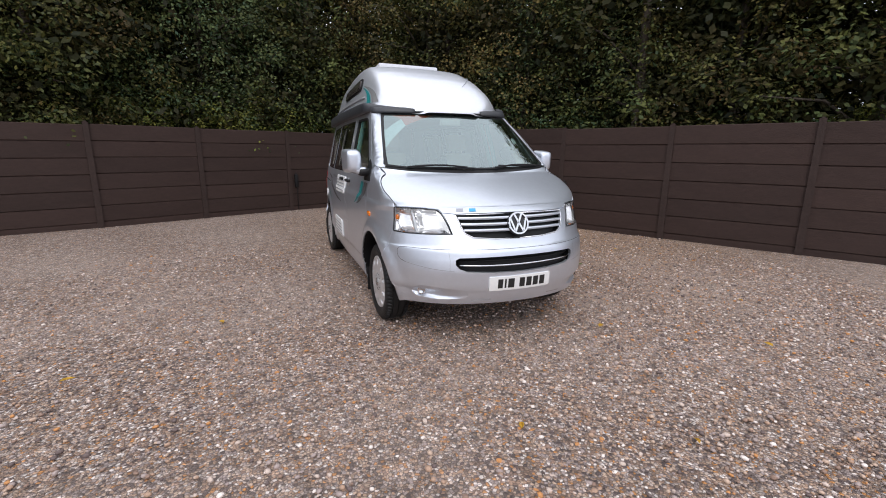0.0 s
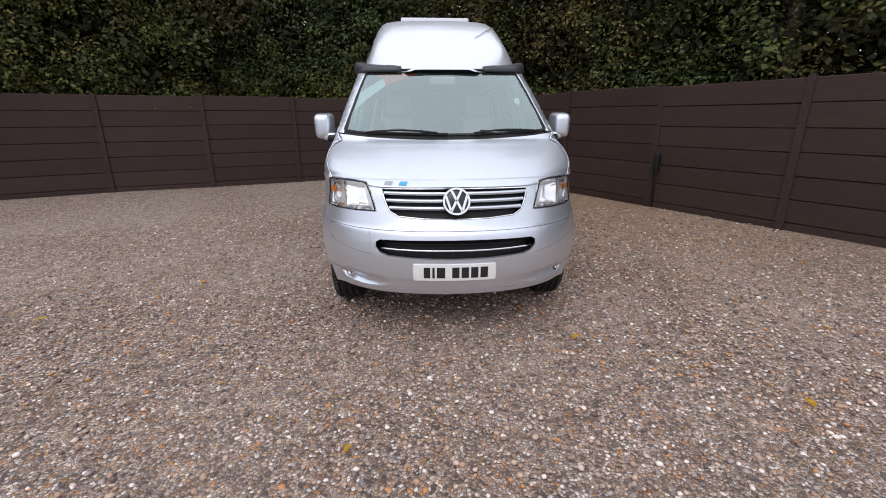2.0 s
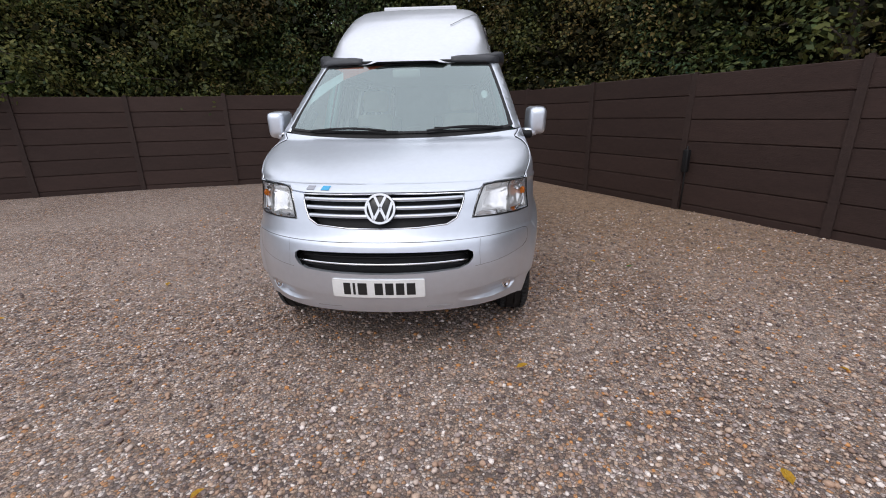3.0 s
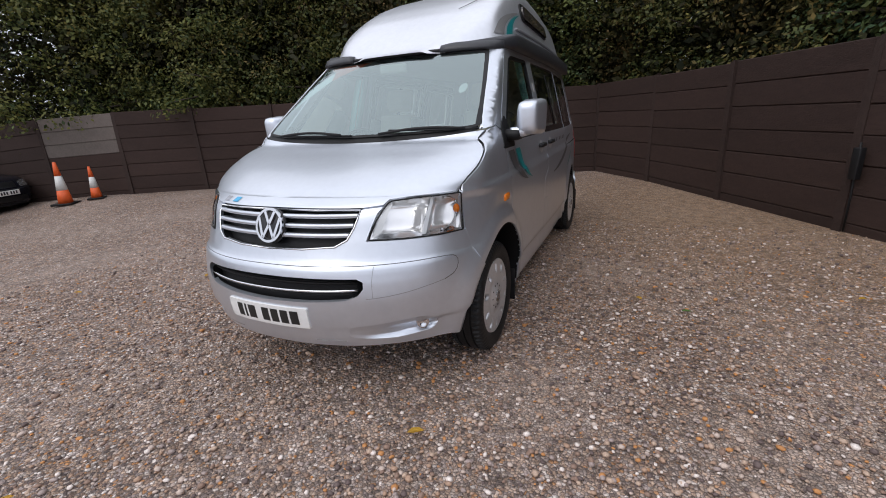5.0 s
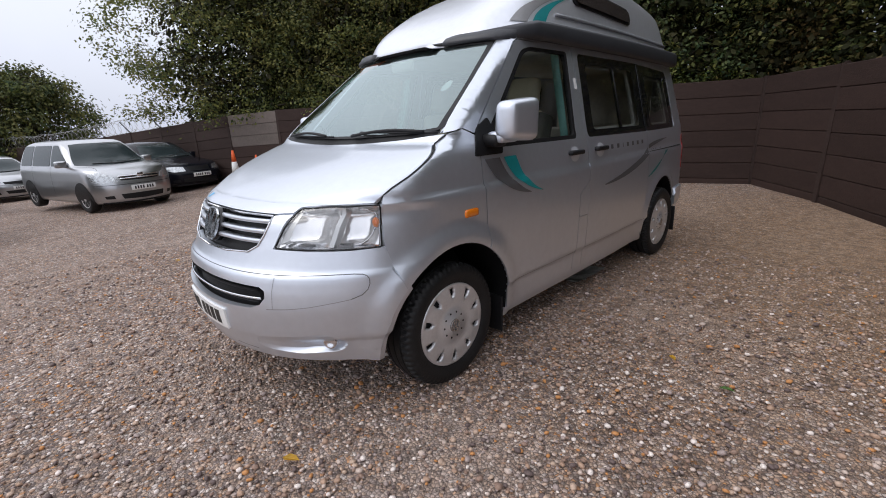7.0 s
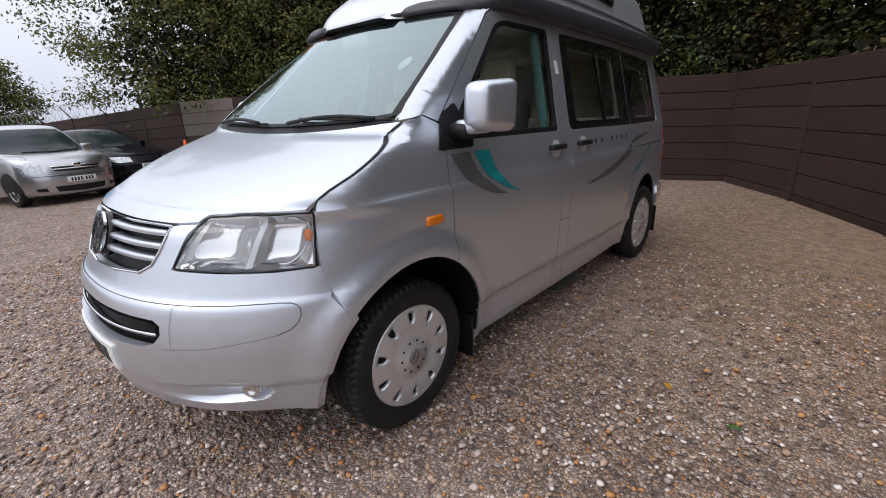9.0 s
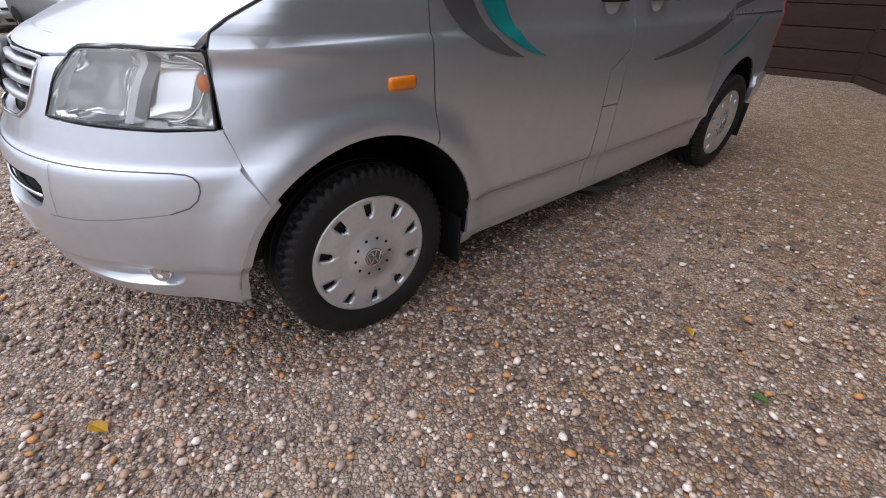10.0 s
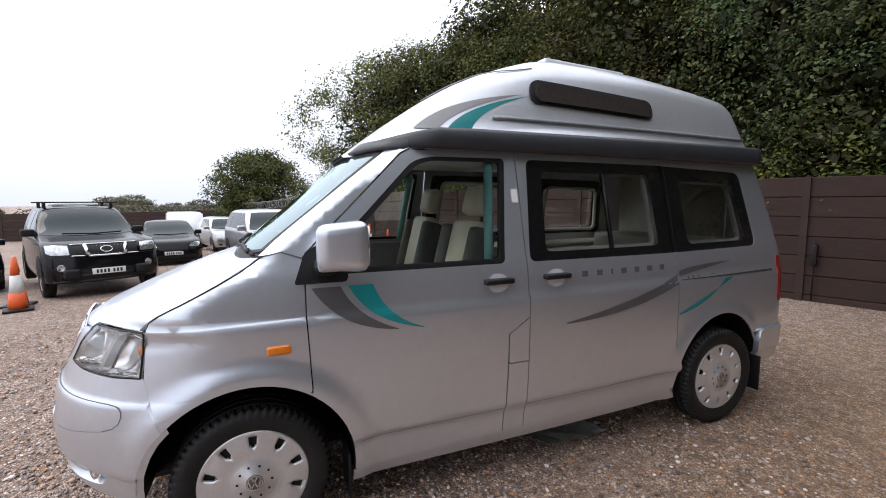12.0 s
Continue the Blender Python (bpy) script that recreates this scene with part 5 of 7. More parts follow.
def roof_base(y):
    lead = min(1.0, max(0.0, (y - 0.52) / 0.42))
    b = 0.775 * (1 - (1 - lead) ** 2) ** 0.5
    b = max(b, 0.30)
    t = max(0, y - 1.8)
    return b * (1 - 0.026 * t * t)


def roof_side(s, y, z, off=0.0):
    v = min(1, max(0, (z - ROOF_Z) / (roof_top(y) - ROOF_Z)))
    us, vs = [p[0] for p in ROOF["half"]], [p[1] for p in ROOF["half"]]
    return Vector((s * (roof_base(y) * np.interp(v, vs, us) + off), y, z))


def roof_at(x, y):
    u = min(1, abs(x) / roof_base(y))
    us, vs = [p[0] for p in reversed(ROOF["half"])], [p[1] for p in reversed(ROOF["half"])]
    return Vector((x, y, ROOF_Z + np.interp(u, us, vs) * (roof_top(y) - ROOF_Z)))


def far_side_fittings(van):
    for y0, y1, z0, z1 in ((1.40, 1.95, 0.99, 1.18), (1.62, 2.15, 0.44, 0.65), (3.28, 3.48, 0.79, 0.89)):
        v = panel("service_vent", rounded([(y0, z0), (y0, z1), (y1, z1), (y1, z0)], 0.02), on_side(VAN, -1, 0.012), PLATE, van, inward=(1, 0, 0), depth=0.012, label="white plastic service vent")
        for k in range(4 if y1 - y0 > 0.3 else 0):
            z = z0 + 0.035 + k * (z1 - z0 - 0.05) / 4
            pts = [on_side(VAN, -1, 0.013)(y, z) for y in np.linspace(y0 + 0.03, y1 - 0.03, 6)]
            part("louvre", tube(pts, 0.006, 4), TRIM_GREY, v)


def van_inside(van):
    part("cabin_floor", boxed(-0.84, 0.84, 0.52, 2.5, 0.42, 0.46), GREY_TRIM, van, "grey cabin floor")
    part("underbody", boxed(-0.56, 0.56, -0.55, 3.8, 0.24, 0.42, 0.03), BLACK, van, "black underbody")
    part("headlining", boxed(-0.66, 0.66, 0.9, 3.5, 1.835, 1.85), LINING, van, "pale headlining")
    bm = bmesh.new()
    rows = []
    for x in np.linspace(-0.76, 0.76, 17):
        rows.append([bm.verts.new((x, y + 0.15 * (x / 0.8) ** 2, z)) for y, z in ((-0.02, 1.20), (0.06, 1.262), (0.30, 1.275), (0.42, 1.24), (0.46, 1.15), (0.44, 0.95), (0.40, 0.84))])
    for a, b in zip(rows, rows[1:]):
        for i in range(6):
            bm.faces.new((a[i], a[i + 1], b[i + 1], b[i]))
    part("dashboard", bm, GREY_TRIM, van, "grey dashboard")
    wheel_ = bmesh.new()
    seg = [Vector((0.19 * math.cos(t), 0, 0.19 * math.sin(t))) for t in (2 * math.pi * i / 32 for i in range(33))]
    tube(seg, 0.015, 6, wheel_)
    for a in (0, 150, 210):
        tube([(0, 0, 0), (0.18 * math.sin(radians(a + 180)), 0, 0.18 * math.cos(radians(a + 180)))], 0.016, 5, wheel_)
    bmesh.ops.transform(wheel_, matrix=Matrix.Translation((-0.40, 0.55, 1.18)) @ Matrix.Rotation(radians(-32), 4, "X"), verts=wheel_.verts)
    part("steering_wheel", wheel_, BLACK, van, "black steering wheel")
    part("bulkhead", boxed(-0.55, 0.55, 3.45, 3.48, 0.5, 1.83), LINING, van)
    part("kitchen_unit", boxed(-0.78, -0.36, 1.75, 3.4, 0.82, 1.18, 0.02), CREAM_UNIT, van, "pale furniture unit behind the seats")
    part("rear_shelf", boxed(-0.35, 0.72, 2.95, 3.4, 0.82, 1.28, 0.03), CREAM_UNIT, van)
    for s in (-1, 1):
        pts = [Vector((s * (VAN.side(y, z) - 0.05), y, z)) for y, z in ((1.195, 1.24), (1.225, 1.5), (1.262, 1.80))]
        part("curtain", tube(pts, 0.026, 8), CURTAIN, van, "gathered teal curtain")
        part("side_lining", boxed(min(s * 0.80, s * 0.84), max(s * 0.80, s * 0.84), 0.5, 2.5, 0.45, 1.21), GREY_TRIM, van)
    mirror_ = boxed(-0.11, 0.11, 0.52, 0.55, 1.72, 1.785, 0.015)
    part("rear_view_mirror", mirror_, LINING, van, "pale rear-view mirror")
    for x in (-0.42, 0.42):
        seat = new("front_seat")
        seat.parent = van
        tagged(seat, "cream leather front seat with headrest")
        part("cushion", boxed(x - 0.25, x + 0.25, 0.72, 1.22, 0.72, 0.92, 0.06), CREAM, seat)
        lean = Matrix.Translation((x, 1.17, 0.86)) @ Matrix.Rotation(radians(-14), 4, "X")
        bm = box(bmesh.new(), -0.18, 0.18, -0.07, 0.05, 0, 0.60, 0.05, m=lean)
        part("backrest", bm, CREAM, seat)
        for k in (-1, 1):
            part("bolster", box(bmesh.new(), k * 0.215 - 0.045, k * 0.215 + 0.045, -0.11, 0.05, 0.0, 0.56, 0.035, m=lean), GREY_TRIM, seat, "grey side bolster")
        part("headrest", box(bmesh.new(), -0.125, 0.125, -0.06, 0.05, 0.63, 0.83, 0.05, m=lean), CREAM, seat)
        part("seat_base", boxed(x - 0.2, x + 0.2, 0.75, 1.15, 0.46, 0.73), GREY_TRIM, seat)
    panel("tailgate", [(-0.66, 0.45), (-0.66, 1.25), (-0.54, 1.84), (0.54, 1.84), (0.66, 1.25), (0.66, 0.45)], lambda x, z: Vector((x, VAN.value(VAN.rear, z) - 0.10, z)), SILVER, van, inward=(0, -1, 0), label="silver tailgate")


CREAM_UNIT = mat("pale_furniture", (0.64, 0.60, 0.53), 0.5, 0, 0.1, 4)
CURTAIN = mat("teal_curtain", (0.22, 0.48, 0.455), 0.8, 0, 0.12, 30)


def camper_van():
    van = thing("camper_van", "silver high-roof camper van with teal and grey stripes parked on gravel", "camper van")
    for s in (1, -1):
        van_side(van, s)
    van_front(van)
    high_roof(van)
    far_side_fittings(van)
    van_inside(van)
    for x, y, s in ((0.815, 0.0, 1), (-0.815, 0.0, -1), (0.815, 3.0, 1), (-0.815, 3.0, -1)):
        wheel(van, x, y, s)
    return van


camper_van()


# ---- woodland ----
# darker leaf copy that holds the shade inside crowns and wood
LEAF_SHADE = leaf_material("shade_dark_leaves", (0.014, 0.021, 0.009), (0.034, 0.045, 0.018))
# paler leaf copy with the haze of distance mixed into its colour
LEAF_HAZE = leaf_material("haze_pale_leaves", (0.055, 0.075, 0.05), (0.085, 0.105, 0.07))


def leaf_cloud(name, clumps, per, size, spread, material, parent, seed, flat=0.6):
    """Many small leaves gathered round clump centres, in one mesh."""
    rng = np.random.default_rng(seed)
    c = np.repeat(np.array(clumps), per, axis=0)
    k = len(c)
    off = rng.normal(0, 1, (k, 3)) * np.array([1, 1, flat]) * spread
    p = c + off
    # leaves lie like tiles on their clump: they face outwards and up, each a little astray
    face = off / (np.linalg.norm(off, axis=1)[:, None] + 1e-6) * np.array([1, 1, 0.7]) + np.array([0, 0, 0.75]) + rng.normal(0, 0.42, (k, 3))
    face /= np.linalg.norm(face, axis=1)[:, None]
    a = np.cross(face, rng.normal(0, 1, (k, 3)))
    a /= np.linalg.norm(a, axis=1)[:, None]
    a[a[:, 2] > 0] *= -1
    b = np.cross(a, face)
    ln = size * rng.uniform(0.6, 1.3, (k, 1))
    verts = np.stack([p, p + a * ln * 0.5 + b * ln * 0.30, p + a * ln, p + a * ln * 0.5 - b * ln * 0.30], axis=1).reshape(-1, 3)
    idx = np.arange(k) * 4
    faces = np.stack([idx, idx + 1, idx + 2, idx + 3], axis=1)
    me = bpy.data.meshes.new(name)
    me.from_pydata(verts.tolist(), [], faces.tolist())
    me.materials.append(material)
    ob = new(name, me)
    ob.parent = parent
    return ob


def tree(name, label, height, reach, crown_low, material, seed, clumps=150, per=42, leaf=0.12, trunk=0.16, shape=1.0, spread=0.30, arching=0, inner=150):
    rng = random.Random(seed)
    t = thing(name, label, "tree" if height > 4 else "shrub")
    bm = bmesh.new()
    line = [Vector((0, 0, -0.1))]
    for i in range(6):
        line.append(line[-1] + Vector((rng.uniform(-0.12, 0.12), rng.uniform(-0.12, 0.12), height * 0.15)))
    tube(line, trunk, 8, bm, 0.25)
    centres = []
    for i in range(14 + arching):
        f = rng.uniform(0.25, 1.0)
        base = line[min(5, int(f * 5))].lerp(line[min(6, int(f * 5) + 1)], f * 5 % 1)
        ang = 2 * math.pi * (i * 0.382 + rng.uniform(-0.05, 0.05))
        out = reach * rng.uniform(0.55, 1.0) * (1.15 - 0.55 * f) * (1.2 if arching else 1)
        tip = base + Vector((math.cos(ang) * out, math.sin(ang) * out, height * rng.uniform(0.02, 0.2)))
        mid = base.lerp(tip, 0.5) + Vector((0, 0, 0.15 * out))
        tube([base, mid, tip], trunk * 0.32 * (1.1 - 0.5 * f), 5, bm, 0.25)
        for g in (0.3, 0.55, 0.8, 1.0, 1.08) if arching else (0.55, 0.8, 1.0):
            centres.append(mid.lerp(tip, g))
    part("trunk", bm, BARK, t, "rough brown trunk and limbs")
    while len(centres) < clumps:
        z = rng.uniform(crown_low, 1.0)
        r = reach * (math.sin(math.pi * min(1, max(0.04, (z - crown_low + 0.12) / (1.16 - crown_low)))) ** 0.6) * shape
        a, q = rng.uniform(0, 2 * math.pi), rng.uniform(0.25, 1.0) ** 0.4
        wob = 1 + 0.45 * noise.noise((math.cos(a) * 1.7 + seed, math.sin(a) * 1.7, z * 4))
        centres.append(Vector((math.cos(a) * r * q * wob, math.sin(a) * r * q * wob, z * height)))
    leaf_cloud("crown", [tuple(c) for c in centres], per, leaf, spread, material, t, seed)
    # core leaves in the darker colour, for the shade inside the crown
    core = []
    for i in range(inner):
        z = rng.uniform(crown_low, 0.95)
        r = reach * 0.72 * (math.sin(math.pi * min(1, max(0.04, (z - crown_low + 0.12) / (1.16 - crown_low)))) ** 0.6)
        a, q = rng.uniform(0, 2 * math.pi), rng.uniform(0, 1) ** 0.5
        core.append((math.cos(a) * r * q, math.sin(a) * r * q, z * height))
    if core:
        leaf_cloud("inner_foliage", core, 30, 0.19, 0.34, LEAF_SHADE, t, seed + 50)
    return t


def fence_normal(a, b, out):
    d = (Vector(b) - Vector(a)).normalized()
    n = Vector((d.y, -d.x))
    return n if n.dot(Vector(out)) > 0 else -n


def woodland():
    kinds = [
        tree("tree", "dense dark green broadleaf tree behind the fence", 8.5, 2.5, 0.06, LEAF_A, 1, 260, 56, 0.095, spread=0.26),
        tree("tree", "olive green broadleaf tree with open crown", 8.0, 2.4, 0.08, LEAF_B, 2, 240, 56, 0.085, spread=0.25),
        tree("tree", "blue-green bushy tree hanging over the fence", 6.5, 2.5, 0.05, LEAF_C, 3, 240, 56, 0.085, spread=0.25),
        tree("tree", "tall dark tree with thin trunk", 10.0, 2.3, 0.18, LEAF_A, 4, 200, 50, 0.11, 0.12),
    ]
    shrub = tree("shrub", "bright ivy-green shrub leaning on the fence", 3.1, 1.5, 0.1, LEAF_D, 5, 110, 80, 0.07, 0.05, spread=0.17, inner=30)
    rng = random.Random(11)
    spots = []
    for posts, last, out in ((RIGHT_POSTS, len(RIGHT_POSTS) - 1, (1, 0.6)), (BACK_POSTS, 6, (-0.3, 1))):
        for i in range(last):
            a, b = Vector(posts[i]), Vector(posts[i + 1])
            d, n = (b - a).normalized(), fence_normal(posts[i], posts[i + 1], out)
            for row, dist in enumerate((2.3, 4.4)):
                spots.append(((a + b) / 2 + n * (dist + 0.35 + rng.uniform(-0.2, 0.4)) + d * rng.uniform(-0.6, 0.6), row))
    for x, y, row in ((1.5, 10.9, 0), (3.1, 9.4, 0), (-0.2, 11.2, 0), (2.2, 13.2, 1), (4.6, 11.6, 1), (-0.6, 13.6, 1)):
        spots.append((Vector((x, y)), row))
    for k, (p, row) in enumerate(spots):
        pick = kinds[(0, 3, 1, 0)[k % 4]] if row else kinds[(1, 0, 1, 0, 2, 1, 0, 2, 2, 1, 0)[k // 2 % 11]]
        sc = rng.uniform(0.88, 1.1) * (1, 1.2)[row]
        c = copy_thing(pick, pose(p.x, p.y, 0, 0, 0, rng.uniform(0, 360)))
        c.scale = (sc, sc, sc * rng.uniform(0.92, 1.1))
        tagged(c, group="woodland behind the fence")
    for x, y, sc in ((-4.2, 9.25, 1.0), (-5.7, 8.7, 0.95), (-7.2, 8.0, 0.85), (6.9, 3.0, 0.72), (3.5, 7.9, 0.66), (8.2, 0.8, 0.75), (-0.9, 9.7, 0.8)):
        c = copy_thing(shrub, pose(x, y, 0, 0, 0, rng.uniform(0, 360)))
        c.scale = (sc, sc, sc)
        tagged(c, group="shrubs along the fence")
    for ob, (x, y) in zip(kinds + [shrub], ((9.5, 8.5), (4.5, 11.5), (-4.0, 11.0), (11.0, 5.5), (-2.4, 9.2))):
        ob.location = (x, y, 0)
    # the lone trees beside the open part of the fence
    side = tree("tree", "broadleaf tree with long leafy branches over the fence", 7.2, 4.3, 0.12, LEAF_B2, 21, 720, 92, 0.092, 0.2, spread=0.25, arching=22, inner=620)
    side.location = (-13.6, 5.9, 0)
    for x, y, turn, k in ((-9.6, 8.7, 100, 0.95), (-13.2, 11.6, 200, 1.25), (-11.2, 8.4, 310, 1.05)):
        copy_thing(side, pose(x, y, 0, 0, 0, turn)).scale = (k, k, k)
    small = tree("tree", "round green hedgerow tree beyond the fence", 6.4, 3.6, 0.08, LEAF_A2, 22, 360, 64, 0.19, 0.2, spread=0.34, inner=420)
    small.location = (-29.2, -0.35, fall(-29.2, -0.35))
    small.scale = (0.84, 0.84, 0.9)
    far = tree("tree", "distant tree on the skyline, haze in its leaf colour", 9.0, 6.0, 0.05, LEAF_HAZE, 23, 160, 40, 0.6, 0.3, spread=0.7, inner=0)
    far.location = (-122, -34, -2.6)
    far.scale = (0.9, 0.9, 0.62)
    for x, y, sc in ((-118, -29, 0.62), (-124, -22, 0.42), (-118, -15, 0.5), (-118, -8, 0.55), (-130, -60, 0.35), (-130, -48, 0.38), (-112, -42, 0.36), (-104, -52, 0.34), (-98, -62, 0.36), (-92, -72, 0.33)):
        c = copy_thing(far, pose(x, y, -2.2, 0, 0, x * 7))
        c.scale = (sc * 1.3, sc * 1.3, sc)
    # the hedge line far beyond the open side of the yard, paled for haze
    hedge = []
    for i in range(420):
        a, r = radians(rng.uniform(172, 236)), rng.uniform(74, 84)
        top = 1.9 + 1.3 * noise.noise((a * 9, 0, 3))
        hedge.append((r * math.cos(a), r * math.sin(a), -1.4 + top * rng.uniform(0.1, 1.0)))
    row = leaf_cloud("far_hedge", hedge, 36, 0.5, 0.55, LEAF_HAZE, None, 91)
    tagged(row, "green hedge far beyond the fence, haze in its leaf colour", "hedge", kind="stuff")
    # the mass of the wood further in, on its bank, shade in the leaf colour
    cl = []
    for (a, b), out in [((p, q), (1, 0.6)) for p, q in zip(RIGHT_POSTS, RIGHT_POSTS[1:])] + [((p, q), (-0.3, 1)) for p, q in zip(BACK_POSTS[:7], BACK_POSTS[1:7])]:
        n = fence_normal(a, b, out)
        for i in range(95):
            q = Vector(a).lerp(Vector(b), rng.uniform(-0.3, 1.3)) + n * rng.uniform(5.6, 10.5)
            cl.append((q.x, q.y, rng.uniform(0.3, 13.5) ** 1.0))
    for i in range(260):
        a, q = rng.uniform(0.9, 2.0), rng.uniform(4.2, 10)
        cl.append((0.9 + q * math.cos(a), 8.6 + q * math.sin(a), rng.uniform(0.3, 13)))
    mass = leaf_cloud("wood_interior", cl, 80, 0.21, 0.55, LEAF_SHADE, None, 77)
    tagged(mass, "undergrowth and foliage deep in the wood, shade in its dark colour", "undergrowth", kind="stuff")


LEAF_B2 = leaf_material("leaves_mid_green", (0.034, 0.060, 0.022), (0.095, 0.138, 0.042))
LEAF_A2 = leaf_material("leaves_hedgerow", (0.03, 0.055, 0.02), (0.085, 0.13, 0.04))
woodland()


# ---- parked vehicles ----
PAINT_BLACK = mat("black_car_paint", (0.005, 0.005, 0.0065), 0.16, 0, 0.1, 3, spec=0.28)
PAINT_NAVY = mat("dark_blue_black_paint", (0.007, 0.008, 0.013), 0.16, 0, 0.1, 3, spec=0.28)
PAINT_GREIGE = mat("champagne_silver_paint", (0.50, 0.51, 0.525), 0.28, 0.92, 0.04, 3, coat=0.5)
PAINT_WHITE = mat("white_van_paint", (0.76, 0.77, 0.78), 0.35, 0, 0.04, 3, coat=0.5)
CAR_GLASS = mat("dark_car_glass", (0.028, 0.040, 0.043), 0.03, 0, 0.1, 2, coat=0.0, spec=0.3)
PALE_LAMP = mat("car_lamp_glass", (0.50, 0.52, 0.53), 0.12, 0.75, 0.35, 18, 0.5, 25, coat=0.7)


def car_wheel(parent, x, y, r, s):
    w = new("wheel")
    w.parent = parent
    w.location = (x, y, r)
    part("tyre", lathe([(r * 0.62, -0.085), (r * 0.8, -0.105), (r * 0.96, -0.095), (r, -0.07), (r, 0.07), (r * 0.96, 0.095), (r * 0.8, 0.105), (r * 0.62, 0.085)], 32), RUBBER, w)
    bm = lathe([(r * 0.64, s * 0.05), (r * 0.64, s * 0.092), (r * 0.58, s * 0.088), (r * 0.57, s * 0.06)], 32)
    for k in range(7):
        t = 2 * math.pi * k / 7
        box(bm, min(s * 0.055, s * 0.085), max(s * 0.055, s * 0.085), -r * 0.075, r * 0.075, 0.02, r * 0.6, m=Matrix.Rotation(t, 4, "X"))
    bmesh.ops.create_cone(bm, cap_ends=True, segments=14, radius1=r * 0.16, radius2=r * 0.13, depth=0.05, matrix=Matrix.Translation((s * 0.07, 0, 0)) @ Matrix.Rotation(radians(90), 4, "Y"))
    part("rim", bm, TRIM_SILVER, w, "silver alloy rim", smooth=False)
    part("hub_shadow", lathe([(r * 0.63, s * 0.03), (0.02, s * 0.035)], 24), BLACK, w)


def shell(hull, zs, stations=34):
    """The closed body of a car, level by level."""
    bm, rings = bmesh.new(), []
    for z in zs:
        yf, yb = hull.value(hull.front, z), hull.value(hull.rear, z)
        half = []
        for i in range(stations + 1):
            y = yf + (yb - yf) * (0.5 - 0.5 * math.cos(math.pi * i / stations))
            half.append((hull.side(y, z), y))
        half[0], half[-1] = (0.0, yf), (0.0, yb)
        ring = [bm.verts.new((x, y, z)) for x, y in half] + [bm.verts.new((-x, y, z)) for x, y in reversed(half[1:-1])]
        rings.append(ring)
    k = len(rings[0])
    for a, b in zip(rings, rings[1:]):
        for i in range(k):
            bm.faces.new((a[i], a[(i + 1) % k], b[(i + 1) % k], b[i]))
    bm.faces.new(rings[0])
    bm.faces.new(rings[-1])
    bmesh.ops.recalc_face_normals(bm, faces=bm.faces)
    return bm


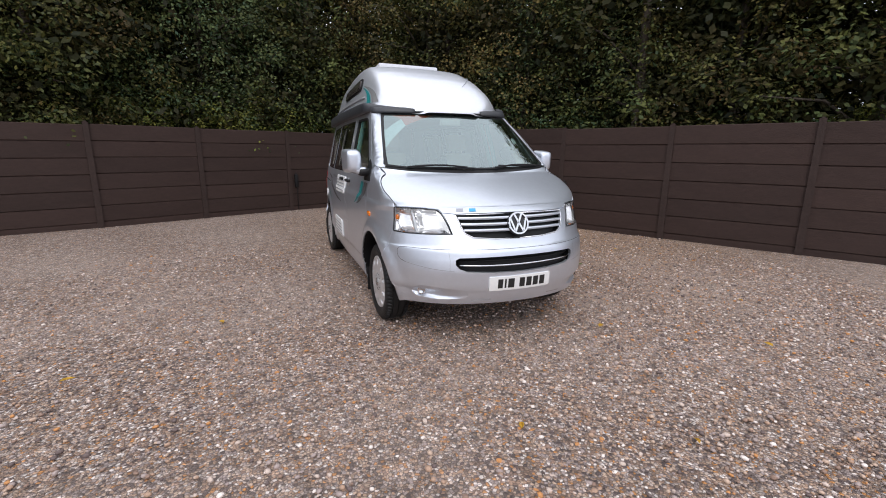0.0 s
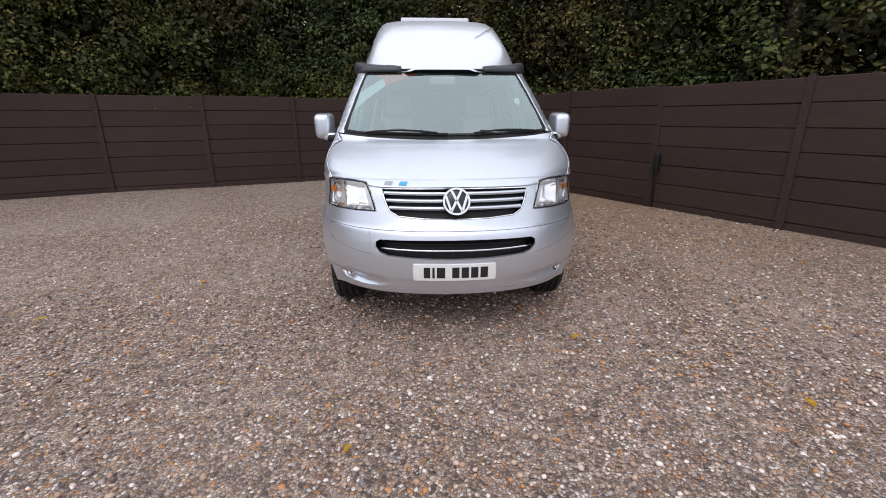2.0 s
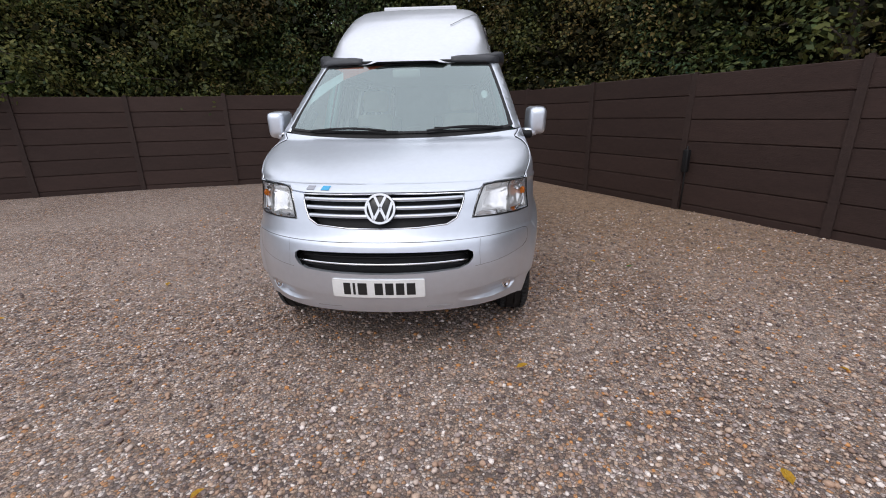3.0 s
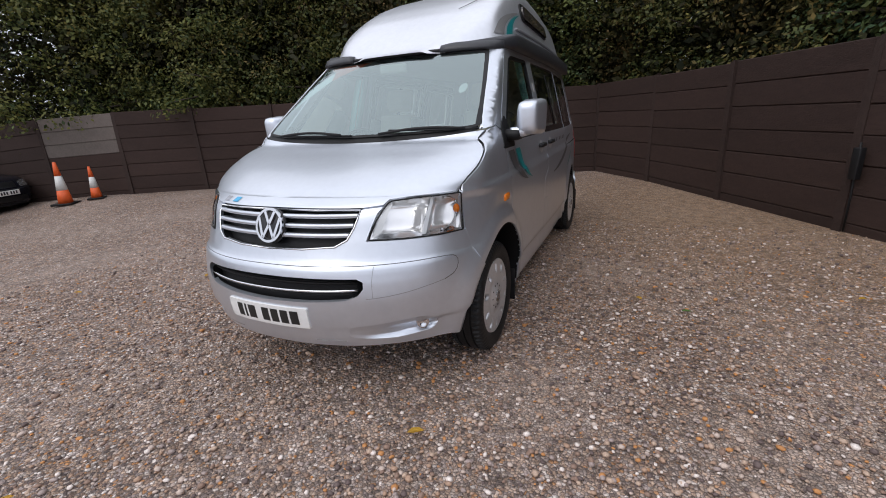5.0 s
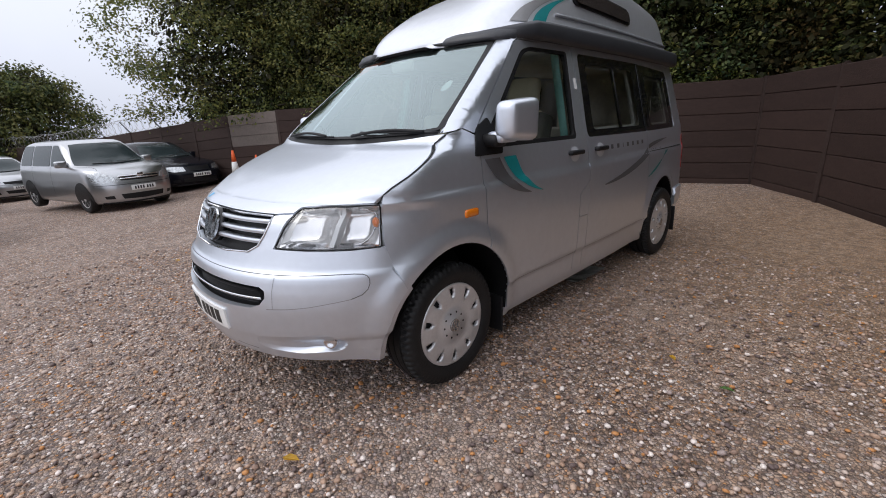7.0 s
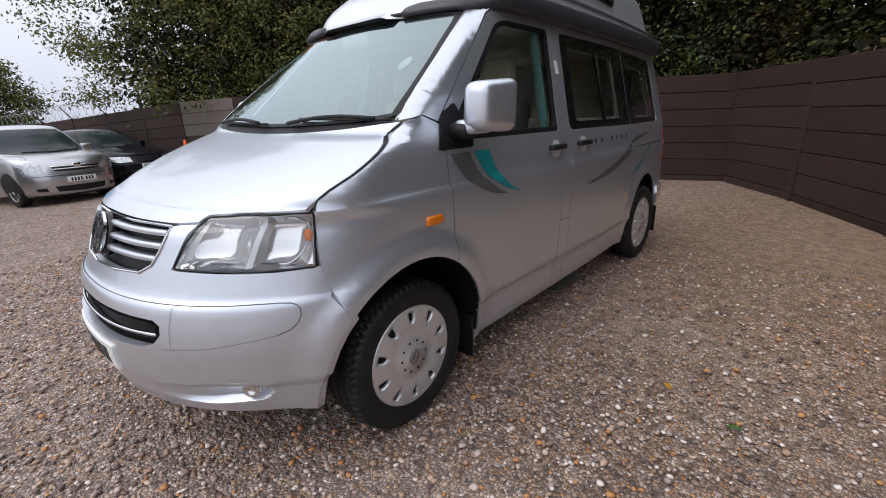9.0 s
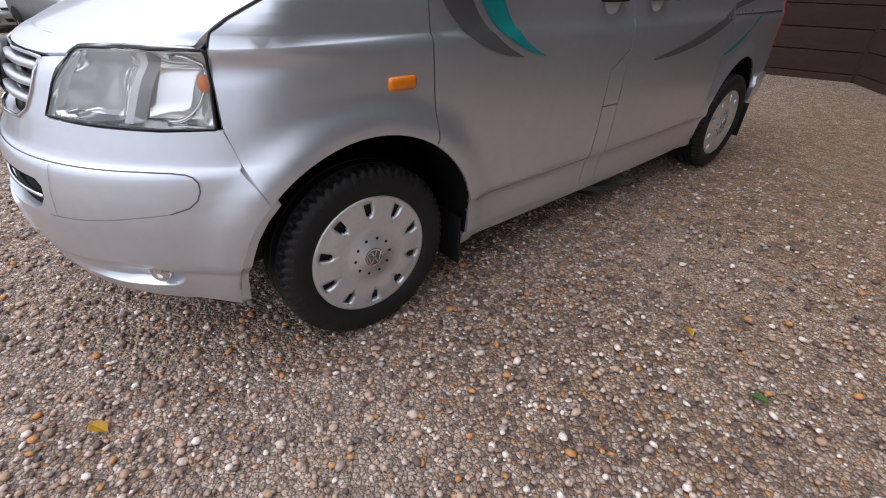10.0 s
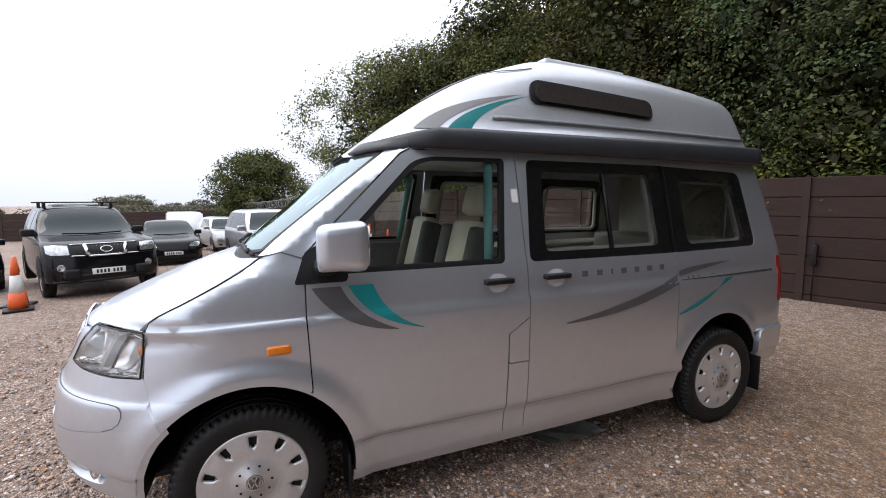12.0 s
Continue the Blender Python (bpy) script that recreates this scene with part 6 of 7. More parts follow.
def parked_car(name, label, category, m, hull, paint, base, rear_axle, belt, top, pillars, screen, lamps, grille, plate_z, r=0.31, trim=None, bars=True):
    """A parked car from its hull: body, glass, lamps, grille, mirrors, plate and wheels."""
    car = thing(name, label, category, m)
    zs = list(np.linspace(base, belt, 22)) + list(np.linspace(belt + 0.02, top, 22))
    body = part("body", shell(hull, zs), paint, car)
    X = hull.fx
    wide = hull.w(belt)
    # windscreen
    z0, z1 = screen
    f0, f1 = 0.90, 0.84
    ws = [X(0, z0), X(hull.w(z0) * 0.6, z0 + 0.004), X(hull.w(z0) * f0, z0 + 0.03), X(hull.w(z1) * f1, z1 - 0.02), X(hull.w(z1) * 0.5, z1), X(0, z1)]
    panel("windscreen", ws + [(-u, v) for u, v in reversed(ws[1:-1])], on_nose(hull, 0.006), CAR_GLASS, car, inward=(0, 1, 0), depth=0.004, step=(0.05, 0.02), label="dark reflective windscreen")
    for s in (-1, 1):
        for a, b, c, d in pillars:
            pts = rounded([(a, belt + 0.02), (b, top - 0.11), (c, top - 0.11), (d, belt + 0.02)], 0.05)
            panel("side_window", pts, on_side(hull, s, 0.005), CAR_GLASS, car, inward=(-s, 0, 0), depth=0.004, step=(0.2, 0.08))
        for i, (a, b, c, d) in enumerate(pillars):
            if i:
                seam(hull, [(a - 0.05, belt), (a - 0.03, base + 0.2)], car, s, width=0.008, off=0.003)
        for y in (0.0, rear_axle):
            ring = [(y + (r + 0.07) * math.cos(t), r + (r + 0.07) * math.sin(t)) for t in np.linspace(-0.35, math.pi + 0.35, 26)]
            panel("wheel_arch", ring, on_side(hull, s, 0.004), BLACK, car, inward=(-s, 0, 0), depth=0.0, step=(0.1, 0.1))
            car_wheel(car, s * (hull.w(r) - 0.09), y, r, s)
        lamp = [(s * X(x, z)[0], z) for x, z in lamps]
        panel("headlamp", lamp, on_nose(hull, 0.006), PALE_LAMP, car, inward=(0, 1, 0), depth=0.006, step=(0.08, 0.04), label="clear headlamp")
        my = pillars[0][0] + 0.12
        bm = boxed(wide - 0.03, wide + 0.19, my - 0.06, my + 0.07, belt + 0.0, belt + 0.15, 0.035)
        part("door_mirror", mirrored(bm, s), trim or paint, car)
        bm = boxed(wide - 0.02, wide + 0.006, pillars[1][0] - 0.28, pillars[1][0] - 0.08, belt - 0.11, belt - 0.075, 0.008)
        part("door_handle", mirrored(bm, s), trim or paint, car)
    for g in grille:
        pts = [X(*p) for p in g]
        panel("grille", pts + [(-u, v) for u, v in reversed(pts)], on_nose(hull, 0.005), BLACK, car, inward=(0, 1, 0), depth=0.004, step=(0.15, 0.05), label="black grille opening")
    # shut line over the bumper, bonnet edges and a dark splitter below
    zb = min(z for _, z in lamps) - 0.03
    seam(hull, [X(x, zb) for x in np.linspace(-hull.w(zb) * 0.93, hull.w(zb) * 0.93, 13)], car, nose=True, width=0.010, off=0.005)
    zt = max(z for _, z in lamps)
    for s in (-1, 1):
        rise = [X(s * (hull.w(zt) * (0.80 - 0.08 * f)), zt + (belt - zt) * f) for f in (0.15, 0.4, 0.7, 0.95)]
        seam(hull, rise, car, nose=True, width=0.008, off=0.006)
        recess = [(s * X(x, z)[0], z) for x, z in ((0.56, base + 0.10), (0.70, base + 0.11), (0.72, base + 0.17), (0.58, base + 0.18))]
        panel("fog_recess", recess, on_nose(hull, 0.005), BLACK, car, inward=(0, 1, 0), depth=0.004, step=(0.08, 0.05))
    part("splitter", tube([on_nose(hull, -0.015)(*X(x, base + 0.02)) for x in np.linspace(-hull.w(base) * 0.9, hull.w(base) * 0.9, 13)], 0.028, 6), BLACK, car, "black lower lip")
    y = hull.value(hull.front, plate_z)
    pl = part("number_plate", boxed(-0.26, 0.26, y - 0.03, y - 0.012, plate_z - 0.055, plate_z + 0.055, 0.004), PLATE, car, "pale number plate with dark bars")
    for i in range(7):
        x = -0.20 + i * 0.057 + (0.03 if i > 3 else 0)
        part("plate_bar", boxed(x, x + 0.034, y - 0.032, y - 0.0305, plate_z - 0.035, plate_z + 0.035), INK, pl)
    for w0, w1 in ((-0.05, 0.55), (0.15, -0.45)):
        pts = [on_nose(hull, 0.02)(*X(w0 + (w1 - w0) * f, z0 + 0.02 + 0.02 * f)) for f in np.linspace(0, 1, 6)]
        part("wiper", tube(pts, 0.010, 5), BLACK, car)
    return car, body


def saloon(width, length, bonnet, belt, top, cowl, axle, nose_y=-0.80, cab_end=3.2, rear_axle=2.7, flat_rear=False, roof_w=0.56):
    """Hull of a car; cowl: where the screen starts, cab_end: where the roof ends."""
    w = width / 2
    tail = nose_y + length
    wid = [(0.15, w * 0.90), (0.30, w * 0.97), (0.55, w), (belt - 0.12, w * 0.985), (belt, w * 0.95), (top - 0.12, w * 0.76), (top - 0.05, w * 0.70), (top - 0.015, w * roof_w), (top, w * 0.40)]
    fr = [(0.15, nose_y + 0.08), (0.30, nose_y + 0.0), (0.5, nose_y), (bonnet - 0.18, nose_y + 0.06), (bonnet - 0.06, nose_y + 0.14), (bonnet, nose_y + 0.32), (belt, cowl), (top - 0.10, cowl + 0.80), (top - 0.03, cowl + 1.0), (top, cowl + 1.35)]
    if flat_rear:
        re = [(0.15, tail - 0.1), (0.5, tail), (belt, tail - 0.04), (top - 0.12, tail - 0.28), (top, tail - 0.75)]
    else:
        re = [(0.15, tail - 0.1), (0.5, tail), (bonnet, tail - 0.06), (bonnet + 0.10, cab_end + 0.35), (belt + 0.02, cab_end + 0.2), (top - 0.10, cab_end - 0.45), (top, cab_end - 0.95)]
    no = [(0.15, 0.62), (bonnet - 0.1, 0.60), (bonnet, 0.55), (belt, 0.34), (top, 0.25)]
    return Hull(wid, fr, re, no, tail=0.30, q=2.4, taper=0.008, taper_from=1.4, soft=0.03)


def vehicles():
    # silver people carrier
    h = saloon(1.77, 4.36, 0.98, 1.02, 1.62, 0.05, 0, -0.84, flat_rear=True, roof_w=0.60)
    carrier, _ = parked_car("people_carrier", "champagne silver people carrier parked on gravel", "car", pose(-10.5, 0.42, fall(-10.5, 0.42), 0, 0, 106), h, PAINT_GREIGE, 0.2, 2.75, 1.02, 1.62,
               [(0.46, 1.10, 1.36, 1.36), (1.42, 1.42, 2.36, 2.40), (2.46, 2.42, 2.98, 3.12)], (1.03, 1.53),
               [(0.44, 0.69), (0.70, 0.64), (0.83, 0.70), (0.84, 0.86), (0.78, 0.93), (0.66, 0.90), (0.50, 0.80)],
               [[(0.0, 0.69), (0.40, 0.70), (0.43, 0.79), (0.0, 0.78)], [(0.0, 0.27), (0.42, 0.29), (0.46, 0.40), (0.0, 0.40)]], 0.52)
    for z, k in ((0.79, 0.43), (0.737, 0.41)):
        part("grille_bar", tube([on_nose(h, 0.012)(*h.fx(x, z)) for x in np.linspace(-k, k, 13)], 0.014, 6), CHROME, carrier, "bright grille bar")
    badge = on_nose(h, 0.014)(0, 0.80)
    part("badge", box(bmesh.new(), -0.07, 0.07, -0.012, 0.012, -0.045, 0.045, 0.012, m=Matrix.Translation(badge)), CHROME, carrier, "plain bright badge")
    # black saloon
    h = saloon(1.74, 4.47, 0.78, 0.90, 1.41, 0.42, 0, -0.80, cab_end=3.0, rear_axle=2.72)
    parked_car("saloon_car", "black saloon car parked against the fence", "car", pose(-12.3, 2.25, fall(-12.3, 2.25), 0, 0, 106), h, PAINT_NAVY, 0.18, 2.72, 0.90, 1.41,
               [(0.82, 1.44, 1.70, 1.66), (1.74, 1.75, 2.30, 2.62)], (0.91, 1.33),
               [(0.40, 0.58), (0.66, 0.57), (0.78, 0.62), (0.76, 0.71), (0.62, 0.72), (0.42, 0.70)],
               [[(0.05, 0.58), (0.30, 0.58), (0.31, 0.71), (0.06, 0.71)], [(0.0, 0.26), (0.5, 0.28), (0.5, 0.38), (0.0, 0.38)]], 0.47)
    # dark pickup with roof bars
    h = saloon(1.85, 5.1, 1.08, 1.14, 1.76, 0.55, 0, -0.90, cab_end=3.6, flat_rear=True, roof_w=0.62)
    h.nose = [(0.15, 0.45), (1.0, 0.42), (1.14, 0.34), (1.76, 0.25)]
    car, body = parked_car("off_road_vehicle", "dark off-road pickup with chrome grille and roof bars", "car", pose(-8.05, -3.2, fall(-8.05, -3.2), 0, 0, 116), h, PAINT_BLACK, 0.34, 3.2, 1.14, 1.76,
                           [(0.92, 1.60, 1.92, 1.92), (2.0, 2.0, 2.75, 2.8)], (1.15, 1.66),
                           [(0.55, 0.86), (0.80, 0.86), (0.86, 0.90), (0.86, 1.03), (0.74, 1.04), (0.56, 1.03)],
                           [[(0.0, 0.84), (0.26, 0.84), (0.24, 1.02), (0.0, 1.02)], [(0.36, 0.85), (0.50, 0.86), (0.49, 1.02), (0.37, 1.02)], [(0.0, 0.46), (0.5, 0.46), (0.52, 0.58), (0.0, 0.58)]], 0.53, r=0.375, trim=BLACK)
    for s in (-1, 1):
        pts = [on_nose(h, 0.012)(s * h.fx(x, z)[0], z) for x, z in ((0.32, 1.03), (0.30, 0.94), (0.28, 0.84))]
        part("chrome_bar", tube(pts, 0.036, 6), CHROME, car, "chrome grille bar")
        part("bumper_overrider", boxed(s * 0.55 - 0.12, s * 0.55 + 0.12, -0.95, -0.80, 0.42, 0.60, 0.04), BLACK, car)
        for z in (1.045, 0.835):
            pts = [on_nose(h, 0.012)(s * h.fx(x, z)[0], z) for x in np.linspace(0.32, 0.52, 6)]
            part("chrome_bar", tube(pts, 0.012, 6), CHROME, car)
        fog = lathe([(0.001, 0.004), (0.05, 0.0), (0.062, -0.006), (0.064, 0.02)], 18, axis="y")
        bmesh.ops.transform(fog, matrix=Matrix.Translation(on_nose(h, 0.008)(s * h.fx(0.68, 0.62)[0], 0.62)) @ Matrix.Rotation(radians(s * 16), 4, "Z"), verts=fog.verts)
        part("fog_lamp", fog, PALE_LAMP, car, "round fog lamp")
    pts = [on_nose(h, 0.012)(*h.fx(x, 0.825)) for x in np.linspace(-0.28, 0.28, 9)]
    part("chrome_bar", tube(pts, 0.02, 6), CHROME, car)
    pts = [on_nose(h, 0.012)(*h.fx(x, 1.045)) for x in np.linspace(-0.34, 0.34, 9)]
    part("chrome_bar", tube(pts, 0.012, 6), CHROME, car)
    ring = [on_nose(h, 0.016)(h.fx(0.09 * math.cos(a), 0.94)[0], 0.94 + 0.055 * math.sin(a)) for a in np.linspace(0, 2 * math.pi, 21)]
    part("badge", tube(ring, 0.009, 5), CHROME, car, "plain bright ring badge")
    for k in range(-4, 5):
        pts = [on_nose(h, 0.008)(*h.fx(0.055 * k + d, z)) for d, z in ((-0.03, 0.85), (0.03, 1.02))]
        part("grille_mesh", tube(pts, 0.004, 4), STEEL, car)
    for y in (1.75, 2.75):
        part("roof_bar", boxed(-0.72, 0.72, y - 0.04, y + 0.04, 1.83, 1.86, 0.01), BLACK, car, "black roof bar")
        for s in (-1, 1):
            part("bar_foot", boxed(s * 0.6 - 0.03, s * 0.6 + 0.03, y - 0.05, y + 0.05, 1.68, 1.84, 0.01), BLACK, car)
    part("roof_box", boxed(-0.42, 0.42, 2.05, 2.65, 1.77, 1.83, 0.02), PAINT_WHITE, car, "white roof hatch")
    # black coupe saloon behind it
    h = saloon(1.78, 4.64, 0.82, 0.93, 1.43, 0.45, 0, -0.85, cab_end=3.1)
    parked_car("saloon_car", "glossy black saloon with wide grille", "car", pose(-14.2, -3.0, fall(-14.2, -3.0), 0, 0, 104), h, PAINT_BLACK, 0.17, 2.7, 0.93, 1.43,
               [(0.84, 1.48, 1.74, 1.70), (1.78, 1.79, 2.35, 2.66)], (0.94, 1.35),
               [(0.44, 0.62), (0.70, 0.60), (0.80, 0.66), (0.78, 0.76), (0.62, 0.75), (0.48, 0.70)],
               [[(0.0, 0.50), (0.40, 0.52), (0.42, 0.66), (0.0, 0.68)], [(0.0, 0.24), (0.6, 0.26), (0.6, 0.36), (0.0, 0.36)]], 0.43)
    # another silver car behind the people carrier
    h = saloon(1.75, 4.3, 0.92, 0.98, 1.52, 0.10, 0, -0.82, flat_rear=True, roof_w=0.60)
    parked_car("estate_car", "silver hatchback parked beyond the people carrier", "car", pose(-19.3, -1.5, fall(-19.3, -1.5), 0, 0, 108), h, PAINT_GREIGE, 0.2, 2.65, 0.98, 1.52,
               [(0.50, 1.14, 1.38, 1.38), (1.44, 1.44, 2.3, 2.45)], (0.99, 1.43),
               [(0.46, 0.66), (0.72, 0.64), (0.82, 0.70), (0.80, 0.84), (0.66, 0.84), (0.52, 0.76)],
               [[(0.0, 0.62), (0.42, 0.64), (0.45, 0.72), (0.0, 0.72)], [(0.0, 0.30), (0.40, 0.32), (0.45, 0.42), (0.0, 0.42)]], 0.5)
    # dark car at the near end of the row
    h = saloon(1.78, 4.5, 0.84, 0.94, 1.45, 0.35, 0, -0.85, cab_end=3.1)
    parked_car("saloon_car", "dark blue saloon at the end of the row", "car", pose(-9.4, -6.3, fall(-9.4, -6.3), 0, 0, 118), h, PAINT_NAVY, 0.18, 2.7, 0.94, 1.45,
               [(0.76, 1.40, 1.68, 1.64), (1.72, 1.73, 2.32, 2.62)], (0.95, 1.36),
               [(0.42, 0.62), (0.70, 0.60), (0.80, 0.66), (0.78, 0.76), (0.62, 0.75), (0.46, 0.72)],
               [[(0.0, 0.52), (0.40, 0.54), (0.42, 0.70), (0.0, 0.72)], [(0.0, 0.26), (0.6, 0.28), (0.6, 0.36), (0.0, 0.36)]], 0.46)
    # white panel van seen from behind
    v = thing("panel_van", "white panel van seen from its rear doors", "van", pose(-27.6, -4.8, fall(-27.6, -4.8), 0, 0, -78))
    bm = boxed(-0.93, 0.93, -0.0, 4.6, 0.32, 1.98, 0.0)
    for q in bm.verts:
        if q.co.z > 1:
            q.co.x *= 0.86
            if q.co.y > 4:
                q.co.y -= 0.9
    bmesh.ops.bevel(bm, geom=bm.edges[:], offset=0.08, segments=3, affect="EDGES")
    part("body", bm, PAINT_WHITE, v)
    part("door_gap", boxed(-0.006, 0.006, -0.008, 0.01, 0.45, 1.88), GROOVE, v)
    for s in (-1, 1):
        part("tail_lamp", boxed(s * 0.86 - 0.06, s * 0.86 + 0.06, -0.01, 0.06, 0.95, 1.5, 0.02), RED, v, "red tail lamp")
        for y in (0.9, 3.9):
            car_wheel(v, s * 0.82, y, 0.32, s)
    part("bumper", boxed(-0.9, 0.9, -0.06, 0.06, 0.3, 0.5, 0.03), BLACK, v)
    for y in (0.3, 1.6):
        part("roof_bar", boxed(-0.75, 0.75, y - 0.03, y + 0.03, 2.0, 2.05, 0.01), BLACK, v)


vehicles()


def traffic_cone(height, x, y, label):
    c = thing("traffic_cone", label, "traffic cone", pose(x, y, fall(x, y), 0, 0, x * 40), "cones by the parked cars")
    k = height
    bm = boxed(-0.21 * k, 0.21 * k, -0.21 * k, 0.21 * k, 0.005, 0.05 * k, 0.012)
    part("base", bm, BLACK, c, "black rubber base")
    for name, z0, z1, material in (("sleeve", 0.05, 0.34, ORANGE), ("band", 0.34, 0.66, WHITE_BAND), ("tip", 0.66, 0.97, ORANGE)):
        rad = lambda z: k * (0.150 - 0.125 * z)
        part(name, lathe([(rad(z0), z0 * k), (rad((z0 + z1) / 2), k * (z0 + z1) / 2), (rad(z1), z1 * k)], 28, axis="z"), material, c)


traffic_cone(1.0, -10.35, 3.0, "tall orange and white traffic cone by the fence")
traffic_cone(0.78, -10.05, 3.5, "orange and white traffic cone by the fence")
traffic_cone(0.90, -6.2, -3.78, "tall orange and white traffic cone beside the pickup")
traffic_cone(0.90, -6.75, -4.0, "tall orange and white traffic cone beside the pickup")


# ---- razor wire on the far fence ----
def razor_wire():
    w = thing("razor_wire", "loose coils of galvanised razor wire on angled steel arms", "razor wire")
    posts = BACK_POSTS[9:24]
    for i, (a, b) in enumerate(zip(posts, posts[1:])):
        rng = random.Random(i)
        pts = []
        for k in range(70):
            f = k / 69
            p = Vector(a).lerp(Vector(b), f)
            t = 2 * math.pi * 5 * f
            r = 0.22 + 0.04 * math.sin(3 * f + i)
            pts.append((p.x + 0.05 * math.sin(t), p.y + r * math.cos(t), 2.14 + fall(p.x, p.y) + r * math.sin(t)))
        part("wire_coil", tube(pts, 0.007, 4), STEEL, w)
        part("steel_arm", tube([(a[0], a[1], 1.9 + fall(*a)), (a[0] + 0.12, a[1] - 0.28, 2.28 + fall(*a))], 0.02, 4), BAND, w)


razor_wire()


# ---- small things on the ground ----
def ground_sheet():
    bm = bmesh.new()
    rows = []
    rng = random.Random(3)
    for i in range(9):
        row = []
        for j in range(6):
            u, v = i / 8, j / 5
            row.append(bm.verts.new((0.50 + 0.22 * v + 0.05 * u + rng.uniform(-0.015, 0.015), 1.58 + 0.5 * u + 0.05 * v + rng.uniform(-0.015, 0.015), 0.012 + rng.uniform(0, 0.022) + 0.03 * (i in (0, 8)))))
        rows.append(row)
    for a, b in zip(rows, rows[1:]):
        for j in range(5):
            bm.faces.new((a[j], a[j + 1], b[j + 1], b[j]))
    bmesh.ops.solidify(bm, geom=bm.faces[:], thickness=0.003)
    ob = finish("paper_sheet", bm, mat("weathered_paper", (0.36, 0.36, 0.33), 0.9, 0, 0.3, 14), smooth=False)
    tagged(ob, "crumpled grey paper sheet lying under the van sill", "paper sheet")


def fallen_leaf(x, y, turn, material, size=0.055):
    bm = bmesh.new()
    mid = [bm.verts.new((size * u, 0, 0.004)) for u in (0, 0.5, 1.0)]
    up = [bm.verts.new((size * u, size * v, 0.012)) for u, v in ((0.3, 0.24), (0.7, 0.2))]
    dn = [bm.verts.new((size * u, -size * v, 0.014)) for u, v in ((0.3, 0.24), (0.7, 0.2))]
    bm.faces.new((mid[0], mid[1], up[1], up[0]))
    bm.faces.new((mid[1], mid[2], up[1]))
    bm.faces.new((mid[0], dn[0], dn[1], mid[1]))
    bm.faces.new((mid[1], dn[1], mid[2]))
    bmesh.ops.solidify(bm, geom=bm.faces[:], thickness=0.0012)
    ob = finish("fallen_leaf", bm, material, smooth=False)
    ob.matrix_world = pose(x, y, 0.012, 0, 0, turn)
    tagged(ob, "fallen yellow leaf on the gravel", "leaf", "fallen leaves")


ground_sheet()
YELLOW_LEAF = mat("yellow_leaf", (0.62, 0.38, 0.04), 0.6, 0, 0.2, 30)
GREEN_LEAF = mat("green_sprig", (0.10, 0.20, 0.04), 0.6, 0, 0.2, 30)
for x, y, a, k, sz in ((0.77, -0.95, 30, YELLOW_LEAF, 0.085), (1.76, -1.75, 80, YELLOW_LEAF, 0.09), (1.75, 0.94, 140, YELLOW_LEAF, 0.06), (2.0, 0.81, 10, GREEN_LEAF, 0.07), (-0.6, -1.9, 60, YELLOW_LEAF, 0.06),
                        (-3.1, -0.4, 20, YELLOW_LEAF, 0.09), (3.2, 1.4, 200, YELLOW_LEAF, 0.06), (2.6, -0.9, 300, YELLOW_LEAF, 0.05), (-2.2, 0.3, 120, YELLOW_LEAF, 0.08), (0.2, -2.3, 250, YELLOW_LEAF, 0.05)):
    fallen_leaf(x, y, a, k, sz)


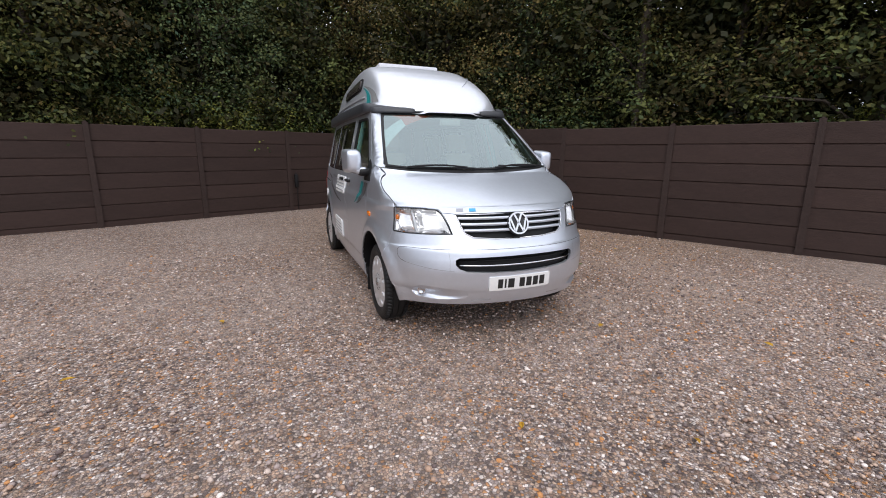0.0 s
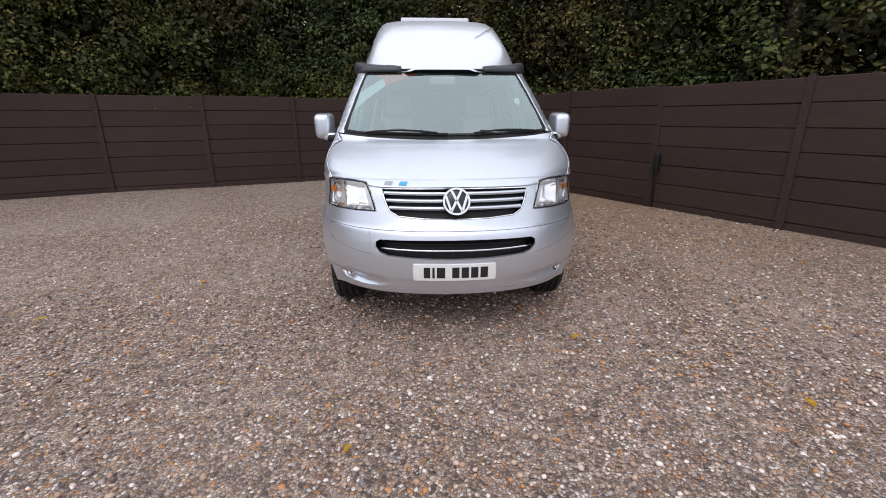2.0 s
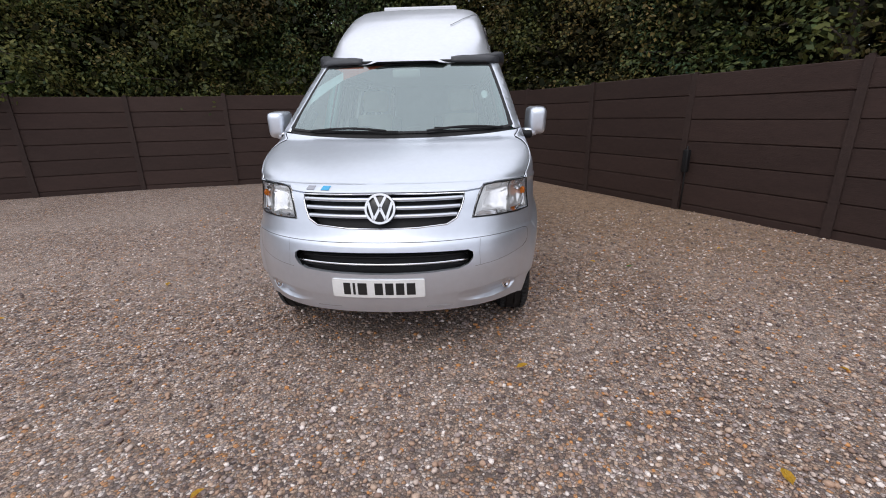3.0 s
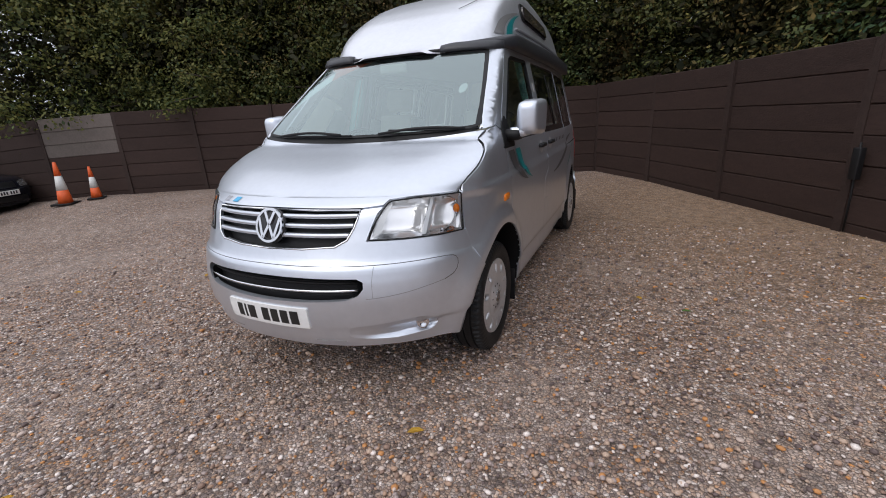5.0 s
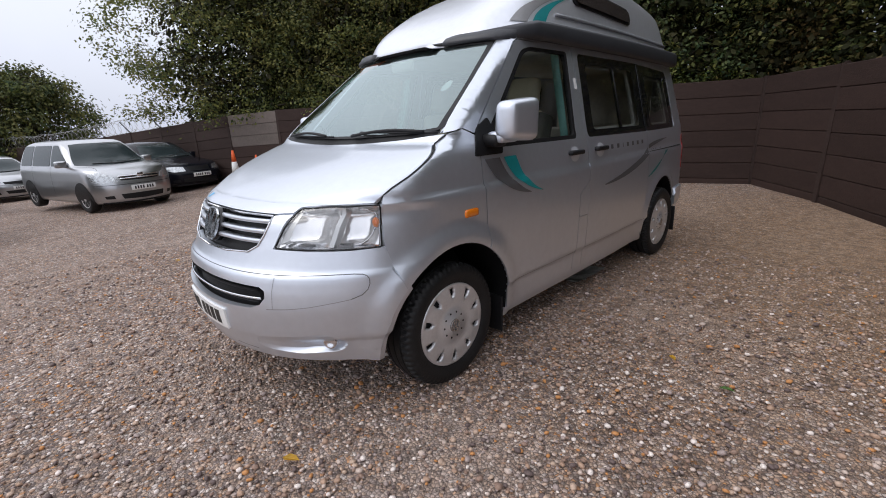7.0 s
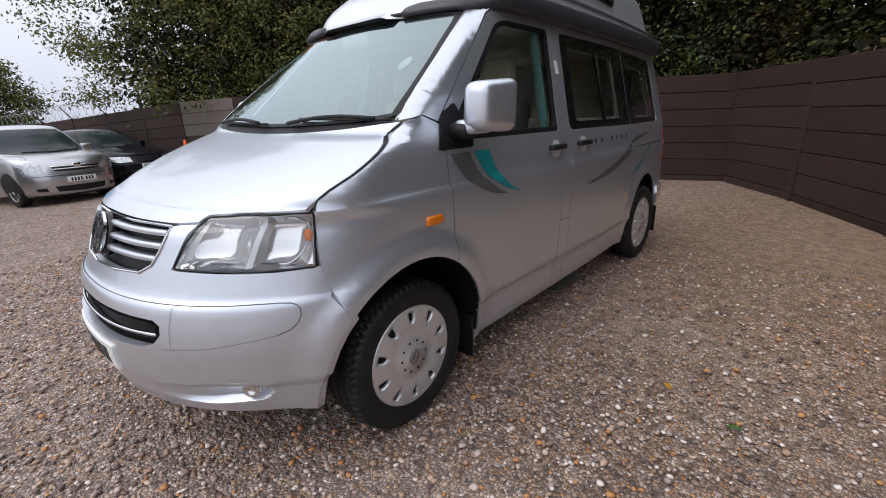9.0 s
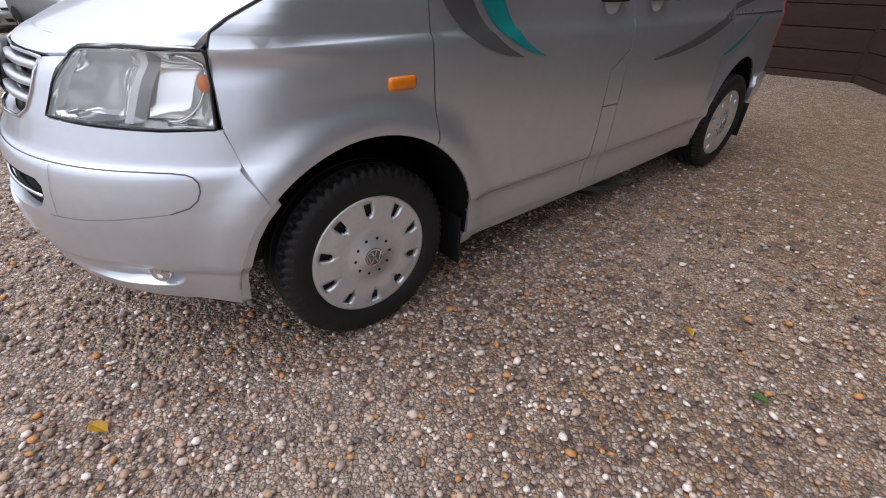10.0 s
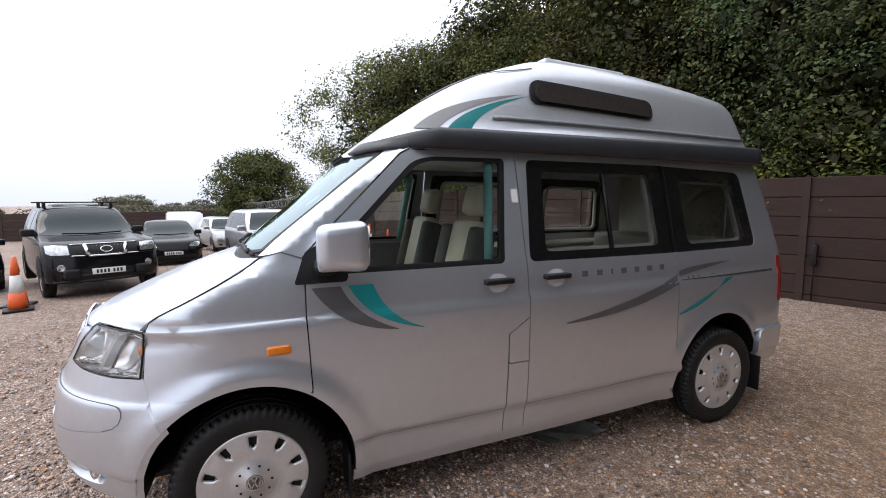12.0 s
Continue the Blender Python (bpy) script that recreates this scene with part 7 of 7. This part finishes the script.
# ---- loose pebbles on the gravel ----
def pebbles():
    rng = np.random.default_rng(5)
    ico = bmesh.new()
    bmesh.ops.create_icosphere(ico, subdivisions=1, radius=1)
    base_v = np.array([v.co[:] for v in ico.verts])
    ico.verts.index_update()
    base_f = np.array([[v.index for v in f.verts] for f in ico.faces])
    ico.free()
    n = 64000
    x = rng.uniform(-4.0, 4.6, n)
    y = rng.uniform(-3.6, 3.4, n)
    near = np.exp(-(((x - 1.6) / 2.6) ** 2 + ((y + 0.6) / 2.4) ** 2))
    keep = rng.uniform(0, 1, n) < 0.25 + 0.75 * near
    x, y = x[keep], y[keep]
    n = len(x)
    rad = rng.gamma(6, 0.00145, n).clip(0.004, 0.018)
    axes = rad[:, None] * np.stack([rng.uniform(0.8, 1.35, n), rng.uniform(0.7, 1.05, n), rng.uniform(0.45, 0.75, n)], 1)
    ang = rng.uniform(0, 2 * math.pi, n)
    v = base_v[None] * axes[:, None] * rng.uniform(0.85, 1.15, (n, len(base_v), 1))
    c, s = np.cos(ang)[:, None], np.sin(ang)[:, None]
    vx, vy = v[..., 0] * c - v[..., 1] * s, v[..., 0] * s + v[..., 1] * c
    zc = rng.uniform(-0.2, 0.6, n) * axes[:, 2] + fall(x, y)
    verts = np.stack([vx + x[:, None], vy + y[:, None], v[..., 2] + zc[:, None]], -1).reshape(-1, 3)
    faces = (base_f[None] + (np.arange(n) * len(base_v))[:, None, None]).reshape(-1, 3)
    me = bpy.data.meshes.new("pebbles")
    me.from_pydata(verts.tolist(), [], faces.tolist())
    me.polygons.foreach_set("use_smooth", np.ones(len(me.polygons), dtype=bool))
    me.materials.append(PEBBLE)
    ob = new("pebbles", me)
    tagged(ob, "loose rounded brown, grey and white pebbles", "pebbles", kind="stuff")


def pebble_material():
    m = bpy.data.materials.new("pebbles")
    m.use_nodes = True
    n, l = m.node_tree.nodes, m.node_tree.links
    b = n["Principled BSDF"]
    b.inputs["Roughness"].default_value = 0.7
    geo = n.new("ShaderNodeNewGeometry")
    ramp = n.new("ShaderNodeValToRGB")
    ramp.color_ramp.interpolation = "CONSTANT"
    for i, (p, c) in enumerate(STONES):
        e = ramp.color_ramp.elements[i] if i < 2 else ramp.color_ramp.elements.new(p)
        e.position, e.color = p, (*c, 1)
    l.new(geo.outputs["Random Per Island"], ramp.inputs["Fac"])
    tc, nz = n.new("ShaderNodeTexCoord"), n.new("ShaderNodeTexNoise")
    nz.inputs["Scale"].default_value = 160
    l.new(tc.outputs["Object"], nz.inputs["Vector"])
    hue = n.new("ShaderNodeHueSaturation")
    hue.inputs["Saturation"].default_value = 1.14
    mr = n.new("ShaderNodeMapRange")
    mr.inputs["To Min"].default_value, mr.inputs["To Max"].default_value = 0.55, 1.5
    l.new(nz.outputs["Fac"], mr.inputs["Value"])
    l.new(mr.outputs["Result"], hue.inputs["Value"])
    l.new(ramp.outputs["Color"], hue.inputs["Color"])
    l.new(hue.outputs["Color"], b.inputs["Base Color"])
    return m


PEBBLE = pebble_material()
pebbles()
